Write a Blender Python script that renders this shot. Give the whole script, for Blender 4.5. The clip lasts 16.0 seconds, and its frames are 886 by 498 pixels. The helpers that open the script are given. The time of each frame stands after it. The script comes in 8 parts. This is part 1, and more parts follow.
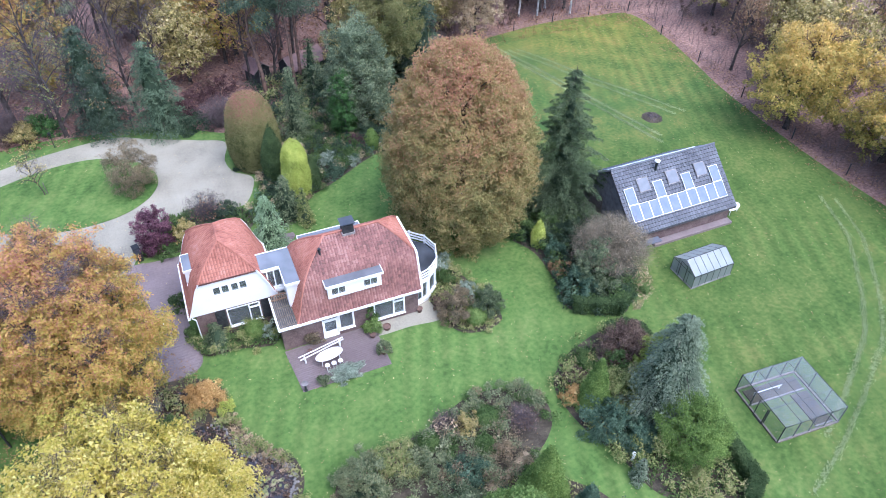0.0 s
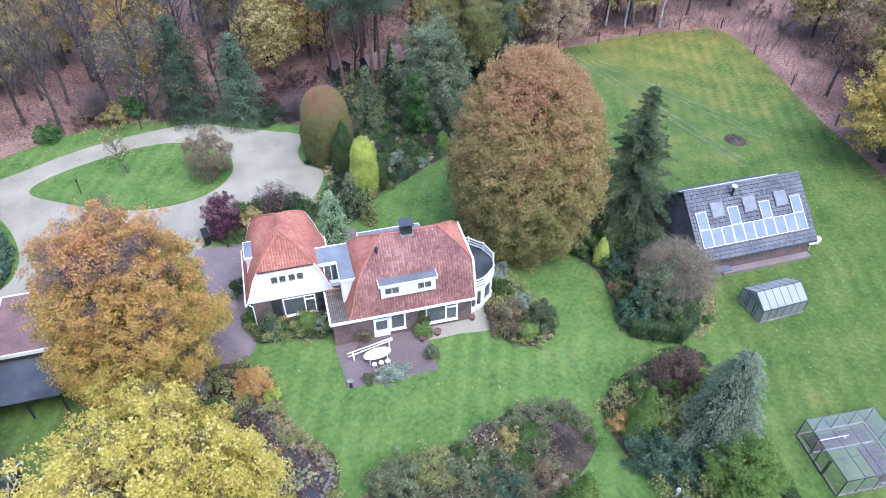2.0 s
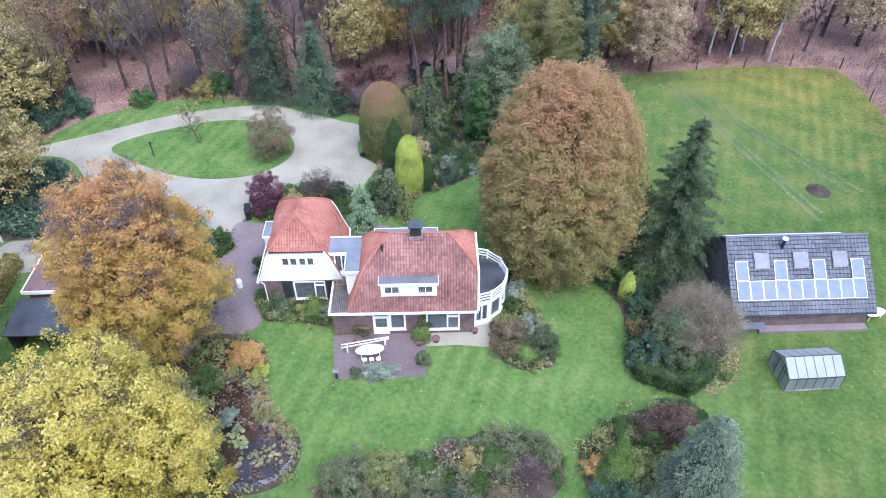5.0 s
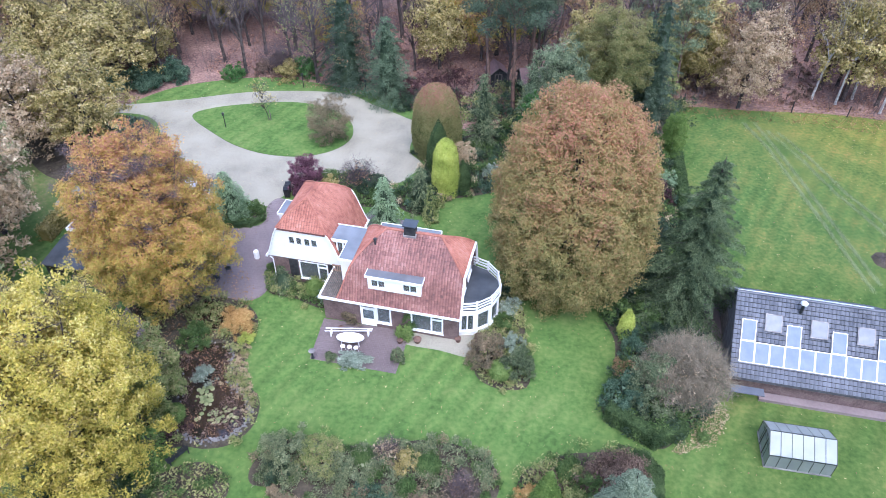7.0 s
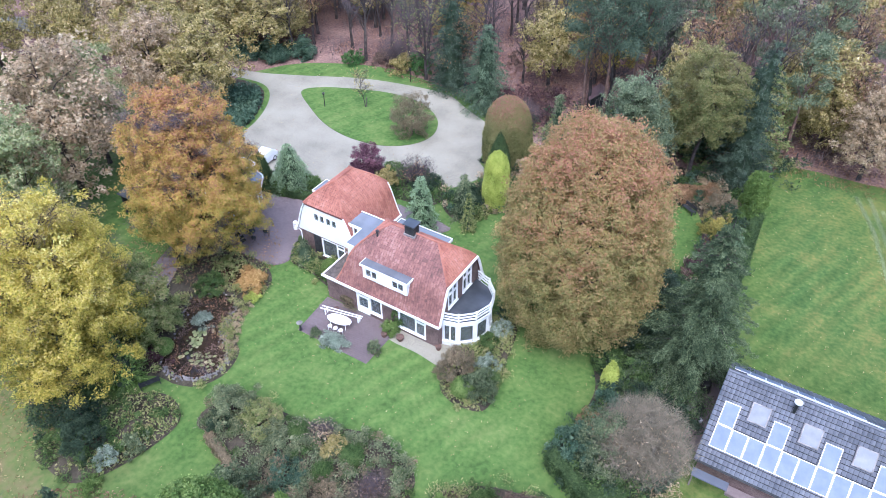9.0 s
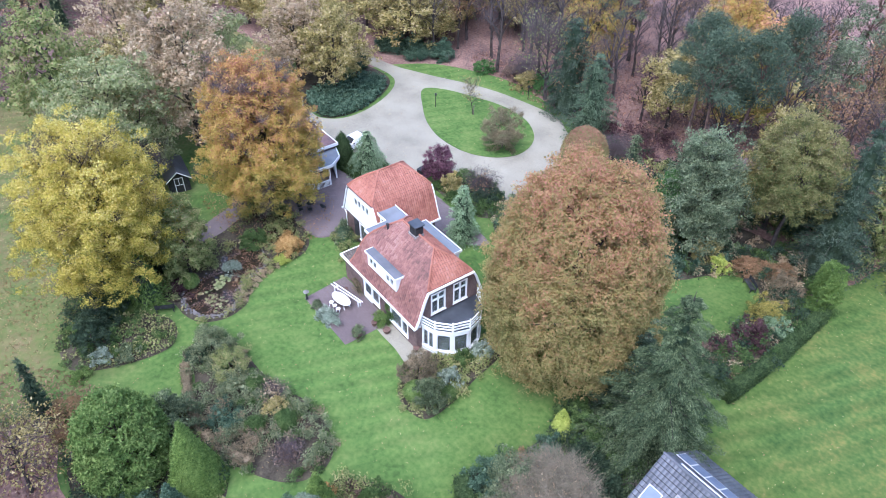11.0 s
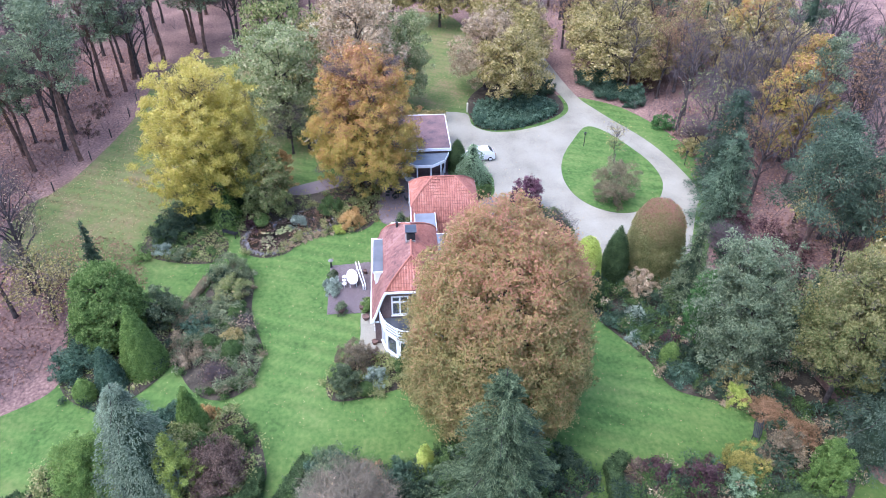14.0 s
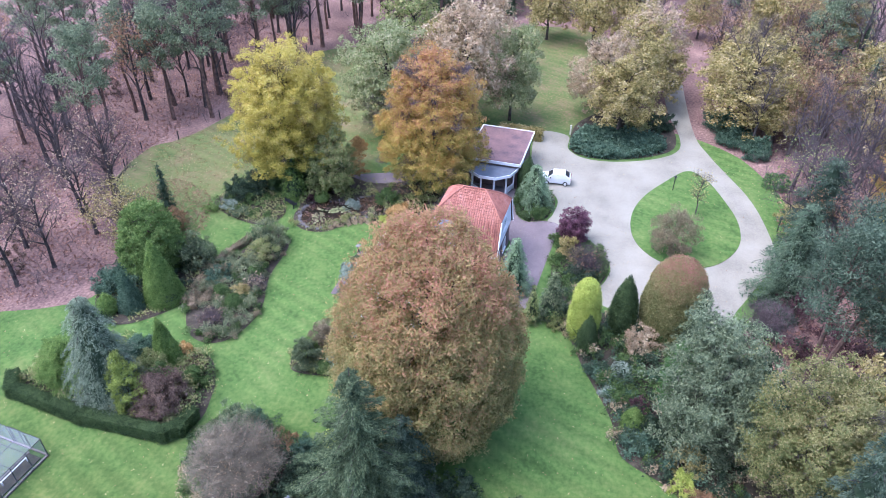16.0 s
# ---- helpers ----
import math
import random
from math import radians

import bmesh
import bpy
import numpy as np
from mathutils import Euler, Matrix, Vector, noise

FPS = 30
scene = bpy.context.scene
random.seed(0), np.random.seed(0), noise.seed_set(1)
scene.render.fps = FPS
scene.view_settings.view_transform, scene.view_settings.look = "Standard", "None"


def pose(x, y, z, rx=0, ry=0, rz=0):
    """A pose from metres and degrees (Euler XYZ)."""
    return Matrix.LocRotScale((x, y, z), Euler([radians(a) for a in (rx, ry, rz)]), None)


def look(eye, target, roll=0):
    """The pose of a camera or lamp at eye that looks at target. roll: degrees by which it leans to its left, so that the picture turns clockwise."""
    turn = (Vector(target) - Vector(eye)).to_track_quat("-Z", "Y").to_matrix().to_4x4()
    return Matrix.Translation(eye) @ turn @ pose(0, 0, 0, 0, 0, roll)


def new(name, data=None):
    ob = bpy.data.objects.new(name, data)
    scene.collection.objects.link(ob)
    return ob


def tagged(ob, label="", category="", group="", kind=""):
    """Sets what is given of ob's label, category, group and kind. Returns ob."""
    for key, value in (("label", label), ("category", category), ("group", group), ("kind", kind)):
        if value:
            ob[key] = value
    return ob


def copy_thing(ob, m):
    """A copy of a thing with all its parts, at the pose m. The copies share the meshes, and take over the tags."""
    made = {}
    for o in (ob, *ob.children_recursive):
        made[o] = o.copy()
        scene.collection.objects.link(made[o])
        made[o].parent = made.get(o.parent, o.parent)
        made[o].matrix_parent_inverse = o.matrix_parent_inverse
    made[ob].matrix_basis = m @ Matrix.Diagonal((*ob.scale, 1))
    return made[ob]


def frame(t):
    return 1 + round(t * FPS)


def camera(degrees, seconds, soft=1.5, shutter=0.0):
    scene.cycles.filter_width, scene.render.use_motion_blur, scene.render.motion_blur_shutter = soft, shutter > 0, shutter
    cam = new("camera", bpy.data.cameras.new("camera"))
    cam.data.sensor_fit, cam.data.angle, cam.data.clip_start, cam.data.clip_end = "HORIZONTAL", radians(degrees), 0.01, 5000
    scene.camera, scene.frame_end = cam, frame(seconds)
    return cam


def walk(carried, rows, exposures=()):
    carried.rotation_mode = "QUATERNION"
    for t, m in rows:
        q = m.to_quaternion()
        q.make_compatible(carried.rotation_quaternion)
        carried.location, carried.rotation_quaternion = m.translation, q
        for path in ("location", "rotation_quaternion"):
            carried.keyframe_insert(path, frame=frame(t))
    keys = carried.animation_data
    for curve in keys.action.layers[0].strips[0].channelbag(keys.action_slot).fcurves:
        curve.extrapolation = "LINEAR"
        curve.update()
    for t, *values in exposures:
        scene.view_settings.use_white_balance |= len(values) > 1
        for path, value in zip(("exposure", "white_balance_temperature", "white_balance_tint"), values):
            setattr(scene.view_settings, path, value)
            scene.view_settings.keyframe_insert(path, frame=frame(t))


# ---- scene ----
# ---- camera ----
cam = camera(64.2, 16.0, soft=0.25)
METRES, EYE, TILT, LEAN, TURN = 100.0, 45.0, -42.5, -0.5, -26.5
ROWS = [
    (0.0, 0.0, 0.0, 0.0, 0.0, 0.0, -0.0),
    (0.5, -0.001, 0.0004, -0.0001, 2.29, -0.06, -2.03),
    (1.0, -0.0001, 0.0011, 0.0003, 3.9, -0.09, -3.31),
    (1.5, 0.0044, 0.0029, 0.0017, 4.86, -0.02, -4.07),
    (2.0, 0.0125, 0.006, 0.0035, 5.94, 0.03, -4.97),
    (2.5, 0.0222, 0.0091, 0.005, 7.48, -0.02, -6.34),
    (3.0, 0.0339, 0.0125, 0.0066, 9.04, -0.14, -7.68),
    (3.5, 0.0468, 0.0156, 0.008, 10.6, -0.28, -8.96),
    (4.0, 0.0625, 0.0195, 0.0106, 12.19, -0.5, -10.27),
    (6.5, 0.1758, 0.0564, 0.0398, 24.74, -3.17, -20.31),
    (7.0, 0.2022, 0.0701, 0.0521, 28.21, -4.27, -22.75),
    (7.5, 0.2287, 0.0861, 0.0662, 32.35, -5.76, -25.49),
    (8.0, 0.255, 0.1041, 0.0822, 36.62, -7.52, -28.11),
    (10.5, 0.368, 0.2247, 0.1871, 64.51, -22.04, -39.7),
    (11.0, 0.383, 0.2542, 0.2155, 71.43, -26.15, -41.2),
    (11.5, 0.3951, 0.2851, 0.245, 78.5, -30.47, -42.24),
    (12.0, 0.4035, 0.3177, 0.2757, 85.94, -35.14, -42.84),
    (12.5, 0.4074, 0.349, 0.3056, 92.76, -39.53, -42.91),
    (13.0, 0.4072, 0.3832, 0.3379, 99.93, -44.1, -42.57),
    (13.5, 0.4002, 0.4175, 0.3698, 107.32, -48.71, -41.77),
    (14.0, 0.3874, 0.451, 0.4018, 114.4, -53.09, -40.48),
    (14.5, 0.3716, 0.4839, 0.4326, 121.05, -57.08, -38.85),
    (15.0, 0.3518, 0.5151, 0.4627, 127.29, -60.77, -36.85),
    (15.5, 0.3281, 0.5449, 0.4915, 133.44, -64.21, -34.46),
    (16.0, 0.3005, 0.573, 0.5187, 138.81, -66.87, -31.95),
]
walk(cam, [(t, pose(0, 0, EYE, TILT, LEAN, TURN) @ pose(METRES * x, METRES * y, METRES * z, 90 + pitch, roll, yaw)) for t, x, y, z, yaw, pitch, roll in ROWS],
     exposures=[(0.0, 1.46, 5320, 13), (10.0, 1.46, 5330, 13), (12.5, 1.53, 5280, 14), (14.5, 1.64, 5250, 17), (16.0, 1.66, 5250, 19)])

# ---- world and light: an overcast autumn day ----
world = bpy.data.worlds.new("overcast_sky")
scene.world = world
world.use_nodes = True
wn = world.node_tree.nodes
sky = wn.new("ShaderNodeTexSky")
sky.sky_type = "NISHITA"
sky.sun_disc = False
sky.sun_elevation = radians(64)
sky.sun_rotation = radians(160)
sky.air_density, sky.dust_density, sky.ozone_density = 1.2, 4.0, 1.0
wn["Background"].inputs["Strength"].default_value = 0.15
world.node_tree.links.new(sky.outputs["Color"], wn["Background"].inputs["Color"])
sun = new("sun", bpy.data.lights.new("sun", "SUN"))
sun.data.energy, sun.data.angle, sun.data.color = 0.9, radians(50), (1.0, 0.98, 0.95)
sun.matrix_basis = look((14, -10, 80), (0, 28, 0))

from mathutils import geometry


# ---- materials ----
def muted(c, k=0.16):
    """A slightly greyed, bluer colour: a veil of haze put into the surface colours."""
    grey = 0.3 * c[0] + 0.55 * c[1] + 0.15 * c[2]
    return tuple((1 - k) * v + k * grey * w for v, w in zip(c, (0.97, 1.0, 1.12)))


def shade(name, colours, rough=0.8, scale=1.0, detail=6.0, spec=0.3, metal=0.0, island=0.0, fine=0.0, bump=0.0, see=0.0, obj_random=0.0, grey=0.14, grain=0.4, rise=None):
    """Colours mixed by a noise of that scale, with chance by island and by object, fine grain and relief; rise: (low, high, share) turns leaves towards the last colours from the crown's foot to its top."""
    colours = [muted(c, grey) for c in colours]
    m = bpy.data.materials.new(name)
    m.use_nodes = True
    n, l = m.node_tree.nodes, m.node_tree.links
    b = n["Principled BSDF"]
    b.inputs["Roughness"].default_value = rough
    b.inputs["Specular IOR Level"].default_value = spec
    b.inputs["Metallic"].default_value = metal
    tc = n.new("ShaderNodeTexCoord")
    geo = n.new("ShaderNodeNewGeometry")
    big = n.new("ShaderNodeTexNoise")
    big.inputs["Scale"].default_value, big.inputs["Detail"].default_value = scale, detail
    l.new(geo.outputs["Position"], big.inputs["Vector"])
    value = big.outputs["Fac"]

    def mixed(a, c, w):
        q = n.new("ShaderNodeMix")
        q.inputs[0].default_value = w
        l.new(a, q.inputs[2])
        l.new(c, q.inputs[3])
        return q.outputs[0]

    stretch = n.new("ShaderNodeMapRange")
    stretch.inputs["From Min"].default_value, stretch.inputs["From Max"].default_value = 0.28, 0.72
    l.new(value, stretch.inputs["Value"])
    value = stretch.outputs[0]
    if fine:
        small = n.new("ShaderNodeTexNoise")
        small.inputs["Scale"].default_value, small.inputs["Detail"].default_value = fine, 4.0
        l.new(geo.outputs["Position"], small.inputs["Vector"])
        sharp = n.new("ShaderNodeMapRange")
        sharp.inputs["From Min"].default_value, sharp.inputs["From Max"].default_value = 0.3, 0.7
        l.new(small.outputs["Fac"], sharp.inputs["Value"])
        value = mixed(value, sharp.outputs[0], grain)
    if island:
        value = mixed(value, geo.outputs["Random Per Island"], island)
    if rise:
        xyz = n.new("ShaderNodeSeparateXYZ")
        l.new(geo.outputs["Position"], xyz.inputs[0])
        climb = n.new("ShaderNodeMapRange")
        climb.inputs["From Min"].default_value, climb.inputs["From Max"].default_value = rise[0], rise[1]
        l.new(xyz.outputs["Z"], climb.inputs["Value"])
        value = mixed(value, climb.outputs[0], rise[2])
    if obj_random:
        info = n.new("ShaderNodeObjectInfo")
        value = mixed(value, info.outputs["Random"], obj_random)
    ramp = n.new("ShaderNodeValToRGB")
    e = ramp.color_ramp.elements
    for k, c in enumerate(colours):
        p = 0.12 + 0.76 * k / max(1, len(colours) - 1)
        el = e[k] if k < 2 else e.new(p)
        el.position, el.color = p, (*c, 1)
    l.new(value, ramp.inputs["Fac"])
    l.new(ramp.outputs["Color"], b.inputs["Base Color"])
    if bump:
        bm_ = n.new("ShaderNodeBump")
        bm_.inputs["Strength"].default_value, bm_.inputs["Distance"].default_value = 0.6, bump
        t = n.new("ShaderNodeTexNoise")
        t.inputs["Scale"].default_value, t.inputs["Detail"].default_value = (fine or scale * 6), 5.0
        l.new(geo.outputs["Position"], t.inputs["Vector"])
        l.new(t.outputs["Fac"], bm_.inputs["Height"])
        l.new(bm_.outputs["Normal"], b.inputs["Normal"])
    if see:
        tr = n.new("ShaderNodeBsdfTranslucent")
        l.new(ramp.outputs["Color"], tr.inputs["Color"])
        mx = n.new("ShaderNodeMixShader")
        mx.inputs[0].default_value = see
        l.new(b.outputs[0], mx.inputs[1])
        l.new(tr.outputs[0], mx.inputs[2])
        l.new(mx.outputs[0], n["Material Output"].inputs["Surface"])
    return m


def leaf(name, *colours, scale=0.5, island=0.5, fine=2.4, grain=0.34, rise=None):
    """Leaves in the colours given, from sprays in their own tone down to single darker and paler leaves."""
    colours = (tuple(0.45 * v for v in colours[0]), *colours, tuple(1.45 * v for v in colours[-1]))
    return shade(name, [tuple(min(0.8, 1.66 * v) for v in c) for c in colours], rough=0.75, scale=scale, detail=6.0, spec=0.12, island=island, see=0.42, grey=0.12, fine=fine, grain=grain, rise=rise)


def grass_material():
    """One sheet of grass: the mown lawn, the field in the east, the pale meadow in the north-east and the leafy grass in the south-west blend into each other."""
    lawn = [(0.047, 0.098, 0.018), (0.074, 0.140, 0.024), (0.102, 0.167, 0.032), (0.142, 0.190, 0.046)]
    field = [(0.040, 0.075, 0.019), (0.064, 0.106, 0.026), (0.090, 0.127, 0.034), (0.130, 0.147, 0.046)]
    meadow = [(0.040, 0.082, 0.024), (0.066, 0.112, 0.031), (0.102, 0.134, 0.039), (0.17, 0.156, 0.05)]
    straw = [(0.062, 0.092, 0.022), (0.104, 0.128, 0.030), (0.158, 0.154, 0.038), (0.215, 0.168, 0.052)]
    west = [(0.072, 0.110, 0.034), (0.112, 0.142, 0.046), (0.160, 0.150, 0.066), (0.215, 0.156, 0.090)]
    m = shade("garden_grass", lawn, rough=0.9, scale=0.3, detail=12.0, spec=0.1, fine=2.6, bump=0.04, grey=0.12, grain=0.45)
    n, l = m.node_tree.nodes, m.node_tree.links
    ramp = next(x for x in n if x.type == "VALTORGB")
    geo = next(x for x in n if x.type == "NEW_GEOMETRY")
    value = ramp.inputs["Fac"].links[0].from_socket
    wob = n.new("ShaderNodeTexNoise")
    wob.inputs["Scale"].default_value, wob.inputs["Detail"].default_value = 0.12, 6.0
    l.new(geo.outputs["Position"], wob.inputs["Vector"])
    shift = n.new("ShaderNodeVectorMath")
    shift.operation = "MULTIPLY_ADD"
    shift.inputs[1].default_value = (16, 16, 0)
    l.new(wob.outputs["Color"], shift.inputs[0])
    l.new(geo.outputs["Position"], shift.inputs[2])
    xyz = n.new("ShaderNodeSeparateXYZ")
    l.new(shift.outputs[0], xyz.inputs[0])

    def slope(socket, a, b):
        r = n.new("ShaderNodeMapRange")
        r.inputs["From Min"].default_value, r.inputs["From Max"].default_value = a + 8, b + 8
        l.new(socket, r.inputs["Value"])
        return r.outputs[0]

    def both(a, b):
        q = n.new("ShaderNodeMath")
        q.operation = "MULTIPLY"
        l.new(a, q.inputs[0])
        l.new(b, q.inputs[1])
        return q.outputs[0]

    colour = ramp.outputs["Color"]
    x, y = xyz.outputs["X"], xyz.outputs["Y"]
    for colours, mask in ((field, slope(x, 26, 38)), (meadow, both(slope(x, 36, 42), slope(y, 44, 58))), (straw, both(slope(x, 42, 60), slope(y, 56, 76))), (west, both(slope(x, 7, -3), slope(y, 22, 14))), (west, both(slope(x, -3, -12), slope(y, 36, 27))), (west, both(slope(x, -24, -31), slope(y, 66, 61)))):
        other = n.new("ShaderNodeValToRGB")
        e = other.color_ramp.elements
        for k, c in enumerate(colours):
            el = e[k] if k < 2 else e.new(0.9)
            el.position, el.color = 0.12 + 0.76 * k / 3, (*c, 1)
        l.new(value, other.inputs["Fac"])
        mix = n.new("ShaderNodeMix")
        mix.data_type = "RGBA"
        l.new(mask, mix.inputs[0])
        l.new(colour, mix.inputs[6])
        l.new(other.outputs["Color"], mix.inputs[7])
        colour = mix.outputs[2]
    mp = n.new("ShaderNodeMapping")
    mp.inputs["Rotation"].default_value = (0, 0, radians(25))
    l.new(geo.outputs["Position"], mp.inputs["Vector"])
    wave = n.new("ShaderNodeTexWave")
    wave.inputs["Scale"].default_value, wave.inputs["Distortion"].default_value = 0.2, 3.0
    wave.inputs["Detail"].default_value, wave.inputs["Detail Scale"].default_value = 2.0, 0.35
    l.new(mp.outputs[0], wave.inputs["Vector"])
    worn = n.new("ShaderNodeTexNoise")
    worn.inputs["Scale"].default_value, worn.inputs["Detail"].default_value = 0.09, 3.0
    l.new(geo.outputs["Position"], worn.inputs["Vector"])
    share = n.new("ShaderNodeMapRange")
    share.inputs["From Min"].default_value, share.inputs["From Max"].default_value = 0.42, 0.62
    share.inputs["To Min"].default_value, share.inputs["To Max"].default_value = 0.05, 0.24
    l.new(worn.outputs["Fac"], share.inputs["Value"])
    mow = n.new("ShaderNodeMath")
    mow.operation = "SUBTRACT"
    l.new(wave.outputs["Fac"], mow.inputs[0])
    mow.inputs[1].default_value = 0.5
    mr = n.new("ShaderNodeMath")
    mr.operation = "MULTIPLY_ADD"
    l.new(mow.outputs[0], mr.inputs[0])
    l.new(share.outputs[0], mr.inputs[1])
    mr.inputs[2].default_value = 1.0
    hue = n.new("ShaderNodeHueSaturation")
    l.new(colour, hue.inputs["Color"])
    l.new(mr.outputs[0], hue.inputs["Value"])
    l.new(hue.outputs["Color"], n["Principled BSDF"].inputs["Base Color"])
    return m


M_LITTER = shade("leaf_litter", [(0.086, 0.052, 0.045), (0.172, 0.100, 0.084), (0.258, 0.150, 0.120), (0.38, 0.235, 0.180)], 0.95, 0.2, 12, 0.1, fine=3.4, bump=0.05, grain=0.55)
M_LAWN = grass_material()
M_GRAVEL = shade("pale_gravel", [(0.20, 0.18, 0.136), (0.275, 0.25, 0.188), (0.325, 0.298, 0.228)], 0.95, 0.25, 8, 0.15, fine=9.0, bump=0.02)
M_SOIL = shade("bark_mulch", [(0.034, 0.029, 0.021), (0.066, 0.054, 0.038), (0.115, 0.094, 0.063)], 0.95, 0.9, 8, 0.1, fine=7.0, bump=0.04)
M_PAVER = shade("red_brown_paving", [(0.145, 0.11, 0.11), (0.195, 0.148, 0.148), (0.24, 0.19, 0.19)], 0.5, 0.4, 8, 0.4, fine=5.0, obj_random=0.25)
M_TERRACE = shade("dark_mauve_paving", [(0.11, 0.08, 0.08), (0.145, 0.107, 0.107), (0.18, 0.138, 0.138)], 0.5, 0.4, 8, 0.4, fine=5.0, obj_random=0.2)
M_GREYWOOD = shade("grey_weatherboard", [(0.12, 0.115, 0.12), (0.20, 0.19, 0.195)], 0.8, 2.0)
M_JOINT = shade("paving_joint_sand", [(0.14, 0.107, 0.107), (0.185, 0.142, 0.142)], 0.9, 2.0)
M_TILE = shade("red_clay_tile", [(0.205, 0.070, 0.047), (0.32, 0.110, 0.069), (0.395, 0.148, 0.099), (0.44, 0.20, 0.152)], 0.68, 0.5, 9, 0.25, island=0.22, fine=2.5)
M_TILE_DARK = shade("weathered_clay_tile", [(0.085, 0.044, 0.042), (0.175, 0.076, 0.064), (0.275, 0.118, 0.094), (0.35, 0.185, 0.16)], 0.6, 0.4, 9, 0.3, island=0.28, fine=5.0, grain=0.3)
# Deck under the tiles, coloured dark so the open gaps read as shadow.
M_UNDER = shade("gap_shade_roof_deck", [(0.10, 0.045, 0.038), (0.15, 0.066, 0.052)], 0.9, 1.0)
M_SLATE = shade("dark_grey_tile", [(0.055, 0.06, 0.078), (0.09, 0.097, 0.12), (0.125, 0.132, 0.16)], 0.5, 0.6, 6, 0.4, island=0.4)
M_BRICK = shade("brown_brick", [(0.09, 0.06, 0.055), (0.16, 0.105, 0.095), (0.21, 0.15, 0.135)], 0.85, 1.2, 8, 0.2, fine=9.0, bump=0.01)
M_WHITE = shade("white_paint", [(0.80, 0.80, 0.80), (0.86, 0.86, 0.855)], 0.5, 1.5, 5, 0.4)
M_PLASTER = shade("white_plaster", [(0.78, 0.785, 0.79), (0.85, 0.85, 0.85)], 0.85, 0.8, 8, 0.2, fine=4.0)
M_ZINC = shade("grey_roofing", [(0.125, 0.143, 0.17), (0.185, 0.205, 0.24)], 0.55, 0.7, 7, 0.4)
M_DARKZINC = shade("dark_grey_roofing", [(0.09, 0.095, 0.105), (0.15, 0.155, 0.17)], 0.4, 0.7, 7, 0.5)
M_BITUMEN = shade("dark_wet_bitumen", [(0.03, 0.035, 0.045), (0.075, 0.085, 0.105)], 0.35, 0.6, 7, 0.5)
M_REDROOF = shade("leaf_strewn_roof", [(0.11, 0.07, 0.075), (0.19, 0.105, 0.10), (0.26, 0.14, 0.12)], 0.6, 0.8, 9, 0.4, fine=5.0)
M_DARK = shade("dark_painted_wood", [(0.02, 0.022, 0.025), (0.045, 0.047, 0.05)], 0.6, 3.0)
M_WOOD = shade("weathered_wood", [(0.12, 0.10, 0.085), (0.22, 0.18, 0.15)], 0.85, 3.0)
M_RAWWOOD = shade("tan_lattice_wood", [(0.26, 0.16, 0.10), (0.36, 0.24, 0.16)], 0.8, 3.0)
M_BARK = shade("grey_brown_bark", [(0.045, 0.036, 0.033), (0.11, 0.088, 0.08)], 0.95, 2.0, 8, 0.1)
M_PINEBARK = shade("reddish_pine_bark", [(0.09, 0.06, 0.05), (0.21, 0.12, 0.085)], 0.95, 2.0, 8, 0.1)
M_TWIG = shade("bare_twigs", [(0.065, 0.05, 0.052), (0.15, 0.115, 0.118)], 0.9, 1.0, 4, 0.1, obj_random=0.4)
M_BRUSH = shade("brown_brushwood", [(0.09, 0.07, 0.066), (0.16, 0.122, 0.115), (0.24, 0.185, 0.175)], 0.9, 0.5, 4, 0.1, island=0.5)
M_TWIGTAN = shade("tan_twigs", [(0.14, 0.115, 0.075), (0.29, 0.24, 0.16)], 0.9, 1.0, 4, 0.1)
M_BIRCH = shade("white_birch_bark", [(0.30, 0.28, 0.27), (0.55, 0.53, 0.50)], 0.8, 3.0)
M_STONE = shade("grey_stone", [(0.14, 0.13, 0.13), (0.28, 0.26, 0.25)], 0.9, 2.0, 6, 0.2)
M_METAL = shade("dark_green_metal", [(0.03, 0.035, 0.033), (0.055, 0.06, 0.058)], 0.4, 3.0, 3, 0.5, 0.6)
M_PANEL = shade("solar_cell_blue", [(0.14, 0.175, 0.265), (0.175, 0.21, 0.30)], 0.5, 1.5, 3, 0.15)
M_ALU = shade("pale_aluminium", [(0.62, 0.64, 0.66), (0.72, 0.73, 0.75)], 0.35, 4.0, 3, 0.5, 0.3)
M_CARPAINT = shade("white_car_paint", [(0.70, 0.72, 0.73), (0.78, 0.79, 0.80)], 0.2, 1.0, 3, 0.6)
M_RUBBER = shade("black_rubber", [(0.015, 0.015, 0.016), (0.03, 0.03, 0.03)], 0.7, 5.0)
M_BLACKPLASTIC = shade("black_plastic", [(0.012, 0.013, 0.015), (0.03, 0.03, 0.033)], 0.45, 4.0)
M_CERAMIC = shade("terracotta_pot", [(0.10, 0.06, 0.05), (0.20, 0.11, 0.08)], 0.7, 4.0)
M_BOLLARD = shade("cream_paint", [(0.55, 0.50, 0.38), (0.66, 0.61, 0.48)], 0.6, 3.0)


def glass(name, tint, rough=0.03):
    m = bpy.data.materials.new(name)
    m.use_nodes = True
    b = m.node_tree.nodes["Principled BSDF"]
    b.inputs["Base Color"].default_value = (*tint, 1)
    b.inputs["Roughness"].default_value = rough
    b.inputs["Transmission Weight"].default_value = 0.85
    b.inputs["IOR"].default_value = 1.45
    return m


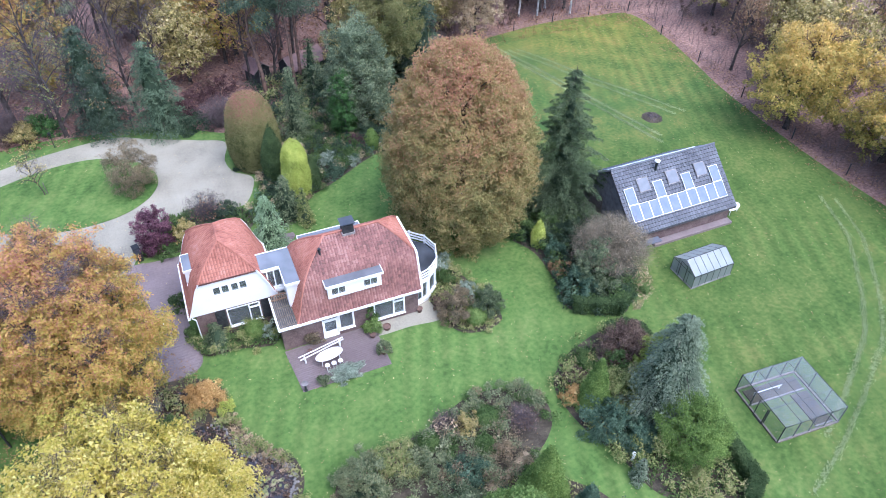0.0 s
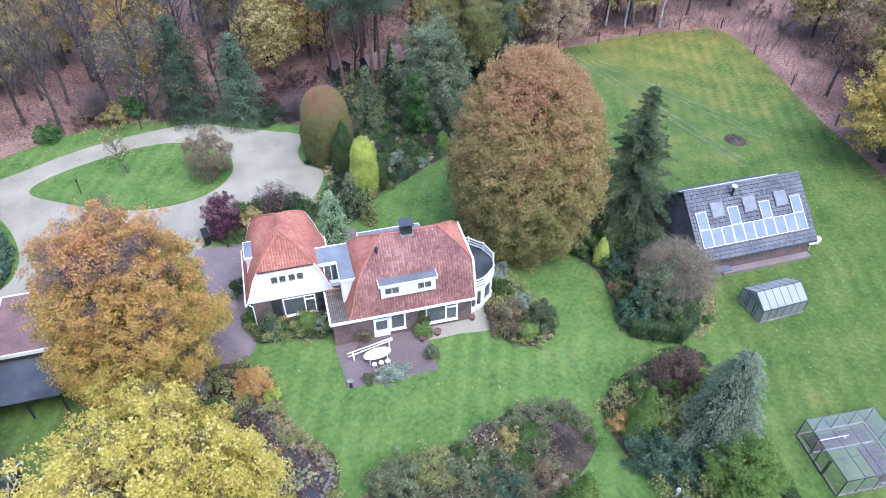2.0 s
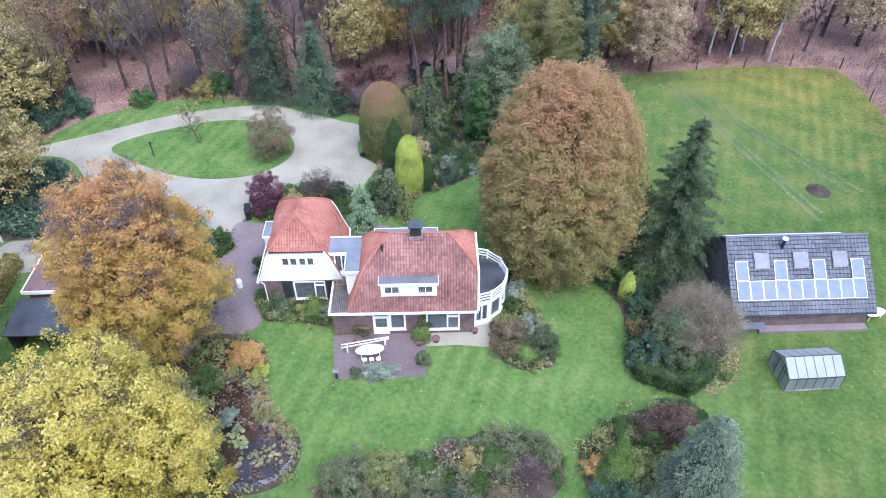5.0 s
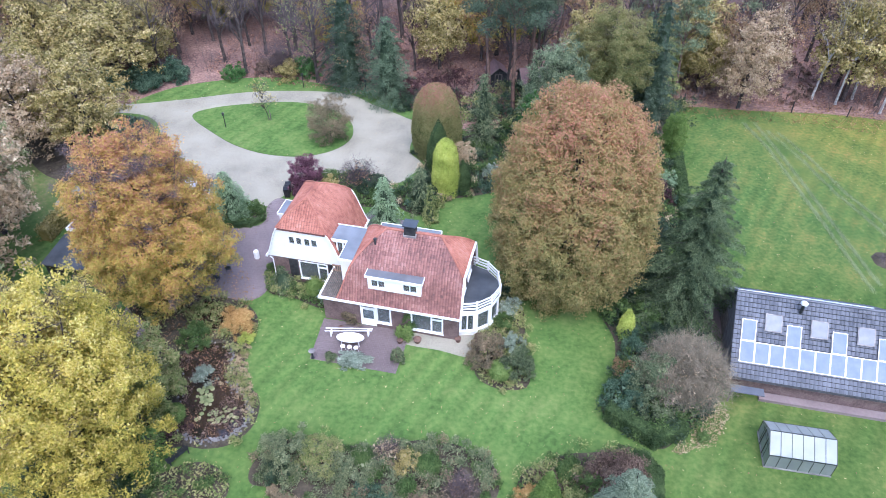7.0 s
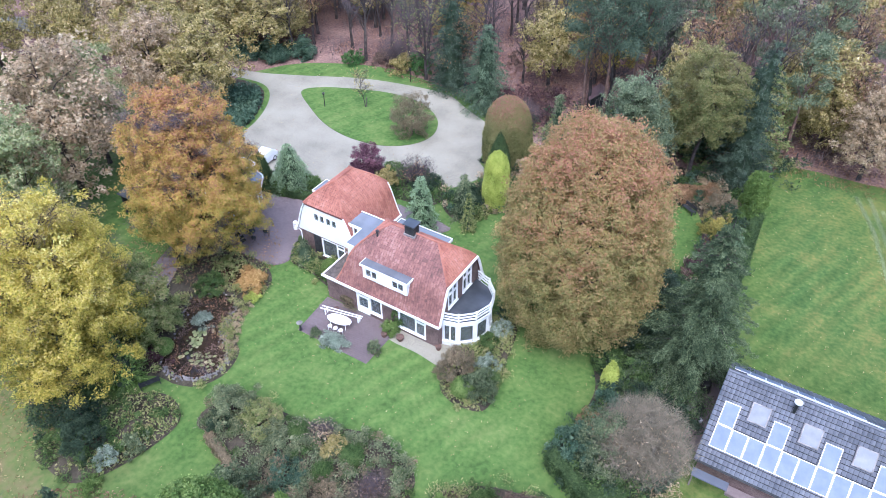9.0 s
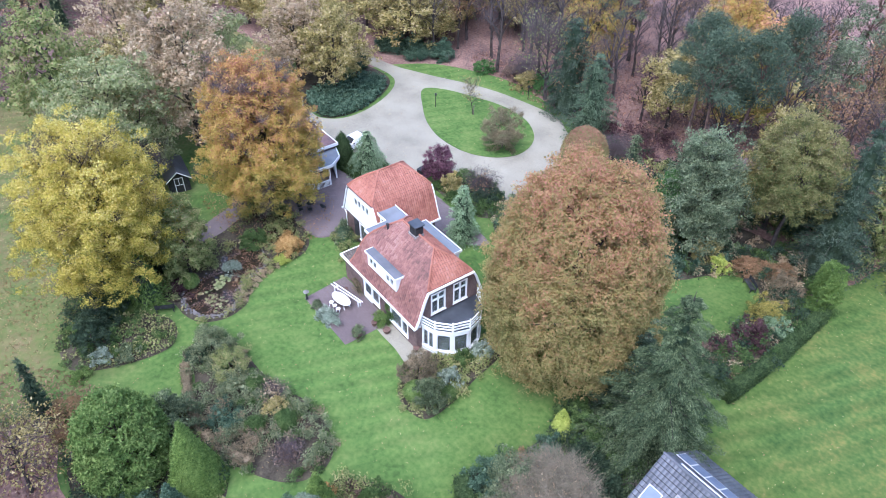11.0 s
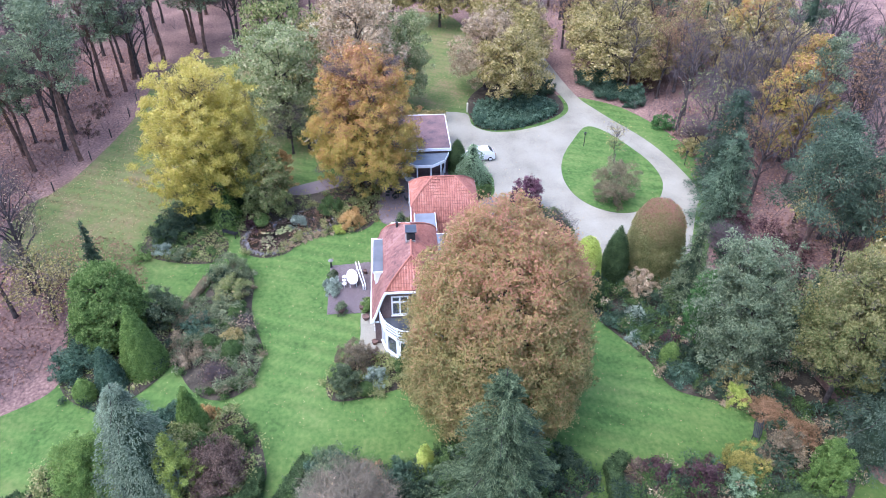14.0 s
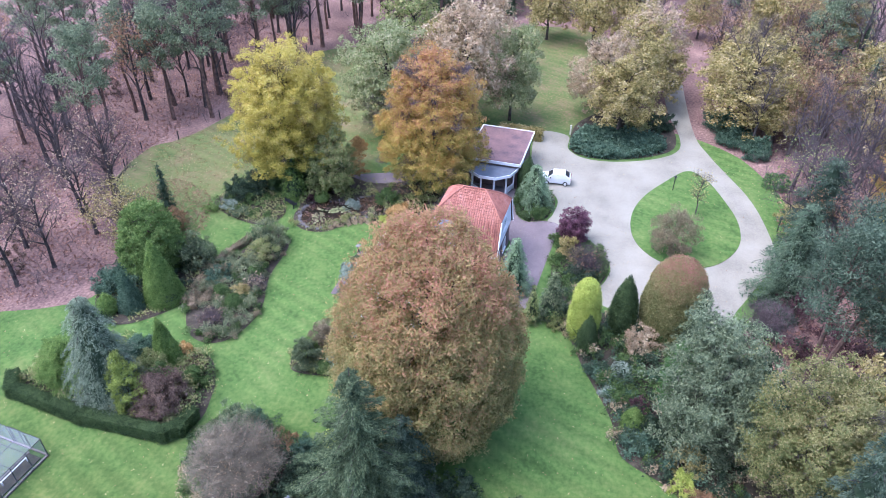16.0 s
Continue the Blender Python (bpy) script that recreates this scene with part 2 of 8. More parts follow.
M_GLASS = glass("window_glass", (0.55, 0.6, 0.62))
M_GREENGLASS = shade("greenhouse_glass", [(0.34, 0.37, 0.38), (0.40, 0.43, 0.44)], 0.3, 0.8, 3, 0.3)
M_GREENGLASS.node_tree.nodes["Principled BSDF"].inputs["Alpha"].default_value = 0.5
M_SKYLIGHT = shade("skylight_glass", [(0.12, 0.135, 0.165), (0.16, 0.175, 0.21)], 0.35, 1.5, 3, 0.4)
M_NET = shade("fine_mesh_netting", [(0.28, 0.31, 0.34), (0.36, 0.39, 0.42)], 0.6, 2.0)
M_NET.node_tree.nodes["Principled BSDF"].inputs["Alpha"].default_value = 0.24


def water_material():
    m = shade("leaf_strewn_water", [(0.012, 0.010, 0.009), (0.03, 0.02, 0.016), (0.07, 0.04, 0.03)], 0.02, 0.7, 9, 1.0, fine=4.0)
    return m


M_WATER = water_material()

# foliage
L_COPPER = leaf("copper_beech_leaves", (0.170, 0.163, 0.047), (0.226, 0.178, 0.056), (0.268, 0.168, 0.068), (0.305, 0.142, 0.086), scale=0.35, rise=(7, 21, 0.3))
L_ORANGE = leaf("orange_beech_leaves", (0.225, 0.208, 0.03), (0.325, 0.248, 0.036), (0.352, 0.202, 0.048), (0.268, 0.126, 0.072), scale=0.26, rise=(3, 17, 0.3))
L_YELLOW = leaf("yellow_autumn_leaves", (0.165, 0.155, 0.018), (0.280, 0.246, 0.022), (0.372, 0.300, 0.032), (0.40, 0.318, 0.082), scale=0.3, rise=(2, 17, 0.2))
L_OAKYEL = leaf("dull_yellow_oak_leaves", (0.13, 0.115, 0.03), (0.21, 0.175, 0.05), (0.30, 0.24, 0.075), (0.33, 0.27, 0.125), scale=0.5)
L_OAKTAN = leaf("pinkish_tan_oak_leaves", (0.19, 0.143, 0.075), (0.265, 0.193, 0.106), (0.33, 0.24, 0.146), (0.35, 0.28, 0.18), scale=0.5)
L_OAKGREEN = leaf("olive_green_oak_leaves", (0.09, 0.12, 0.03), (0.15, 0.18, 0.05), (0.21, 0.22, 0.07), (0.24, 0.21, 0.09), scale=0.3)
L_GREYGREEN = leaf("grey_green_leaves", (0.082, 0.102, 0.048), (0.125, 0.148, 0.070), (0.175, 0.188, 0.095), scale=0.8)
L_OLIVEBROWN = leaf("olive_brown_leaves", (0.10, 0.085, 0.05), (0.15, 0.12, 0.07), (0.20, 0.15, 0.09), scale=0.8)
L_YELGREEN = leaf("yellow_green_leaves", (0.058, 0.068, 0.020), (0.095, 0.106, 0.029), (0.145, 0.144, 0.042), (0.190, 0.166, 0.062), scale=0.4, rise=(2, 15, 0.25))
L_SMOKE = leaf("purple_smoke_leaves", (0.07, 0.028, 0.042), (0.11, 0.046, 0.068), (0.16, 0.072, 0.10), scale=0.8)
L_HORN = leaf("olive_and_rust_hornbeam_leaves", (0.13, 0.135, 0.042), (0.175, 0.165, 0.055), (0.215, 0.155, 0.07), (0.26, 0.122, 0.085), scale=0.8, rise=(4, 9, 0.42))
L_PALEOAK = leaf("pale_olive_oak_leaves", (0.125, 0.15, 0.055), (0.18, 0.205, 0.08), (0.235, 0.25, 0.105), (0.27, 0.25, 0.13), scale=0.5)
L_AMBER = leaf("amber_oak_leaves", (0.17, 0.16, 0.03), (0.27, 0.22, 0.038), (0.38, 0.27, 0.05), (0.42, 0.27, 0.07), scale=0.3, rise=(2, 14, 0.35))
L_GREENFIR = leaf("fresh_green_needles", (0.050, 0.080, 0.046), (0.078, 0.115, 0.065), (0.115, 0.155, 0.089), scale=0.6)
L_BLUESPRUCE = leaf("blue_green_spruce_needles", (0.029, 0.047, 0.029), (0.048, 0.073, 0.046), (0.076, 0.103, 0.067), scale=0.6)
L_GOLD = leaf("golden_leaves", (0.25, 0.15, 0.04), (0.34, 0.205, 0.065), (0.40, 0.255, 0.09), scale=0.5)
L_RUST = leaf("rust_leaves", (0.14, 0.085, 0.04), (0.20, 0.12, 0.055), (0.25, 0.145, 0.075), scale=0.6)
L_BROWN = leaf("brown_leaves", (0.066, 0.043, 0.032), (0.112, 0.075, 0.055), (0.17, 0.117, 0.088), scale=0.8)
L_PURPLE = leaf("dark_purple_leaves", (0.042, 0.022, 0.024), (0.07, 0.036, 0.04), (0.105, 0.056, 0.06), scale=0.8)
L_GREEN = leaf("mid_green_leaves", (0.037, 0.070, 0.016), (0.061, 0.102, 0.025), (0.090, 0.131, 0.037), scale=0.8)
L_BRIGHT = leaf("bright_green_leaves", (0.064, 0.111, 0.021), (0.098, 0.153, 0.030), (0.140, 0.191, 0.047), scale=0.8)
L_LIME = leaf("lime_yellow_foliage", (0.216, 0.261, 0.032), (0.288, 0.333, 0.045), (0.360, 0.387, 0.072), scale=0.8)
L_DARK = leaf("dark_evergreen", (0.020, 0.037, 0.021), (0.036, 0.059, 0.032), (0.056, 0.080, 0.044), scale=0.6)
L_NORWAY = leaf("norway_spruce_needles", (0.034, 0.054, 0.024), (0.060, 0.084, 0.038), (0.096, 0.122, 0.058), scale=0.6)
L_SPRUCE = leaf("spruce_needles", (0.048, 0.068, 0.032), (0.086, 0.110, 0.052), (0.142, 0.165, 0.082), scale=0.6)
L_BLUE = leaf("blue_green_needles", (0.082, 0.108, 0.067), (0.124, 0.156, 0.098), (0.166, 0.202, 0.130), scale=0.6)
L_RHODO = leaf("rhododendron_leaves", (0.035, 0.069, 0.042), (0.062, 0.104, 0.063), (0.092, 0.141, 0.088), scale=0.6)
L_PINE = leaf("pine_needles", (0.072, 0.094, 0.049), (0.115, 0.143, 0.076), (0.162, 0.192, 0.104), scale=0.5)
L_BLUEPINE = leaf("blue_green_pine_needles", (0.036, 0.056, 0.034), (0.060, 0.086, 0.052), (0.090, 0.120, 0.073), scale=0.5)
L_PALECON = leaf("pale_green_needles", (0.10, 0.155, 0.075), (0.15, 0.215, 0.11), (0.20, 0.265, 0.145), scale=0.6)
L_SILVER = leaf("silver_green_leaves", (0.12, 0.15, 0.11), (0.18, 0.22, 0.165), (0.25, 0.285, 0.225), scale=0.6)
L_FALLEN = leaf("fallen_leaves", (0.153, 0.085, 0.043), (0.230, 0.162, 0.076), (0.289, 0.230, 0.119), scale=0.9)
L_TRACK = leaf("flattened_grass", (0.13, 0.165, 0.07), (0.155, 0.19, 0.08), (0.18, 0.21, 0.092), scale=0.3)
L_GOLDGREEN = leaf("yellow_green_needles", (0.13, 0.165, 0.024), (0.185, 0.225, 0.034), (0.24, 0.275, 0.05), scale=0.8)
L_CLIPPED = leaf("clipped_hedge_leaves", (0.027, 0.050, 0.016), (0.045, 0.072, 0.023), (0.063, 0.095, 0.032), scale=0.8)
L_THUJA = leaf("bright_thuja_foliage", (0.070, 0.123, 0.021), (0.107, 0.164, 0.029), (0.139, 0.201, 0.041), scale=0.7)
L_LITTER = leaf("loose_litter_leaves", (0.13, 0.066, 0.048), (0.205, 0.108, 0.074), (0.265, 0.15, 0.10), scale=0.3)
L_IVY = leaf("ivy_leaves", (0.032, 0.080, 0.018), (0.052, 0.120, 0.028), (0.080, 0.160, 0.040), scale=0.8)


# ---- mesh helpers ----
class Buf:
    """Vertices and faces that become one mesh."""

    def __init__(self):
        self.v, self.f, self.weld = [], [], False

    def add(self, verts, faces, m=None):
        k = len(self.v)
        if m is not None:
            verts = [tuple(m @ Vector(p)) for p in verts]
        self.v += [tuple(p) for p in verts]
        self.f += [tuple(i + k for i in face) for face in faces]
        return self

    def box(self, x0, x1, y0, y1, z0, z1, m=None):
        vs = [(x, y, z) for z in (z0, z1) for y in (y0, y1) for x in (x0, x1)]
        return self.add(vs, [(0, 2, 3, 1), (4, 5, 7, 6), (0, 1, 5, 4), (1, 3, 7, 5), (3, 2, 6, 7), (2, 0, 4, 6)], m)

    def prism(self, outline, z0, z1, m=None):
        n = len(outline)
        vs = [(x, y, z0) for x, y in outline] + [(x, y, z1) for x, y in outline]
        fs = [tuple(range(n))[::-1], tuple(range(n, 2 * n))] + [(i, (i + 1) % n, n + (i + 1) % n, n + i) for i in range(n)]
        return self.add(vs, fs, m)

    def tube(self, pts, radii, sides=6, m=None, cap=True):
        pts = [Vector(p) for p in pts]
        vs, fs = [], []
        for i, p in enumerate(pts):
            way = (pts[min(i + 1, len(pts) - 1)] - pts[max(i - 1, 0)]).normalized()
            a = way.cross(Vector((0, 0, 1)) if abs(way.z) < 0.9 else Vector((1, 0, 0))).normalized()
            b = way.cross(a)
            r = radii[i] if isinstance(radii, (list, tuple)) else radii
            vs += [tuple(p + r * (math.cos(q) * a + math.sin(q) * b)) for q in (2 * math.pi * (s + 0.5) / sides for s in range(sides))]
        for i in range(len(pts) - 1):
            for s in range(sides):
                t = (s + 1) % sides
                fs.append((i * sides + s, i * sides + t, (i + 1) * sides + t, (i + 1) * sides + s))
        if cap:
            fs += [tuple(range(sides)), tuple(range((len(pts) - 1) * sides, len(pts) * sides))[::-1]]
        return self.add(vs, fs, m)

    def lathe(self, profile, sides=16, m=None, wobble=0.0, seed=0):
        """Turns (radius, z) rows about z; wobble makes it uneven."""
        r_ = np.random.default_rng(seed)
        vs, fs = [], []
        for r, z in profile:
            for s in range(sides):
                q = 2 * math.pi * s / sides
                k = r * (1 + wobble * (r_.random() - 0.5) * 2)
                vs.append((k * math.cos(q), k * math.sin(q), z))
        for i in range(len(profile) - 1):
            for s in range(sides):
                t = (s + 1) % sides
                fs.append((i * sides + s, i * sides + t, (i + 1) * sides + t, (i + 1) * sides + s))
        fs += [tuple(range(sides))[::-1], tuple(range((len(profile) - 1) * sides, len(profile) * sides))]
        return self.add(vs, fs, m)

    def mesh(self, name, material):
        me = bpy.data.meshes.new(name)
        me.from_pydata(self.v, [], self.f)
        if self.weld:
            bm = bmesh.new()
            bm.from_mesh(me)
            bmesh.ops.remove_doubles(bm, verts=bm.verts[:], dist=0.0004)
            bm.to_mesh(me)
            bm.free()
        me.materials.append(material)
        me.update()
        return me


def part(name, buf, material, parent=None, label=""):
    """Links a buffer (in the thing's own or, with a moved root, in root-local coordinates) as one mesh under a thing or part."""
    me = buf if isinstance(buf, bpy.types.Mesh) else buf.mesh(name, material)
    ob = new(name, me)
    if parent is not None:
        ob.parent = parent
    if label:
        ob["label"] = label
    return ob


def boards(name, boxes, material, parent, label="", m=None):
    """One part for each box."""
    for b in boxes:
        part(name, Buf().box(*b, m), material, parent, label)


def thing(name, m, label, category, group="", kind=""):
    root = new(name)
    root.empty_display_size = 0.3
    root.matrix_basis = m
    return tagged(root, label, category, group, kind)


def quads_mesh(name, faces, material):
    """One mesh from an array of n loose faces, n x 3 x 3 or n x 4 x 3."""
    q = np.ascontiguousarray(faces, dtype=np.float32)
    n, c = q.shape[:2]
    me = bpy.data.meshes.new(name)
    me.vertices.add(c * n)
    me.vertices.foreach_set("co", q.reshape(-1))
    me.loops.add(c * n)
    me.loops.foreach_set("vertex_index", np.arange(c * n, dtype=np.int32))
    me.polygons.add(n)
    me.polygons.foreach_set("loop_start", np.arange(0, c * n, c, dtype=np.int32))
    me.polygons.foreach_set("loop_total", np.full(n, c, dtype=np.int32))
    me.materials.append(material)
    me.update(calc_edges=True)
    return me


def unit(a):
    return a / np.maximum(np.linalg.norm(a, axis=-1, keepdims=True), 1e-6)


def leaf_quads(points, outward, size, r_, along=None, stretch=1.5, spread=0.9):
    """Two small pointed leaves by each point, facing roughly outward; along: the way in which they lie."""
    points, outward = np.concatenate([points, points]), np.concatenate([outward, outward])
    n = len(points)
    normal = unit(outward + spread * r_.normal(size=(n, 3)))
    axis = r_.normal(size=(n, 3)) if along is None else np.concatenate([along, along]) + 0.3 * r_.normal(size=(n, 3))
    axis = unit(axis - (axis * normal).sum(-1, keepdims=True) * normal)
    side = np.cross(normal, axis)
    s = (0.74 * size * r_.uniform(0.55, 1.35, n))[:, None]
    points = points + 0.6 * size * r_.normal(size=(n, 3)) * np.array([1, 1, 0.4 if spread < 0.1 else 1])
    k = r_.uniform(-0.3, 0.3, (n, 1))
    return np.stack([points - 0.5 * s * stretch * axis + k * s * side, points + 0.5 * s * side + (0.5 * stretch + k * 0.6) * s * axis, points - 0.5 * s * side + (0.5 * stretch - k) * s * axis], 1)


def waves(p, scale, r_):
    """A smooth uneven field over points, about -1 to 1."""
    out = 0
    for k in range(5):
        w = r_.normal(size=3) * scale * (1 + 0.5 * k)
        out = out + np.sin(p @ w + r_.uniform(0, 6.3)) / (1 + 0.35 * k)
    return out / 2.2


def spline(points, steps=6):
    """A closed smooth outline through the points."""
    p = np.array(points, float)
    n, out = len(p), []
    for i in range(n):
        a, b, c, d = p[i - 1], p[i], p[(i + 1) % n], p[(i + 2) % n]
        for k in range(steps):
            t = k / steps
            out.append(0.5 * (2 * b + (c - a) * t + (2 * a - 5 * b + 4 * c - d) * t * t + (3 * b - a - 3 * c + d) * t**3))
    return np.array(out)


def inside(points, outline):
    x, y = points[:, 0], points[:, 1]
    hit = np.zeros(len(points), bool)
    j = len(outline) - 1
    for i in range(len(outline)):
        xi, yi, xj, yj = *outline[i], *outline[j]
        if yi != yj:
            hit ^= ((yi > y) != (yj > y)) & (x < (xj - xi) * (y - yi) / (yj - yi) + xi)
        j = i
    return hit


def scatter(outline, n, r_):
    """n random places inside an outline."""
    o = np.array(outline)
    got = np.zeros((0, 2))
    while len(got) < n:
        p = r_.uniform(o.min(0), o.max(0), (2 * n, 2))
        got = np.concatenate([got, p[inside(p, o)]])
    return got[:n]


def zone(name, points, z, material, label, category, smooth=True, kind="structure", thick=0.0):
    """A flat piece of ground with a curved edge."""
    o = spline(points) if smooth else np.array(points, float)
    n = len(o)
    flat = geometry.delaunay_2d_cdt([Vector(p) for p in o], [(i, (i + 1) % n) for i in range(n)], [], 1, 1e-5)
    bm = bmesh.new()
    corners = [bm.verts.new((p.x, p.y, z)) for p in flat[0]]
    for tri in flat[2]:
        bm.faces.new([corners[i] for i in tri])
    if thick:
        edges = [e for e in bm.edges if e.is_boundary]
        ext = bmesh.ops.extrude_edge_only(bm, edges=edges)
        for v in ext["geom"]:
            if isinstance(v, bmesh.types.BMVert):
                v.co.z = z - thick
    me = bpy.data.meshes.new(name)
    bm.to_mesh(me)
    bm.free()
    for poly in me.polygons:
        if abs(poly.normal.z) > 0.5 and poly.normal.z < 0:
            poly.flip()
    me.materials.append(material)
    return tagged(new(name, me), label, category, kind=kind)

# ---- ground ----
def ground_sheet():
    b = Buf()
    b.add([(-700, -700, 0), (700, -700, 0), (700, 700, 0), (-700, 700, 0)], [(0, 1, 2, 3)])
    return tagged(part("ground", b, M_LITTER), "woodland floor covered with brown fallen leaves", "ground", kind="structure")


ground_sheet()
LAWN = [(38, 79.5), (47, 80.2), (57, 80.8), (64.7, 79.8), (70.3, 78), (70.3, 70), (68.8, 62), (67.3, 55), (65.9, 43), (65.6, 34), (66, 20), (66, 5), (60, -8), (45, -10), (32, -6), (24, 1), (20.8, 8), (17.8, 11.4),
        (11, 10.5), (4.1, 11.5), (0.6, 1.5), (-9, 0), (-13, 3), (-20, 5.5), (-31, 8), (-45, 9), (-50, 14), (-52, 22), (-58, 31), (-68, 42), (-66, 56), (-50, 59), (-36, 62), (-31, 66), (-29, 70.5), (-24.4, 75.6), (-14.3, 79.4), (-5.5, 78.4), (2, 77), (9, 72), (16, 70), (28, 74), (36, 73)]
zone("lawn", LAWN, 0.02, M_LAWN, "mown green garden lawn with fallen leaves", "lawn")
zone("meadow", [(38, 52.5), (38, 66), (38, 78.6), (48, 79.4), (57, 80), (64.5, 79), (69.3, 77.3), (69.4, 70), (67.9, 62), (66.4, 55), (65, 43), (64.8, 34), (65, 14), (58, -4), (46, 0), (45, 14), (46, 27), (49, 34), (52.5, 35), (52, 42), (41, 45)],
     0.034, M_LAWN, "pale rough meadow grass with wheel tracks", "meadow")
zone("grass_west", [(-9.5, 1.2), (-3, 4), (2, 10), (3, 12.5), (-3, 13.5), (-6, 19), (-11, 27), (-14, 30), (-22, 28), (-40, 32), (-48, 28), (-49, 20), (-46, 12), (-42, 10), (-31, 9), (-20, 6.8)],
     0.034, M_LAWN, "tan and green grass strewn with leaves", "meadow")
DRIVE = [(-74, 64), (-51.4, 65.3), (-37, 66.3), (-30, 67.6), (-25.5, 67.4), (-22.5, 64.5), (-20.5, 59.5), (-20.5, 55.5), (-22.6, 53.3), (-26.2, 52.9), (-26, 48.8), (-16.5, 49.3), (-12.5, 51.3), (-9.7, 53.2), (-6.5, 53), (-5, 52.6), (-4.2, 54), (-3.3, 55.8),
         (-2.4, 57.4), (0, 59), (2, 59.8), (4.2, 59.4), (7.2, 58.4), (9.2, 62.3), (7.6, 64.5), (7.3, 67), (8.2, 70.3), (5.5, 72), (3.7, 73), (0.5, 74.7), (-3, 76.6), (-9, 76.4), (-15.8, 75), (-24.6, 71.4), (-32.2, 69.5), (-54.6, 68.4), (-74, 67.4)]
zone("gravel_drive", DRIVE, 0.05, M_GRAVEL, "pale gravel drive looping round a grass island", "drive")
zone("grass_island", [(-20.2, 68.3), (-16.5, 65.3), (-12.5, 62.9), (-8.3, 61.7), (-4, 62), (-0.9, 64), (0.2, 67), (-1.2, 70.5), (-5, 73), (-9.5, 73.4), (-14, 72.3), (-18.5, 70.5)], 0.10, M_LAWN, "teardrop grass island in the gravel drive", "lawn", thick=0.06)
BRICKYARD = [(-4.4, 54.0), (-2.4, 53.8), (3, 53.2), (9.6, 52.4), (10, 51.2), (7, 49.2), (3, 48.8), (-0.6, 48.8), (-1.1, 44), (-0.9, 40.4), (-2.6, 39.2), (-6.5, 39.5), (-9.3, 40.6), (-11, 42.6), (-11, 48), (-8.4, 48.6), (-5.4, 49.1), (-4.4, 50.4), (-5.0, 52.4)]
zone("brick_yard", BRICKYARD, 0.054, M_JOINT, "red-brown brick paved yard beside the house", "paving")
zone("brick_path", [(-9.5, 40.5), (-6.6, 39.3), (-9.3, 35.7), (-7.2, 30), (-8.4, 27), (-10.2, 30), (-12.3, 37.6)], 0.05, M_PAVER, "dark brick garden path strewn with leaves", "path")
zone("terrace_base", [(5.2, 38.3), (5.3, 33.8), (12.5, 33.35), (12.8, 37.9)], 0.05, M_JOINT, "brick terrace before the house", "terrace", smooth=False)
zone("gravel_strip", [(12.7, 38), (12.5, 36.6), (15.5, 36.3), (18.4, 36.0), (18.6, 38.3), (16, 38.6)], 0.05, M_GRAVEL, "pale gravel strip along the house", "gravel")

zone("shed_yard", [(36.2, 38.4), (38.6, 38.2), (38.9, 45.2), (37.0, 45.6), (35.9, 42.5)], 0.066, M_TERRACE, "dark wet paving beside the shed", "paving")
BED_FRONT = [(4.3, 24.2), (6.2, 26.3), (11.5, 26.5), (16.4, 27.8), (20.3, 27), (21.6, 25), (20.8, 22.8), (18, 21), (14.1, 19.9), (10, 21), (7, 22.3), (4.6, 22.4)]
BED_POND = [(-12, 37), (-9, 39.6), (-6.5, 39.6), (-2.4, 39), (-0.3, 37.2), (-0.1, 34), (0.9, 31.0), (2.7, 29.3), (3.1, 27), (2.1, 25.2), (0.4, 24.5), (-2, 24.2), (-5.5, 21.5), (-9, 20), (-12, 24), (-9.5, 27), (-8.2, 31), (-9.5, 35)]
BED_EAST = [(22.8, 25.3), (24, 27), (27, 28.4), (30.6, 28.0), (31.0, 20), (29.9, 12.6), (27.5, 12.5), (24.5, 15), (23.8, 18.5), (22.8, 22)]
BED_WILLOW = [(28.7, 32), (32.4, 29.6), (34.4, 31.2), (37, 34), (37.5, 40), (36.8, 46), (35, 50), (32.5, 52.8), (30.6, 47), (28.4, 43.4), (29.7, 39.5), (29.4, 35.5)]
BED_NORTH = [(31.6, 54.4), (34, 53.9), (36.5, 53.6), (36.8, 67), (36, 71), (28, 74), (18, 71.5), (12, 68), (9.8, 64.5), (9.4, 60), (7.4, 56), (10.3, 53.6), (13.3, 56.5), (16.6, 58), (21.8, 60.6), (25.4, 61.6), (27.3, 64.8), (29.4, 66.8), (31.5, 66.4), (33, 61.8), (32.4, 57)]
BED_SOUTH = [(8.6, 17), (11, 20.8), (14.5, 21), (18.8, 19.2), (21.4, 15.5), (18.5, 11.6), (12, 11), (8, 12.5)]
BED_WEST = [(-4.2, 15.5), (-2.8, 20.9), (0.3, 23.4), (3.2, 22.1), (2.7, 18.2), (0.8, 14.9), (-1.9, 14.6)]
BED_PURPLE = [(-3.2, 55.0), (-2.4, 57.2), (0, 58.8), (2, 59.6), (4.5, 59.1), (6.8, 58), (7.4, 56), (6.5, 54.4), (3, 53.9), (-1.5, 54.3)]
BED_WEEP = [(-11, 48.4), (-12.4, 51), (-9.8, 52.9), (-6.6, 52.7), (-5, 51.9), (-4.6, 50.4), (-5.6, 49.4), (-8.4, 48.8)]
BED_DRIVE = [(-22.8, 53.6), (-21, 55.6), (-21, 59), (-23, 64), (-25.8, 66.8), (-30.2, 67.1), (-35, 65.5), (-37, 60), (-30.5, 54)]
BED_HOUSE = [(-1.2, 42.6), (-0.6, 40.6), (2, 40.2), (4.6, 39.4), (5.4, 40.6), (5.4, 42.4), (2, 42.5)]
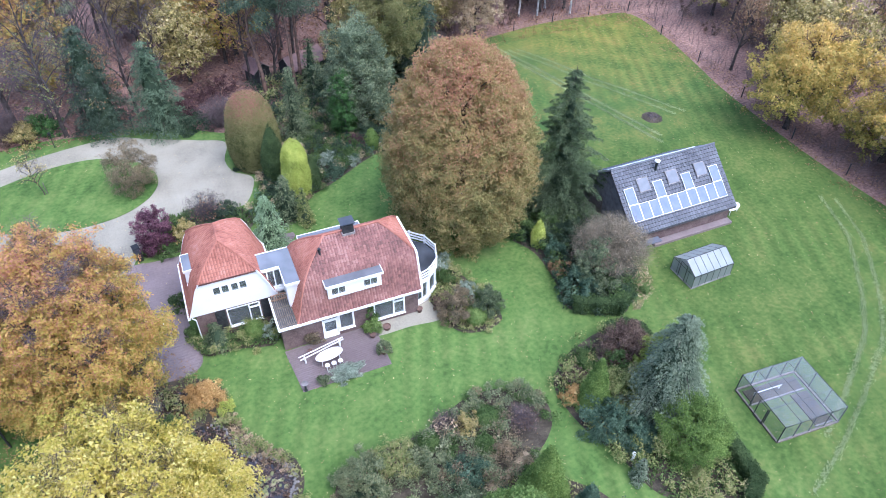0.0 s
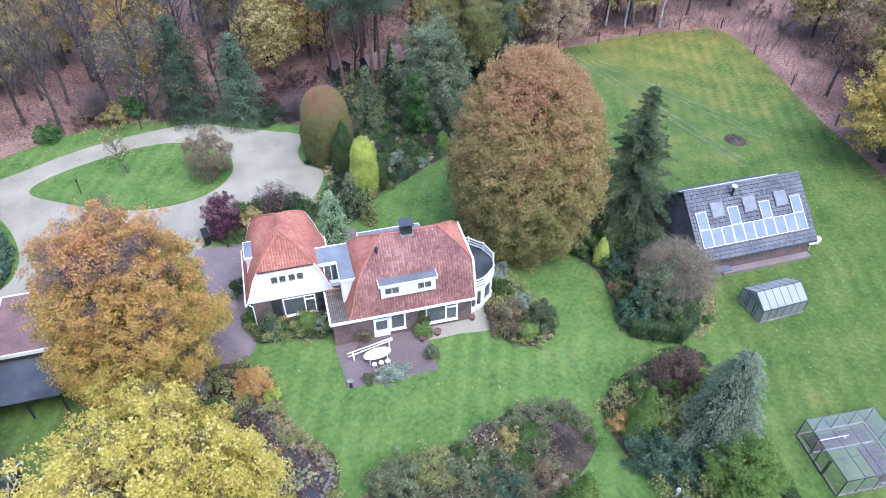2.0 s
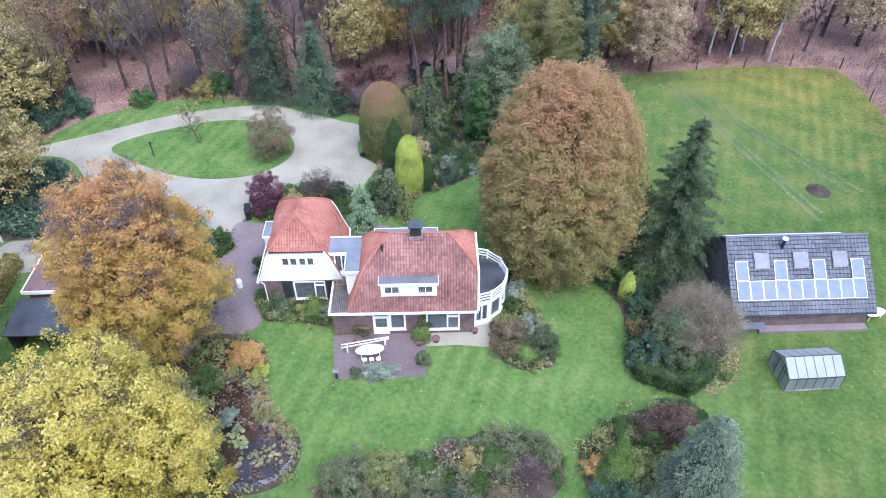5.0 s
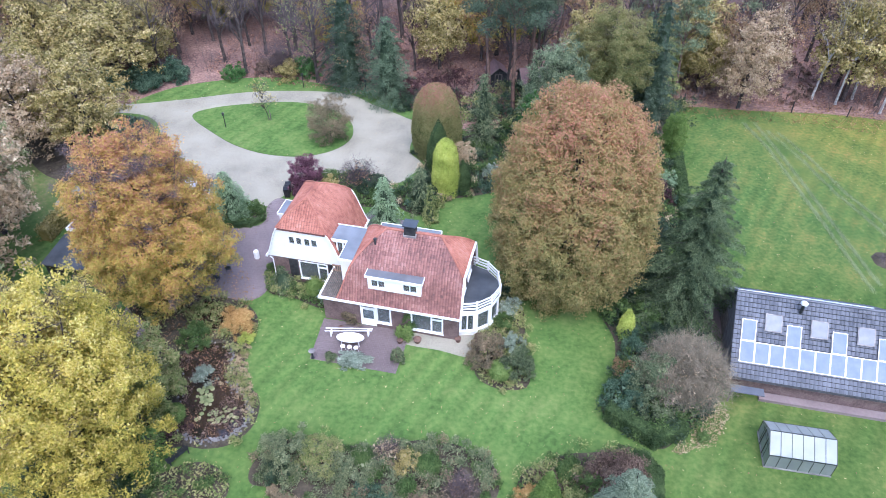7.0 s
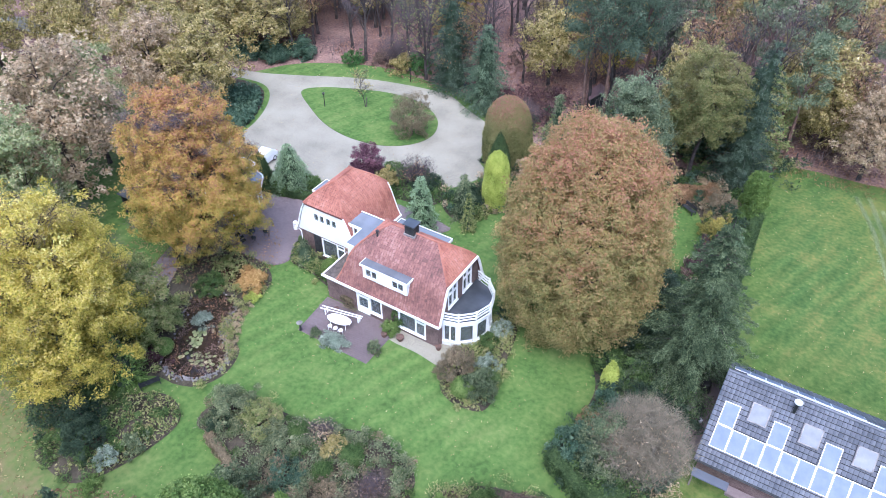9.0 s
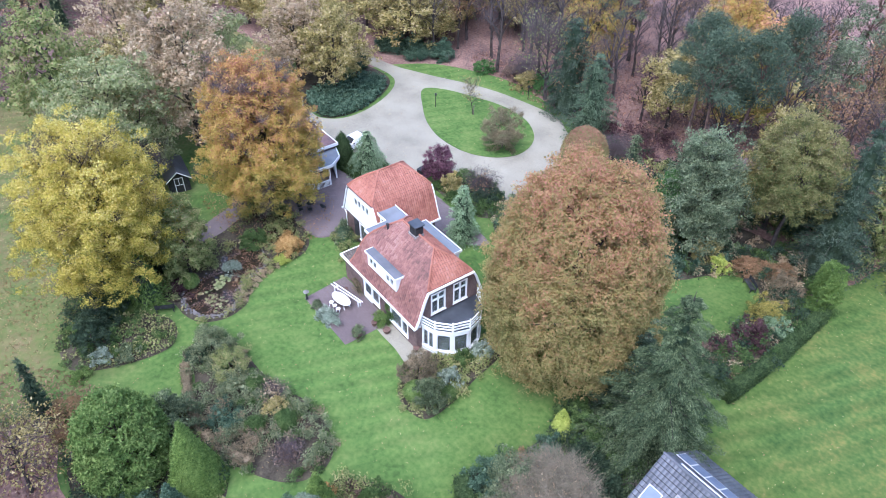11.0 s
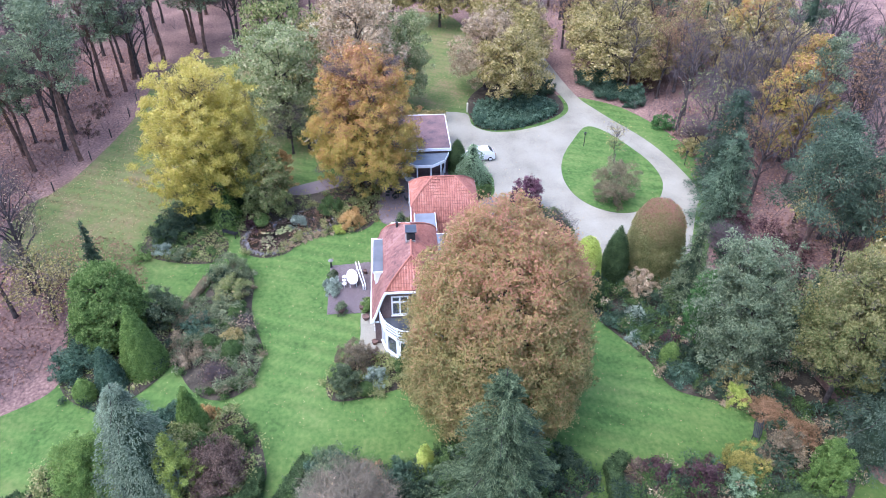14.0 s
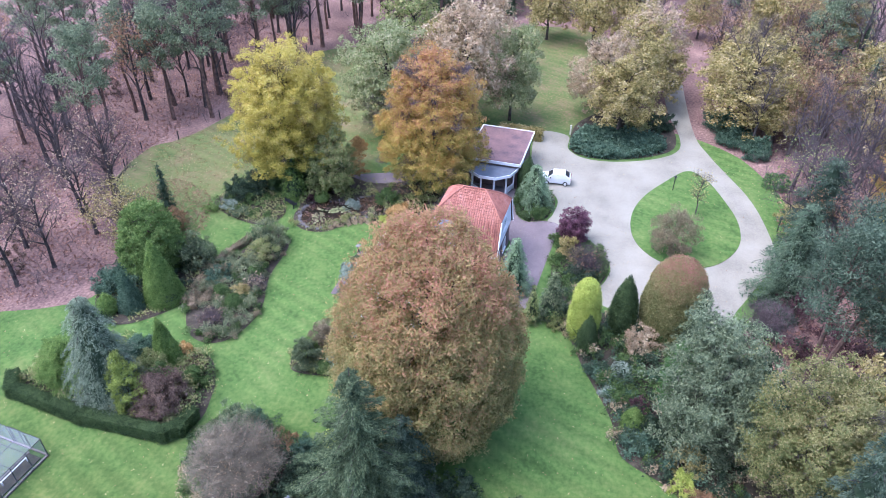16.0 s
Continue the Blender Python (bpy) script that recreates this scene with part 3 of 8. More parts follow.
BED_BAY = [(18.2, 38.4), (18.6, 36), (18.8, 34.2), (20.5, 33.2), (22.8, 33.6), (23, 36), (22.4, 39), (21.8, 42.5), (20.2, 44.5), (19.4, 43), (20.0, 41), (19.2, 39)]
for bed_name, bed, bed_label in (("bed_front", BED_FRONT, "kidney-shaped mulched bed of mixed shrubs"), ("bed_pond", BED_POND, "leaf-covered planting round the pond"), ("bed_east", BED_EAST, "mulched bed below conifers and shrubs"),
                                 ("bed_willow", BED_WILLOW, "mulched bed along the lawn's edge"), ("bed_north", BED_NORTH, "curving mulched border beside the lawn"), ("bed_south", BED_SOUTH, "mulched bed below evergreens"),
                                 ("bed_west", BED_WEST, "small mulched bed in the grass"), ("bed_purple", BED_PURPLE, "mulched bed between gravel and paving"), ("bed_weeping", BED_WEEP, "mulched bed beside the paved yard"),
                                 ("bed_drive", BED_DRIVE, "evergreen-covered bed inside the drive's bend"), ("bed_house", BED_HOUSE, "narrow bed along the house wall"), ("bed_bay", BED_BAY, "mulched bed round the bay window")):
    zone(bed_name, bed, 0.062, M_SOIL, bed_label, "flower bed")

POND = [(-5.2, 32.2), (-4.1, 33.5), (-1.9, 34.2), (-0.8, 32.4), (-0.2, 30.5), (1.2, 29.6), (2.2, 28.6), (2.4, 27.1), (1.8, 25.9), (0.6, 25.2), (-0.7, 25.1), (-2.1, 25.6), (-3.1, 26.8), (-3.3, 28.1), (-3.8, 29.9), (-4.8, 30.9)]
zone("pond_water", POND, 0.075, M_WATER, "dark pond water strewn with brown leaves", "pond")
POOL = [(-5.8, 38.4), (-5.5, 36.6), (-3.6, 35.7), (-2.8, 37.5), (-4.3, 38.6)]
zone("pool_water", POOL, 0.075, M_WATER, "small upper pond with dark water", "pond")


# ---- the villa ----
PROFILE = [(0.0, 8.1), (0.7, 7.64), (1.3, 7.16), (1.82, 6.66), (2.25, 6.12), (2.54, 5.55), (2.76, 4.96), (2.95, 4.4), (3.22, 3.6), (3.55, 2.85)]
HIP = 4  # the knee of the roof, where the half-hips end


def on_profile(profile, s):
    for (o0, z0), (o1, z1) in zip(profile, profile[1:]):
        d = math.hypot(o1 - o0, z1 - z0)
        if s <= d:
            return o0 + (o1 - o0) * s / d, z0 + (z1 - z0) * s / d, (z0 - z1) / d, (o1 - o0) / d
        s -= d
    d = math.hypot(o1 - o0, z1 - z0)
    return o1, z1, (z0 - z1) / d, (o1 - o0) / d


def length_of(profile):
    return sum(math.dist(a, b) for a, b in zip(profile, profile[1:]))


def tiled_slope(tiles, deck, base, along, out, low, high, profile, width=0.23, row=0.31, lift=0.045, gap=0.016):
    """Courses of curved tiles on a roof slope: base is a ridge point, out the way downhill; low and high bound each course."""
    base, along, out, up = Vector(base), Vector(along), Vector(out), Vector((0, 0, 1))
    total, count = length_of(profile), max(1, round(length_of(profile) / row))
    step = total / count
    rise = (0.0, 0.03, 0.045, 0.02, 0.0)

    def place(a, s, h):
        o, z, no, nz = on_profile(profile, s)
        return base + along * a + out * (o + h * no) + up * (z + h * nz)

    for i in range(count):
        s0, s1 = i * step, (i + 1) * step - gap
        o = on_profile(profile, (s0 + s1) / 2)[0]
        a0, a1 = low(o), high(o)
        k0 = math.floor(a0 / width)
        for k in range(k0, math.ceil(a1 / width)):
            u = [min(max((k + f) * width, a0), a1) for f in (0.02, 0.27, 0.5, 0.75, 0.965)]
            if u[-1] - u[0] < 0.05:
                continue
            lay = lift * random.uniform(0.85, 1.15)
            vs = [place(a, s0, 0.005 + r) for a, r in zip(u, rise)] + [place(a, s1, lay + r) for a, r in zip(u, rise)] + [place(a, s1, 0.0) for a in u]
            fs = [(j, j + 1, j + 6, j + 5) for j in range(4)] + [(j + 5, j + 6, j + 11, j + 10) for j in range(4)]
            tiles.add(vs, fs)
    for (o0, z0), (o1, z1) in zip(profile, profile[1:]):
        for drop in (-0.02, -0.16):
            p = [base + along * a + out * o + up * (z + drop) for a, o, z in ((low(o0), o0, z0), (high(o0), o0, z0), (high(o1), o1, z1), (low(o1), o1, z1))]
            deck.add(p, [(0, 1, 2, 3)])


def cap_line(roof, pts, r=0.09):
    part("ridge_cap", Buf().tube(pts, r, 7), M_TILE, roof, "rounded ridge tiles")


def wall_panel(buf, breaks, z0, top, holes, thick, m):
    """A wall of that thickness in its own frame (u along, d inward, z up) under the line top(u), with openings (u0, u1, z0, z1) through it."""
    buf.weld = True
    cuts = sorted({*breaks, *(u for h in holes for u in h[:2])})
    for a, b in zip(cuts, cuts[1:]):
        mid = (a + b) / 2
        spans, bottom = [], z0
        for h in sorted((h for h in holes if h[0] < mid < h[1]), key=lambda h: h[2]):
            spans.append((bottom, h[2], False))
            bottom = h[3]
        spans.append((bottom, None, True))
        for lo, hi, last in spans:
            ha, hb = (top(a), top(b)) if last else (hi, hi)
            if max(ha, hb) - lo < 0.01:
                continue
            vs = [(a, 0, lo), (b, 0, lo), (b, thick, lo), (a, thick, lo), (a, 0, max(ha, lo)), (b, 0, max(hb, lo)), (b, thick, max(hb, lo)), (a, thick, max(ha, lo))]
            buf.add(vs, [(0, 3, 2, 1), (4, 5, 6, 7), (0, 1, 5, 4), (1, 2, 6, 5), (2, 3, 7, 6), (3, 0, 4, 7)], m)


def window(parent, m, u0, u1, z0, z1, splits=(), bars=(), bar=0.085, name="window", sill=True, label=""):
    """A white frame with mullions at splits and transoms at bars, a sill and a pane for each light."""
    us = [u0 + bar / 2, *splits, u1 - bar / 2]
    lights = []
    for k, (a, b) in enumerate(zip(us, us[1:])):
        levels = [z0 + bar / 2, *(zb for j, zb in bars if j == k), z1 - bar / 2]
        lights += [(a + bar / 2, b - bar / 2, lo + bar / 2, hi - bar / 2) for lo, hi in zip(levels, levels[1:])]
    fr = Buf()
    wall_panel(fr, [u0, u1], z0, lambda u: z1, lights, 0.16, m @ pose(0, -0.04, 0))
    us = [u0 + bar, *splits, u1 - bar]
    w = part(name, fr, M_WHITE, parent, label or "white-painted wooden frame")
    if sill:
        part("sill", Buf().box(u0 - 0.05, u1 + 0.05, -0.12, -0.043, z0 - 0.03, z0 + 0.04, m), M_WHITE, w)
    for a, b in zip(us, us[1:]):
        part("pane", Buf().box(a, b, 0.05, 0.07, z0 + bar, z1 - bar, m), M_GLASS, w, "dark reflecting glass")
    return w


HOUSE = thing("villa", pose(10, 41, 0, 0, 0, -4), "white and brick villa with curved red-tiled roofs, dormers and a balcony", "house")
SOUTH, EAST, NORTH, WEST = 0, 90, 180, 270


def villa_main():
    ridge_y, xw, xe, hip, verge = 0.44, 0.4, 4.95, 2.25, 7.32
    tiles, deck, south_tiles = Buf(), Buf(), Buf()
    west_end = lambda o: xw - o
    east_end = lambda o: min(xe + o, verge)
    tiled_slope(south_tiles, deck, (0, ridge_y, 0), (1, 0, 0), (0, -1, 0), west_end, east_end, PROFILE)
    tiled_slope(tiles, deck, (0, ridge_y, 0), (1, 0, 0), (0, 1, 0), west_end, east_end, PROFILE)
    tiled_slope(tiles, deck, (xw, ridge_y, 0), (0, 1, 0), (-1, 0, 0), lambda o: -o, lambda o: o, PROFILE)
    tiled_slope(tiles, deck, (xe, ridge_y, 0), (0, 1, 0), (1, 0, 0), lambda o: -o, lambda o: o, PROFILE[:HIP + 1])
    roof = part("roof", deck, M_UNDER, HOUSE, "sprung hipped roof of red clay tiles")
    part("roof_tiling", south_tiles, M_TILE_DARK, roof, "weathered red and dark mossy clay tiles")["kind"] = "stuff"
    part("roof_tiling", tiles, M_TILE, roof, "orange-red clay tiles")["kind"] = "stuff"
    cap_line(roof, [(xw, ridge_y, 8.16), (xe, ridge_y, 8.16)])
    for sy in (-1, 1):
        cap_line(roof, [(xw - o, ridge_y + sy * o, z + 0.06) for o, z in PROFILE])
        cap_line(roof, [(xe + o, ridge_y + sy * o, z + 0.06) for o, z in PROFILE[:HIP + 1]])
    for sy in (-1, 1):
        pts = [(verge + 0.02, ridge_y + sy * o, z - 0.02) for o, z in PROFILE[HIP:]]
        part("bargeboard", Buf().tube(pts, 0.12, 4), M_WHITE, HOUSE, "white-painted bargeboard")
    part("eaves_board", Buf().box(verge - 0.06, verge + 0.1, ridge_y - hip, ridge_y + hip, 5.98, 6.12), M_WHITE, HOUSE, "white-painted eaves board")
    ye = ridge_y - 3.55
    boards("gutter", [(-4.75, verge, ye - 0.16, ye + 0.02, 2.68, 2.86), (-4.75, -4.6, ye + 0.022, 0.6, 2.68, 2.86)], M_WHITE, HOUSE, "white gutter board along the eaves")
    part("gutter", Buf().box(-3.2, verge, ridge_y + 3.53, ridge_y + 3.69, 2.68, 2.86), M_WHITE, HOUSE, "white gutter board along the eaves")
    boards("soffit", [(-3.0, verge - 0.1, ye + 0.03, ye + 0.6, 2.66, 2.7), (-3.0, verge - 0.1, ridge_y + 2.9, ridge_y + 3.5, 2.66, 2.7)], M_WHITE, HOUSE)
    # brick ground floor
    y_s, y_n, x_w, x_e = -2.9, 3.6, -4.5, 7.05
    ms, me_, mn, mw = pose(0, y_s, 0, 0, 0, 0), pose(x_e, 0, 0, 0, 0, 90), pose(0, y_n, 0, 0, 0, 180), pose(x_w, 0, 0, 0, 0, 270)
    brick = Buf()
    level = lambda u: 2.72
    wall_panel(brick, [x_w, x_e], 0, level, [(-1.25, 0.08, 0.08, 2.55), (0.08, 1.42, 0.55, 2.5), (3.1, 5.85, 0.45, 2.45)], 0.28, ms)
    wall_panel(brick, [-x_e, 4.5], 0, level, [(-5.5, -4.3, 0.9, 2.2), (-1.5, -0.2, 0.9, 2.2)], 0.28, mn)
    wall_panel(brick, [-y_n + 0.28, -y_s - 0.28], 0, level, [], 0.28, mw)
    wall_panel(brick, [y_s + 0.28, y_n - 0.28], 0, level, [(-1.6, 2.5, 0.1, 2.5)], 0.28, me_)
    part("wall", brick, M_BRICK, HOUSE, "brown brick ground-floor wall")
    boards("floor_slab", [(x_w + 0.3, x_e - 0.3, y_s + 0.3, y_n - 0.3, 0.02, 0.08), (-2.6, x_e - 0.1, y_s + 0.9, y_n - 0.9, 2.72, 2.9)], M_WOOD, HOUSE)
    # upper east gable
    def gable_top(v):
        o = abs(v - ridge_y)
        for (o0, z0), (o1, z1) in zip(PROFILE[HIP:], PROFILE[HIP + 1:]):
            if o0 <= o <= o1:
                return z0 + (z1 - z0) * (o - o0) / (o1 - o0) - 0.14
        return 6.0
    gb = Buf()
    knots = [ridge_y + s * o for s in (-1, 1) for o, z in PROFILE[HIP:-1]]
    wall_panel(gb, knots, 2.72, gable_top, [(-1.42, 0.05, 3.3, 5.45), (0.83, 2.3, 3.3, 5.45)], 0.25, me_)
    part("gable_wall", gb, M_BRICK, HOUSE, "grey-brown gable wall behind the balcony")
    for a, b in ((-1.42, 0.05), (0.83, 2.3)):
        window(HOUSE, me_, a, b, 3.3, 5.45, ((a + b) / 2,), ((0, 4.75), (1, 4.75)), 0.13, label="white double balcony window")
    # ground-floor windows and door on the garden side
    d = part("door", Buf().box(-1.2, 0.03, 0.03, 0.09, 0.1, 0.8, ms).box(-1.2, -1.05, 0.03, 0.09, 0.8, 2.0, ms).box(-0.12, 0.03, 0.03, 0.09, 0.8, 2.0, ms).box(-1.05, -0.12, 0.03, 0.09, 1.85, 2.0, ms), M_WHITE, HOUSE, "white half-glazed garden door")
    part("pane", Buf().box(-1.05, -0.12, 0.05, 0.07, 0.8, 1.85, ms), M_GLASS, d, "dark reflecting glass")
    part("door_handle", Buf().box(-0.1, 0.0, -0.04, 0.03, 1.03, 1.06, ms), M_ALU, d)
    window(HOUSE, ms, -1.25, 0.08, 0.08, 2.55, (), ((0, 2.08),), 0.06, name="door_frame", sill=False)
    window(HOUSE, ms, 0.1, 1.42, 0.55, 2.5, (), (), 0.14)
    window(HOUSE, ms, 3.1, 5.85, 0.45, 2.45, (4.85,), ((1, 2.0),), 0.13)
    for a in (-5.5, -1.5):
        window(HOUSE, mn, a, a + (1.2 if a < -2 else 1.3), 0.9, 2.2, ((2 * a + 1.25) / 2,))
    # south dormer
    yf = -2.78
    md = pose(0, yf, 0, 0, 0, 0)
    dw = Buf()
    wall_panel(dw, [-0.42, 4.0], 4.3, lambda u: 5.62, [(-0.15, 1.05, 4.55, 5.4), (2.5, 3.7, 4.55, 5.4)], 0.12, md)
    for u in (-0.42, 3.9):
        dw.box(u, u + 0.1, yf + 0.12, yf + 1.1, 4.4, 5.62)
    dorm = part("dormer", dw, M_PLASTER, HOUSE, "white flat-roofed dormer")
    part("dormer_roof", Buf().box(-0.55, 4.13, yf - 0.12, yf + 1.25, 5.74, 5.80), M_DARKZINC, dorm, "grey flat dormer roof")
    boards("fascia", [(-0.6, 4.18, yf - 0.16, yf - 0.12, 5.6, 5.82), (-0.6, -0.55, yf - 0.12, yf + 1.0, 5.6, 5.82), (4.13, 4.18, yf - 0.12, yf + 1.0, 5.6, 5.82), (-0.55, 4.13, yf - 0.12, yf + 0.9, 5.62, 5.74)], M_WHITE, dorm)
    for a in (-0.15, 2.5):
        window(HOUSE, md, a, a + 1.2, 4.55, 5.4, (a + 0.6,), (), 0.06)
    # north dormer with a long flat roof
    nd = Buf().box(-1.05, 4.05, 1.9, 3.75, 4.0, 5.55)
    nd_ = part("dormer", nd, M_PLASTER, HOUSE, "white flat-roofed dormer")
    part("dormer_roof", Buf().box(-1.15, 4.15, 1.6, 3.9, 5.66, 5.72), M_ZINC, nd_, "grey flat dormer roof")
    boards("fascia", [(-1.2, 4.2, 3.9, 3.96, 5.5, 5.76), (-1.2, -1.15, 1.9, 3.9, 5.5, 5.76), (4.15, 4.2, 1.9, 3.9, 5.5, 5.76), (-1.15, 4.15, 1.7, 3.9, 5.55, 5.66)], M_WHITE, nd_)
    # chimney
    ch = part("chimney", Buf().box(1.95, 2.85, 0.1, 0.85, 7.2, 8.75), M_DARK, HOUSE, "dark chimney with a flat cap")
    part("chimney_cap", Buf().box(1.83, 2.97, -0.02, 0.97, 8.95, 9.03).box(1.98, 2.05, 0.12, 0.2, 8.75, 8.95).box(2.75, 2.82, 0.12, 0.2, 8.75, 8.95).box(1.98, 2.05, 0.75, 0.83, 8.75, 8.95).box(2.75, 2.82, 0.75, 0.83, 8.75, 8.95), M_BITUMEN, ch, "dark metal cap")
    boards("flashing", [(1.88, 2.92, 0.0, 0.1, 7.55, 8.05), (1.85, 1.95, 0.1, 0.85, 7.7, 8.1), (2.85, 2.95, 0.1, 0.85, 7.7, 8.1)], M_STONE, ch, "pale mortar flashing")
    part("vent_pipe", Buf().tube([(-0.25, -0.7, 7.0), (-0.25, -0.7, 7.75)], 0.09, 8).tube([(-0.25, -0.7, 7.75), (-0.25, -0.7, 7.9)], 0.14, 8), M_DARK, HOUSE, "black roof vent pipe")
    # lean-to roof west of the hip
    sheet = part("lean_to_roof", Buf().box(-4.6, -3.05, ye + 0.03, 0.6, 2.74, 2.77), M_BITUMEN, HOUSE, "dark sheet roof under wooden slats")
    boards("slat", [(-4.55 + k * 0.16, -4.47 + k * 0.16, ye + 0.05, 0.5, 2.83, 2.93) for k in range(9)], M_WOOD, sheet, "grey wooden slat")
    boards("batten", [(-4.6, -3.1, ye + 0.2 + k * 1.05, ye + 0.28 + k * 1.05, 2.775, 2.828) for k in range(4)], M_WOOD, sheet)
    lat = part("lattice", Buf().box(-4.6, -3.2, -0.02, 0.08, 2.95, 3.02), M_RAWWOOD, HOUSE, "tan wooden lattice fence on the roof")
    boards("lattice_bar", [(-4.55 + k * 0.2, -4.48 + k * 0.2, -0.06, -0.02, 2.9, 3.6) for k in range(7)] + [(-4.6, -3.2, -0.02, 0.08, 3.5, 3.57)], M_RAWWOOD, lat)


def villa_bay():
    plan = [(7.06, -2.35), (8.35, -1.95), (9.4, -0.95), (9.85, 0.44), (9.4, 1.83), (8.35, 2.83), (7.06, 3.23)]
    wide = [(7.06, -2.5), (8.42, -2.08), (9.53, -1.03), (10.0, 0.44), (9.53, 1.91), (8.42, 2.96), (7.06, 3.38)]
    bay = part("bay", Buf().prism(wide, 2.72, 2.98), M_WHITE, HOUSE, "white many-sided bay with a balcony on top")
    part("balcony_floor", Buf().prism([(x * 0.985 + 0.1, y * 0.97) for x, y in wide], 2.985, 3.05), M_BITUMEN, bay, "dark balcony floor")
    base = Buf()
    for (xa, ya), (xb, yb) in zip(plan, plan[1:]):
        w = math.hypot(xb - xa, yb - ya)
        m = pose(xa, ya, 0, 0, 0, math.degrees(math.atan2(yb - ya, xb - xa)))
        wall_panel(base, [0, w], 0, lambda u: 2.72, [(0.1, w - 0.1, 0.55, 2.5)], 0.12, m)
        first = (xa, ya) == plan[0]
        window(HOUSE, m, 0.1, w - 0.1, 0.55, 2.5, (w / 2,) if first else (), (), 0.11, label="white bay window")
        rail_m = pose(xa * 1.014, ya * 1.06, 0, 0, 0, math.degrees(math.atan2(yb - ya, xb - xa)))
        rw = w * 1.055
        r = part("balcony_rail", Buf().box(0, rw, 0, 0.07, 3.82, 3.95, rail_m), M_WHITE, HOUSE, "white handrail of the balcony")
        boards("rail_board", [(0, rw, 0.01, 0.05, z, z + 0.15) for z in (3.2, 3.5)], M_WHITE, r, "white horizontal board", rail_m)
        part("post", Buf().box(-0.06, 0.06, 0.0, 0.12, 2.98, 4.02, rail_m), M_WHITE, r)
    part("wall", base, M_WHITE, HOUSE, "white bay wall")


def villa_wing():
    rx, ys, yn, vs_, vn = -7.4, 2.95, 5.1, 0.72, 7.4
    tiles, deck = Buf(), Buf()
    lo = lambda o: max(ys - o, vs_)
    hi = lambda o: min(yn + o, vn)
    tiled_slope(tiles, deck, (rx, 0, 0), (0, 1, 0), (-1, 0, 0), lo, hi, PROFILE)
    tiled_slope(tiles, deck, (rx, 0, 0), (0, 1, 0), (1, 0, 0), lo, hi, PROFILE)
    tiled_slope(tiles, deck, (rx, ys, 0), (1, 0, 0), (0, -1, 0), lambda o: -o, lambda o: o, PROFILE[:HIP + 1])
    tiled_slope(tiles, deck, (rx, yn, 0), (1, 0, 0), (0, 1, 0), lambda o: -o, lambda o: o, PROFILE[:HIP + 1])
    roof = part("roof", deck, M_UNDER, HOUSE, "sprung half-hipped roof of red clay tiles")
    part("roof_tiling", tiles, M_TILE, roof, "orange-red clay tiles")["kind"] = "stuff"
    cap_line(roof, [(rx, ys, 8.16), (rx, yn, 8.16)])
    for sx in (-1, 1):
        cap_line(roof, [(rx + sx * o, ys - o, z + 0.06) for o, z in PROFILE[:HIP + 1]])
        cap_line(roof, [(rx + sx * o, yn + o, z + 0.06) for o, z in PROFILE[:HIP + 1]])
    for sx in (-1, 1):
        for yv in (vs_ - 0.02, vn + 0.02):
            part("bargeboard", Buf().tube([(rx + sx * o, yv, z - 0.02) for o, z in PROFILE[HIP:]], 0.08, 4), M_WHITE, HOUSE, "white-painted bargeboard")
    part("gutter", Buf().box(rx - 3.72, rx - 3.54, vs_ - 0.1, vn + 0.1, 2.68, 2.86), M_WHITE, HOUSE, "white gutter board along the eaves")
    part("gutter", Buf().box(rx + 3.54, rx + 3.72, 2.7, vn + 0.1, 2.68, 2.86), M_WHITE, HOUSE, "white gutter board along the eaves")
    y0, y1, x0, x1 = vs_ + 0.15, vn - 0.2, rx - 3.1, rx + 3.1
    ms, me_, mn, mw = pose(0, y0, 0), pose(x1, 0, 0, 0, 0, 90), pose(0, y1, 0, 0, 0, 180), pose(x0, 0, 0, 0, 0, 270)
    brick = Buf()
    level = lambda u: 2.75
    wall_panel(brick, [x0, x1], 0, level, [(-8.15, -5.45, 0.5, 2.6)], 0.28, ms)
    wall_panel(brick, [-x1, -x0], 0, level, [(5.6, 6.5, 0.05, 2.15), (7.3, 8.6, 0.9, 2.2)], 0.28, mn)
    wall_panel(brick, [-y1 + 0.28, -y0 - 0.28], 0, level, [(-5.2, -3.9, 0.8, 2.2)], 0.28, mw)
    wall_panel(brick, [y0 + 0.28, y1 - 0.28], 0, level, [], 0.28, me_)
    part("wall", brick, M_BRICK, HOUSE, "brown brick ground-floor wall")
    boards("floor_slab", [(x0 + 0.3, x1 - 0.3, y0 + 0.3, y1 - 0.3, 0.02, 0.08), (x0 + 0.3, x1 - 0.3, y0 + 0.3, y1 - 0.3, 2.75, 2.9)], M_WOOD, HOUSE)

    def gable_top(u):
        o = abs(u - rx)
        for (o0, z0), (o1, z1) in zip(PROFILE[HIP:], PROFILE[HIP + 1:]):
            if o0 <= o <= o1:
                return z0 + (z1 - z0) * (o - o0) / (o1 - o0) - 0.05
        return 6.05
    lights = [(-8.72, -8.14), (-8.06, -7.48), (-7.32, -6.74), (-6.66, -6.08)]
    gs, gn = Buf(), Buf()
    knots = [rx + s * o for s in (-1, 1) for o, z in PROFILE[HIP:-1]] + [rx - 3.5, rx + 3.5]
    wall_panel(gs, knots, 2.75, gable_top, [(a, b, 4.45, 5.35) for a, b in lights], 0.25, pose(0, y0 - 0.06, 0))
    wall_panel(gn, [-k for k in knots], 2.75, lambda u: gable_top(-u), [(6.7, 8.1, 4.0, 5.2)], 0.25, pose(0, y1 + 0.06, 0, 0, 0, 180))
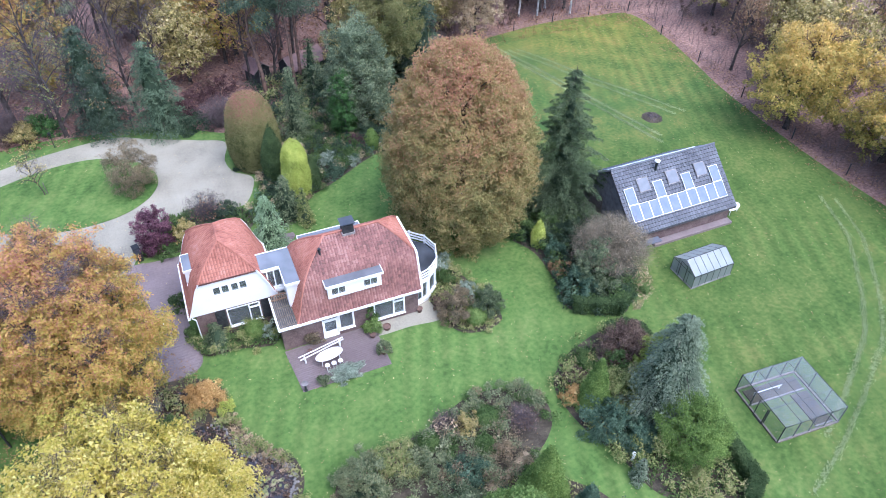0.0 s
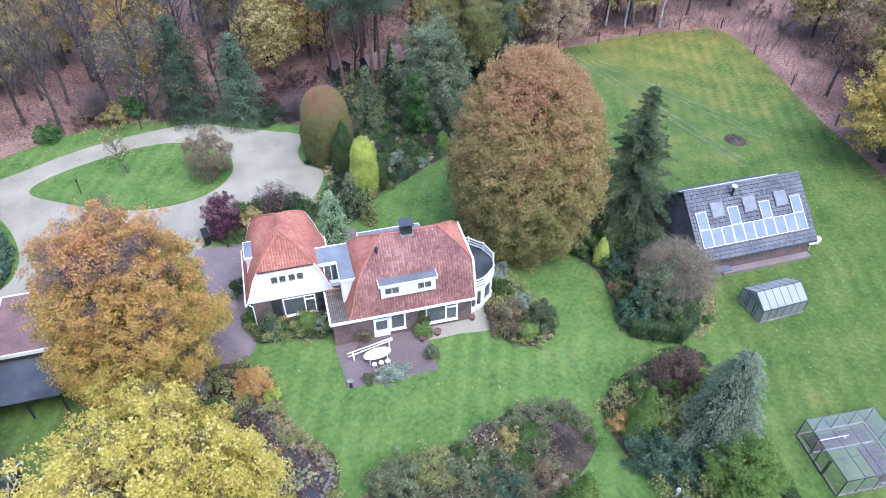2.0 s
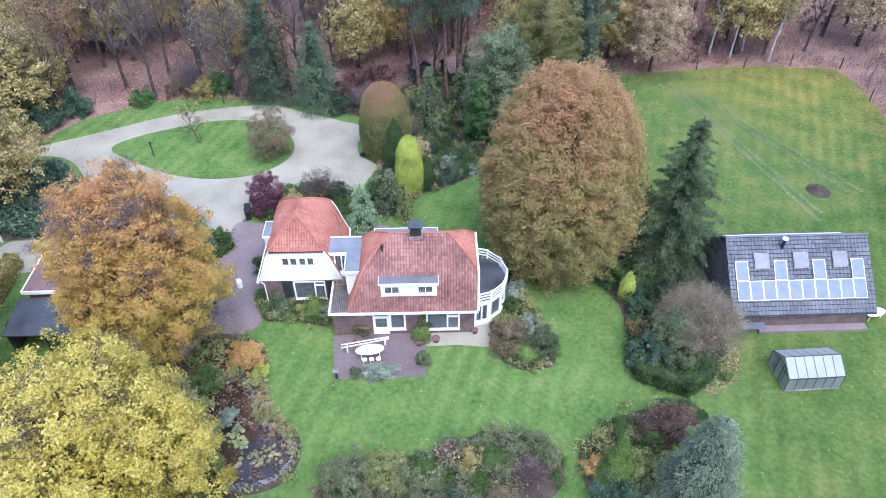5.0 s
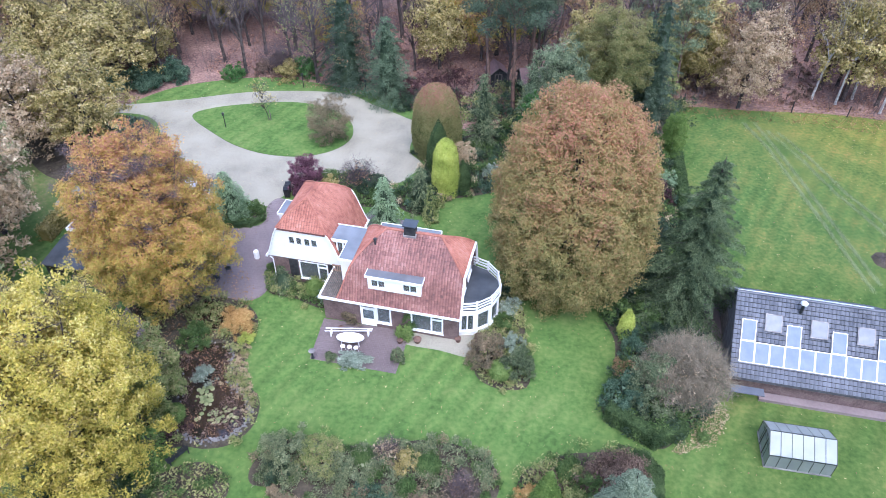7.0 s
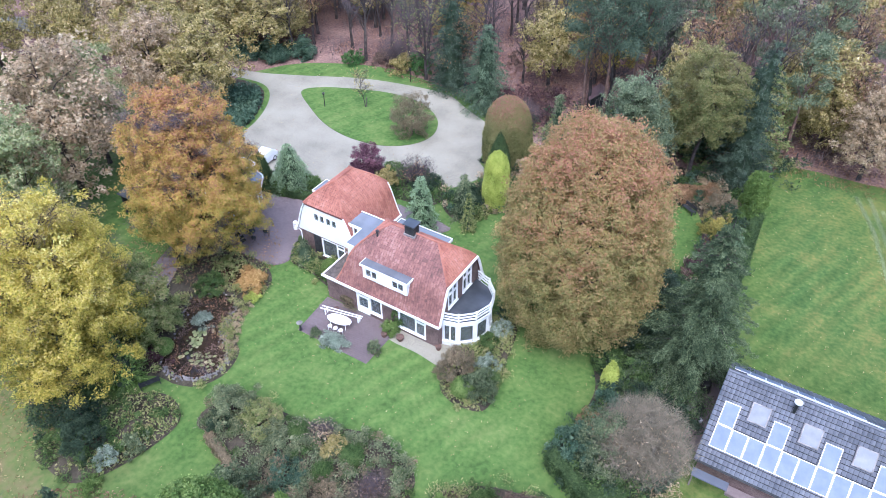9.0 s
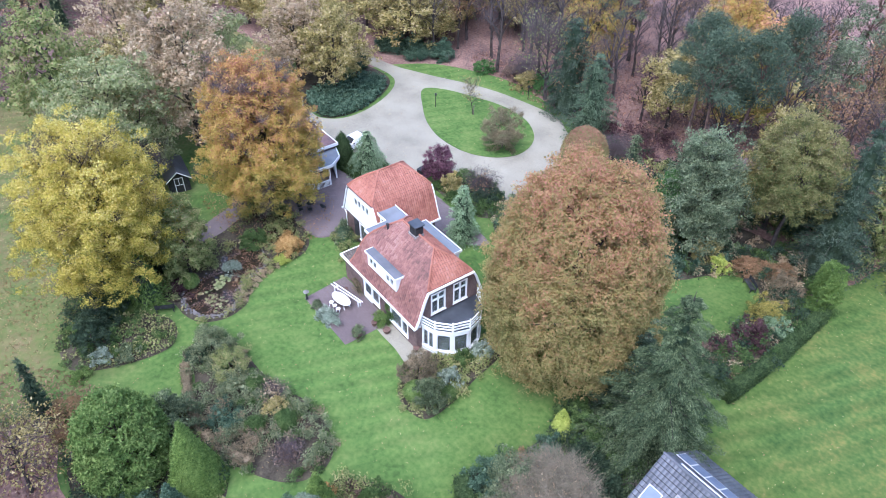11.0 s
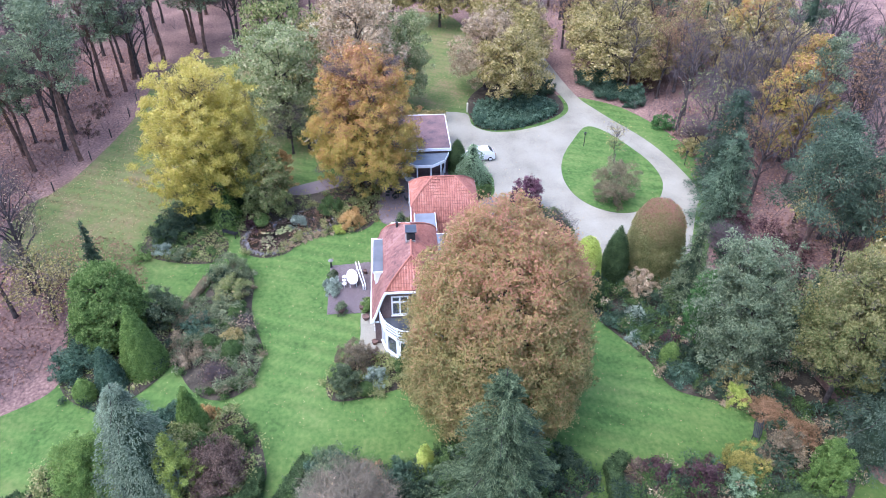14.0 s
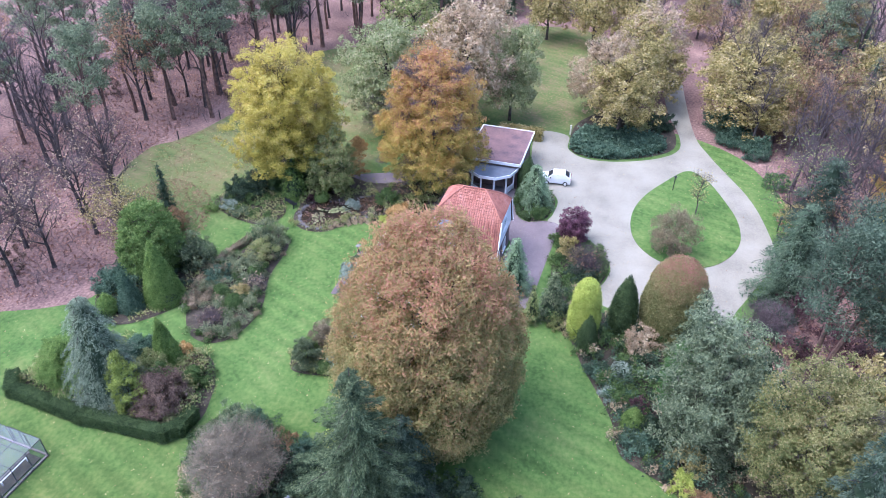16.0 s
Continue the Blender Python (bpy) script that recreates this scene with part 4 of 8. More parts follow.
    part("gable_wall", gs, M_PLASTER, HOUSE, "white plastered gable with four small windows")
    part("gable_wall", gn, M_PLASTER, HOUSE, "white plastered gable wall")
    for a, b in lights:
        window(HOUSE, pose(0, y0 - 0.06, 0), a, b, 4.45, 5.35, (), (), 0.05, sill=False)
    window(HOUSE, pose(0, y1 + 0.06, 0, 0, 0, 180), 6.7, 8.1, 4.0, 5.2, (7.4,))
    window(HOUSE, ms, -8.15, -5.45, 0.5, 2.6, (-6.35,), ((1, 2.1),), 0.11)
    window(HOUSE, mw, -5.2, -3.9, 0.8, 2.2, (-4.55,))
    window(HOUSE, mn, 7.3, 8.6, 0.9, 2.2, (7.95,))
    part("door", Buf().box(5.6, 6.5, 0.05, 0.11, 0.05, 2.15, mn), M_WHITE, HOUSE, "white-painted back door")
    for a, b in ((-9.05, -8.25), (-5.35, -4.75)):
        sh = part("shutter", Buf().box(a, b, -0.08, -0.03, 0.55, 2.65, ms), M_DARK, HOUSE, "dark louvred window shutter")
        boards("slat", [(a + 0.08, b - 0.08, -0.1, -0.08, 0.68 + 0.16 * k, 0.76 + 0.16 * k) for k in range(12)], M_DARK, sh, "", ms)
    # dormer over the yard
    dm = part("dormer", Buf().box(rx - 3.0, rx - 2.2, 3.05, 4.85, 3.6, 5.7), M_PLASTER, HOUSE, "white flat-roofed dormer")
    part("dormer_roof", Buf().box(rx - 3.08, rx - 2.1, 2.97, 4.93, 5.8, 5.86), M_ZINC, dm, "grey flat dormer roof")
    boards("fascia", [(rx - 3.13, rx - 3.08, 2.92, 4.98, 5.65, 5.9), (rx - 3.08, rx - 2.3, 2.92, 2.97, 5.65, 5.9), (rx - 3.08, rx - 2.3, 4.93, 4.98, 5.65, 5.9), (rx - 3.08, rx - 2.15, 2.97, 4.93, 5.7, 5.8)], M_WHITE, dm)
    window(HOUSE, pose(rx - 3.02, 0, 0, 0, 0, 270), -4.7, -3.2, 4.1, 5.4, (-3.95,), (), 0.1)
    # flat link between the two roofs
    link = part("link_roof", Buf().box(-5.15, -1.7, 1.05, 3.0, 5.45, 5.58).box(-3.35, -2.0, -1.2, 1.05, 5.45, 5.58), M_ZINC, HOUSE, "grey flat roof linking the two houses")
    boards("fascia", [(-5.15, -1.8, 3.0, 3.06, 5.35, 5.66), (-5.15, -3.35, 0.99, 1.05, 5.35, 5.64), (-3.41, -3.35, -1.2, 0.99, 5.35, 5.62), (-3.4, -2.0, -1.26, -1.2, 5.35, 5.62)], M_WHITE, link)
    part("link_wall", Buf().box(-4.3, -1.8, 2.65, 2.9, 0, 5.4).box(-3.3, -2.1, -1.1, 0.9, 2.9, 5.4), M_PLASTER, HOUSE, "white wall below the link roof")
    mg = pose(-5.0, 1.1, 0)
    window(HOUSE, mg, 0.15, 1.75, 3.4, 5.35, (0.6, 1.15), (), 0.1, label="white-framed glazed link wall")
    part("link_sill", Buf().box(-5.0, -3.1, 0.9, 1.2, 3.0, 3.35), M_WHITE, HOUSE)
    part("downpipe", Buf().tube([(rx - 3.4, y0 - 0.12, 2.7), (rx - 3.15, y0 - 0.08, 2.4), (rx - 3.15, y0 - 0.08, 0.05)], 0.05, 8), M_WHITE, HOUSE, "white rainwater pipe")


villa_main()
villa_bay()
villa_wing()


# ---- shed with solar panels ----
def solar_shed():
    root = thing("shed", pose(44.1, 40.35, 0, 0, 0, -3.3), "long brick shed with a dark tiled roof and solar panels", "shed")
    half, depth, zr, ze = 6.0, 5.0, 6.0, 2.0
    prof = [(0.0, zr), (depth, ze)]
    tiles, deck = Buf(), Buf()
    tiled_slope(tiles, deck, (0, 0, 0), (1, 0, 0), (0, -1, 0), lambda o: -half, lambda o: half, [(0.0, zr), (5.1, zr - 4.08)], 0.3, 0.36, 0.05, 0.06)
    tiled_slope(tiles, deck, (0, 0, 0), (1, 0, 0), (0, 1, 0), lambda o: -half, lambda o: half, prof, 0.3, 0.36, 0.045)
    # Near-black deck: the shadow lines between tile courses are put into its colour.
    roof = part("roof", deck, M_DARK, root, "steep dark grey tiled roof")
    part("roof_tiling", tiles, M_SLATE, roof, "dark grey concrete tiles")["kind"] = "stuff"
    part("ridge_cap", Buf().tube([(-half, 0, zr + 0.06), (half, 0, zr + 0.06)], 0.1, 7), M_SLATE, roof)
    part("ridge_strip", Buf().box(-half + 1.2, half - 2.2, 0.16, 0.24, zr + 0.06, zr + 0.12), M_ALU, roof, "white edge strip of the far panels")
    for side, turn in ((-1, 0), (1, 180)):
        walls = Buf()
        wall_panel(walls, [-half + 0.3, half - 0.3], 0, lambda u: 2.25, [], 0.25, pose(0, side * (depth - 0.35), 0, 0, 0, turn))
        part("wall", walls, M_BRICK, root, "red-brown brick wall below the eaves")
    for a, x in ((90, half - 0.35), (270, -half + 0.35)):
        ends = Buf()
        top = lambda u: zr - 0.15 - abs(u) * (zr - ze) / depth
        wall_panel(ends, [-depth + 0.6, 0, depth - 0.6], 0, top, [(-3.0, -0.6, 0.02, 2.3)] if a == 270 else [], 0.2, pose(x, 0, 0, 0, 0, a))
        gw = part("gable_wall", ends, M_GREYWOOD, root, "dark weatherboarded gable end")
        if a == 270:
            part("door", Buf().box(-3.0, -0.6, 0.05, 0.12, 0.02, 2.3, pose(x, 0, 0, 0, 0, a)), M_WOOD, root, "grey wooden double doors")
    k = (zr - ze) / depth
    tilt = math.degrees(math.atan(k))

    def on_roof(x, o, h, side=-1):
        return pose(x, side * o, zr - k * o, 0, 0, 0 if side < 0 else 180) @ pose(0, 0, 0, tilt, 0, 0) @ pose(0, 0, h)
    cell_w, cell_h, x_left = 1.075, 1.645, -5.45
    fr0 = Buf().box(0, cell_w - 0.02, 0, cell_h - 0.02, 0, 0.04)
    frame_mesh = fr0.mesh("panel_frame", M_ALU)
    glass_mesh = Buf().box(0.045, cell_w - 0.065, 0.045, cell_h - 0.065, 0.04, 0.046).mesh("cell_face", M_PANEL)

    def panel(x, o, side=-1):
        p = thing("solar_panel", root.matrix_basis @ on_roof(x, o, 0.12, side), "blue solar panel with a pale metal frame on a dark roof", "solar panel", "solar panels on the shed roof")
        part("frame", frame_mesh, M_ALU, p, "pale metal frame")
        part("cell_face", glass_mesh, M_PANEL, p, "blue solar cells")
    for i in range(10):
        panel(x_left + i * cell_w, 4.13)
    for i in (0, 3, 6, 9):
        panel(x_left + i * cell_w, 4.13 - 1.285)
    for i in range(8):
        panel(-4.6 + i * cell_w, 2.2, 1)
    for i in range(3):
        s = Buf().box(-0.62, 0.62, -0.68, 0.68, 0.08, 0.17)
        sk = thing("skylight", root.matrix_basis @ on_roof(-3.2 + 3.27 * i, 1.6, 0), "pale roof window set in dark tiles", "skylight", "roof windows of the shed")
        part("frame", s, M_STONE, sk, "grey window frame")
        part("pane", Buf().box(-0.54, 0.54, -0.6, 0.6, 0.17, 0.185), M_SKYLIGHT, sk, "pale reflecting glass")
    fl = thing("flue", root.matrix_basis @ pose(-1.35, -0.75, 5.2), "metal flue with a pale cowl on the shed roof", "flue")
    part("pipe", Buf().tube([(0, 0, 0), (0, 0, 1.15)], 0.12, 10), M_METAL, fl)
    part("cowl", Buf().lathe([(0.12, 1.12), (0.28, 1.18), (0.26, 1.28), (0.1, 1.36)], 12), M_ALU, fl, "pale metal cowl")
    lean = Buf().box(-half + 0.2, -half + 2.6, -depth - 1.1, -depth - 0.4, 1.4, 1.47)
    part("awning", lean, M_SLATE, root, "small tiled awning")
    part("awning_post", Buf().box(-half + 0.25, -half + 0.35, -depth - 0.95, -depth - 0.85, 0, 1.4), M_WOOD, root)
    part("plinth", Buf().box(-half + 2.6, half - 0.3, -depth - 0.4, -depth + 0.3, 0.0, 0.3), M_PAVER, root, "red-brown brick plinth")


solar_shed()


# ---- greenhouse and fruit cage ----
def greenhouse():
    root = thing("greenhouse", pose(39.8, 29.35, 0, 0, 0, -1.5), "small glass greenhouse with a dark metal frame", "greenhouse")
    L, D, ze, zr = 4.4, 2.9, 1.45, 2.35
    fr = Buf()
    bar = 0.028
    n = 6
    for i in range(n + 1):
        x = L * i / n
        fr.tube([(x, 0, 0), (x, 0, ze), (x, D / 2, zr), (x, D, ze), (x, D, 0)], bar, 4)
    for y, z in ((0, ze), (D, ze), (D / 2, zr), (0, 0.05), (D, 0.05)):
        fr.tube([(0, y, z), (L, y, z)], bar * 1.2, 4)
    for x in (0, L):
        fr.tube([(x, 0, ze), (x, D, ze)], bar, 4)
        for y in (0.75, D - 0.75):
            fr.tube([(x, y, 0), (x, y, ze + (zr - ze) * 0.5)], bar, 4)
    part("frame", fr, M_METAL, root, "dark metal glazing bars")
    boards("base", [(-0.05, L + 0.05, -0.05, 0.02, 0, 0.12), (-0.05, L + 0.05, D - 0.02, D + 0.05, 0, 0.12), (-0.05, 0.02, 0.02, D - 0.02, 0, 0.12), (L - 0.02, L + 0.05, 0.02, D - 0.02, 0, 0.12)], M_STONE, root, "low concrete base")
    for i in range(n):
        a, b = L * i / n + 0.03, L * (i + 1) / n - 0.03
        for y0, z0, y1, z1 in ((0, 0.14, 0, ze - 0.03), (D, 0.14, D, ze - 0.03), (0.03, ze + 0.03, D / 2 - 0.03, zr - 0.02), (D - 0.03, ze + 0.03, D / 2 + 0.03, zr - 0.02)):
            p = Buf().add([(a, y0, z0), (b, y0, z0), (b, y1, z1), (a, y1, z1)], [(0, 1, 2, 3)])
            p.add([(a, y0, z0 + 0.006), (b, y0, z0 + 0.006), (b, y1, z1 + 0.006), (a, y1, z1 + 0.006)], [(0, 1, 2, 3)])
            part("pane", p, M_GREENGLASS, root, "misted greenhouse glass")
    for x in (0.0, L):
        part("pane", Buf().add([(x, 0.05, 0.14), (x, D - 0.05, 0.14), (x, D - 0.05, ze), (x, D / 2, zr - 0.05), (x, 0.05, ze)], [(0, 1, 2, 3, 4)]), M_GREENGLASS, root, "misted greenhouse glass")
    door = Buf().tube([(-0.05, D / 2 - 0.4, 0.1), (-0.05, D / 2 - 0.4, 1.85), (-0.05, D / 2 + 0.4, 1.85), (-0.05, D / 2 + 0.4, 0.1)], 0.035, 4)
    part("door", door, M_METAL, root, "dark metal sliding door frame")
    part("bench", Buf().box(0.3, L - 0.3, D - 0.75, D - 0.1, 0.66, 0.7).box(0.35, 0.4, D - 0.7, D - 0.65, 0.0, 0.66).box(L - 0.4, L - 0.35, D - 0.7, D - 0.65, 0.0, 0.66), M_STONE, root, "pale slatted staging")


greenhouse()


def fruit_cage():
    root = thing("fruit_cage", pose(34.8, 14.4, 0, 0, 0, -7.5), "square fruit cage with dark posts and fine netting", "fruit cage")
    W, D, H = 5.5, 4.9, 1.95
    nx, ny = 4, 3
    for i in range(nx + 1):
        for j in range(ny + 1):
            if i in (0, nx) or j in (0, ny):
                x, y = W * i / nx, D * j / ny
                part("post", Buf().box(x - 0.03, x + 0.03, y - 0.03, y + 0.03, 0, H), M_METAL, root)
    for j in range(ny + 1):
        part("roof_bar", Buf().tube([(0, D * j / ny, H), (W, D * j / ny, H)], 0.03, 4), M_METAL, root)
    for i in range(nx + 1):
        part("roof_bar", Buf().tube([(W * i / nx, 0, H + 0.035), (W * i / nx, D, H + 0.035)], 0.03, 4), M_METAL, root)
    for pts in ([(0, 0, 0.1), (W, 0, 0.1)], [(W, 0, 0.1), (W, D, 0.1)], [(W, D, 0.1), (0, D, 0.1)], [(0, D, 0.1), (0, 0, 0.1)]):
        part("base_board", Buf().tube(pts, 0.1, 4), M_WOOD, root)
    e = 0.05
    part("netting", Buf().add([(0, 0, H + e), (W, 0, H + e), (W, D, H + e), (0, D, H + e)], [(0, 1, 2, 3)]), M_NET, root, "pale fine netting")
    for a, b in (((0, -e), (W, -e)), ((W + e, 0), (W + e, D)), ((W, D + e), (0, D + e)), ((-e, D), (-e, 0))):
        part("netting", Buf().add([(*a, 0.1), (*b, 0.1), (*b, H), (*a, H)], [(0, 1, 2, 3)]), M_NET, root, "pale fine netting")
    part("door", Buf().tube([(-0.1, 1.7, 0.05), (-0.1, 1.7, 1.85), (-0.1, 2.6, 1.85), (-0.1, 2.6, 0.05), (-0.1, 1.7, 0.05)], 0.05, 4), M_DARK, root, "dark wooden door frame")
    for y0, y1, x0, x1 in ((3.4, 4.6, 0.4, 5.1), (0.3, 3.1, 3.7, 5.2)):
        part("soil_bed", Buf().box(x0, x1, y0, y1, 0.0, 0.12), M_SOIL, root, "dug soil bed edged with boards")
        part("path", Buf().box(x0 - 0.12, x1, y0 - 0.14, y0 - 0.02, 0.0, 0.14), M_STONE, root, "pale edging board")
    part("plank", Buf().box(0.9, 3.4, 3.9, 3.98, 0.5, 0.55).box(0.95, 1.02, 3.9, 3.98, 0.12, 0.5).box(3.2, 3.27, 3.9, 3.98, 0.12, 0.5), M_WHITE, root, "white rail")


fruit_cage()


# ---- garden pavilion, lean-to and gazebo ----
def garage():
    root = thing("garage", pose(-15.3, 45.4, 0, 0, 0, -3.5), "flat-roofed garage with white roof edges strewn with leaves", "garage")
    w, d, h = 4.35, 3.25, 3.3
    walls = Buf()
    for a, x, y, half, holes in ((0, 0, -d + 0.25, w - 0.25, []), (90, w - 0.25, 0, d - 0.25, []), (180, 0, d - 0.25, w - 0.25, [(-2.8, 0.2, 0.02, 2.3)]), (270, -w + 0.25, 0, d - 0.25, [])):
        wall_panel(walls, [-half, half], 0, lambda u: h, holes, 0.2, pose(x, y, 0, 0, 0, a))
    part("wall", walls, M_BRICK, root, "brown brick wall")
    part("garage_door", Buf().box(-2.8, 0.2, 0.05, 0.1, 0.02, 2.3, pose(0, d - 0.25, 0, 0, 0, 180)), M_WHITE, root, "white up-and-over door")
    part("roof", Buf().box(-w, w, -d, d, h, h + 0.16), M_REDROOF, root, "flat roof covered with reddish leaf litter")
    boards("fascia", [(-w - 0.1, w + 0.1, -d - 0.1, -d, h - 0.1, h + 0.24), (-w - 0.1, w + 0.1, d, d + 0.1, h - 0.1, h + 0.24), (-w - 0.1, -w, -d, d, h - 0.1, h + 0.24), (w, w + 0.1, -d, d, h - 0.1, h + 0.24)], M_WHITE, root, "white roof edge")
    lean = part("lean_to_roof", Buf().add([(-w - 0.4, -d - 0.1, 2.75), (0.9, -d - 0.1, 2.75), (0.9, -d - 3.9, 2.35), (-w - 0.4, -d - 3.9, 2.35), (-w - 0.4, -d - 0.1, 2.85), (0.9, -d - 0.1, 2.85), (0.9, -d - 3.9, 2.45), (-w - 0.4, -d - 3.9, 2.45)],
                                          [(0, 1, 2, 3), (7, 6, 5, 4), (0, 4, 5, 1), (1, 5, 6, 2), (2, 6, 7, 3), (3, 7, 4, 0)]), M_BITUMEN, root, "dark blue-grey lean-to roof")
    for x in (-w, -1.7, 0.7):
        part("post", Buf().box(x - 0.06, x + 0.06, -d - 3.7, -d - 3.58, 0, 2.4), M_DARK, root)
    part("back_wall", Buf().box(-w - 0.2, -w - 0.1, -d - 3.7, -d - 0.1, 0, 2.4), M_DARK, root, "dark boarded wall")


garage()


def gazebo():
    root = thing("gazebo", pose(-11.0, 45.15, 0, 0, 0, -3.5), "white half-round garden gazebo with a flat roof", "gazebo")
    ring = lambda r, z=None: [(r * math.cos(q), r * math.sin(q)) for q in (radians(-90 + 36 * k) for k in range(6))]
    part("roof", Buf().prism([(-0.1, -2.9), *ring(3.05), (-0.1, 2.9)][1:-1], 2.78, 2.9), M_ZINC, root, "grey flat roof with fallen leaves")
    pts, inner = ring(3.1), ring(2.6)
    for (xa, ya), (xb, yb) in zip(pts, pts[1:]):
        w = math.hypot(xb - xa, yb - ya)
        m = pose(xa, ya, 0, 0, 0, math.degrees(math.atan2(yb - ya, xb - xa)))
        part("fascia", Buf().box(0, w, 0, 0.08, 2.62, 2.98, m), M_WHITE, root, "white roof edge")
    for k, ((xa, ya), (xb, yb)) in enumerate(zip(inner, inner[1:])):
        w = math.hypot(xb - xa, yb - ya)
        m = pose(xa, ya, 0, 0, 0, math.degrees(math.atan2(yb - ya, xb - xa)))
        part("post", Buf().box(-0.08, 0.08, 0, 0.16, 0, 2.7, m), M_WHITE, root)
        part("lintel", Buf().box(0.08, w - 0.08, 0.02, 0.14, 2.45, 2.62, m), M_WHITE, root)
        if k != 3:
            bal, gap = Buf(), (w - 0.3) / 9
            wall_panel(bal, [0.08, w - 0.08], 0.1, lambda u: 0.88, [(0.15 + gap * i + 0.03, 0.15 + gap * (i + 1) - 0.03, 0.18, 0.78) for i in range(9)], 0.06, m @ pose(0, 0.03, 0))
            part("balustrade", bal, M_WHITE, root, "white slatted balustrade")
    part("post", Buf().box(-0.08, 0.08, 2.52, 2.68, 0, 2.7), M_WHITE, root)
    part("floor", Buf().prism(ring(2.7), 0.05, 0.12), M_PAVER, root)


gazebo()


# ---- trees and shrubs ----
def limb_tree(h, trunk_r, spread, clear, r_, limbs=9, twigs=0, sides=6, lean=0.0):
    """A tapered trunk with limbs that fork; returns the buffer and the limb ends."""
    b, ends = Buf(), []
    top = np.array([lean * r_.normal(), lean * r_.normal(), h * 0.92])
    mid = top * 0.5 + np.array([*(0.02 * h * r_.normal(size=2)), 0])
    flare = [(0, 0, -0.1), (0.0, 0.0, 0.35), tuple(top * 0.2), tuple(mid), tuple(top * 0.78), tuple(top)]
    b.tube(flare, [trunk_r * 1.45, trunk_r * 1.05, trunk_r * 0.85, trunk_r * 0.6, trunk_r * 0.3, trunk_r * 0.08], sides)
    for i in range(limbs):
        t = clear + (0.86 - clear) * (i + 0.5 * r_.random()) / limbs
        start = top * t if t > 0.5 else mid * t * 2
        q = 2.4 * i + r_.normal() * 0.4
        reach = spread * (1.0 - 0.55 * max(0, (t - 0.45))) * r_.uniform(0.7, 1.0)
        up = min(h * r_.uniform(0.10, 0.24), 0.88 * h - start[2])
        way = np.array([math.cos(q), math.sin(q), 0])
        p1 = start + way * reach * 0.45 + np.array([0, 0, up * 0.6])
        p2 = start + way * reach + np.array([0, 0, up])
        rr = trunk_r * 0.42 * (1.1 - t)
        b.tube([tuple(start), tuple(p1), tuple(p2)], [rr + 0.03, rr * 0.6 + 0.02, 0.015], 4, cap=False)
        ends.append(p2)
        for j in range(3):
            f = r_.uniform(0.35, 0.9)
            s = start + (p2 - start) * f
            e = s + (way * 0.5 + r_.normal(size=3) * 0.6) * reach * 0.45 + np.array([0, 0, up * 0.5])
            e[2] = min(e[2], 0.9 * h)
            b.tube([tuple(s), tuple(e)], [rr * 0.4 + 0.012, 0.01], 3, cap=False)
            ends.append(e)
    return b, np.array(ends)


def twig_quads(ends, n, size, r_, rise=0.4):
    """Thin bare tapering twigs fanning out from limb ends."""
    n = int(2.2 * n)
    k = r_.integers(0, len(ends), n)
    way = unit(r_.normal(size=(n, 3)) + np.array([0, 0, rise]) + 0.6 * unit(ends[k] * np.array([1, 1, 0])))
    start = ends[k] - way * r_.uniform(0, 0.6, (n, 1)) * size + 0.25 * size * r_.normal(size=(n, 3))
    length = size * r_.uniform(0.5, 1.2, (n, 1))
    side = unit(np.cross(way, r_.normal(size=(n, 3)))) * 0.011
    return np.stack([start - side, start + side, start + way * length], 1)


def crown_points(n, r_, h0, h1, radius, shape, lump=0.16, depth=0.22, holes=0.25, freq=0.55):
    """Points in an uneven shell, even over its surface: shape(t) is the radius share at height share t; lumps swell it and holes thin it."""
    grid = np.linspace(0, 1, 161)
    rr, zz = shape(grid) * radius, h0 + (h1 - h0) * grid
    dr, dz = np.diff(rr), np.diff(zz)
    weight = np.hypot(dr, dz) * (0.5 * (rr[1:] + rr[:-1]) + 0.02 * radius)
    weight = np.concatenate([weight, [0.5 * rr[-1] ** 2]])
    k = r_.choice(161, 2 * n, p=weight / weight.sum())
    f = r_.random(2 * n)
    flat = k == 160
    k2 = np.minimum(k, 159)
    r0 = np.where(flat, rr[-1] * np.sqrt(f), rr[k2] + dr[k2] * f)
    z0 = np.where(flat, zz[-1], zz[k2] + dz[k2] * f)
    q = r_.uniform(0, 2 * math.pi, 2 * n)
    way = np.stack([np.cos(q), np.sin(q), 0 * q], -1)
    nr, nz = np.where(flat, 0.0, dz[k2]), np.where(flat, 1.0, -dr[k2])
    size = np.hypot(nr, nz)
    out = way * (nr / size)[:, None]
    out[:, 2] = nz / size
    p0 = way * r0[:, None]
    p0[:, 2] = z0
    s = waves(p0, freq, r_)
    inward = np.abs(r_.normal(size=2 * n)) * depth
    inward = np.where(r_.random(2 * n) < 0.14, -0.45 * lump * np.abs(r_.normal(size=2 * n)), inward)
    p = p0 + out * (radius * (lump * s - inward))[:, None]
    ok = waves(p0 * 1.0, freq * 2.2, r_) > -1.1 + holes
    return p[ok][:n], unit(out[ok][:n] + np.array([0, 0, 0.2]))


def clustered(c, c_out, n, spread, r_):
    """Leaves gathered in rounded sprays about the given centres."""
    k = r_.integers(0, len(c), n)
    d = unit(r_.normal(size=(n, 3)) + 0.7 * c_out[k])
    size = r_.uniform(0.65, 1.35, len(c))[k] * spread
    p = c[k] + d * (size * r_.uniform(0.35, 1.15, n))[:, None] * np.array([1.15, 1.15, 0.8])
    return p, unit(0.6 * d + 0.6 * c_out[k] + np.array([0, 0, 0.35]))


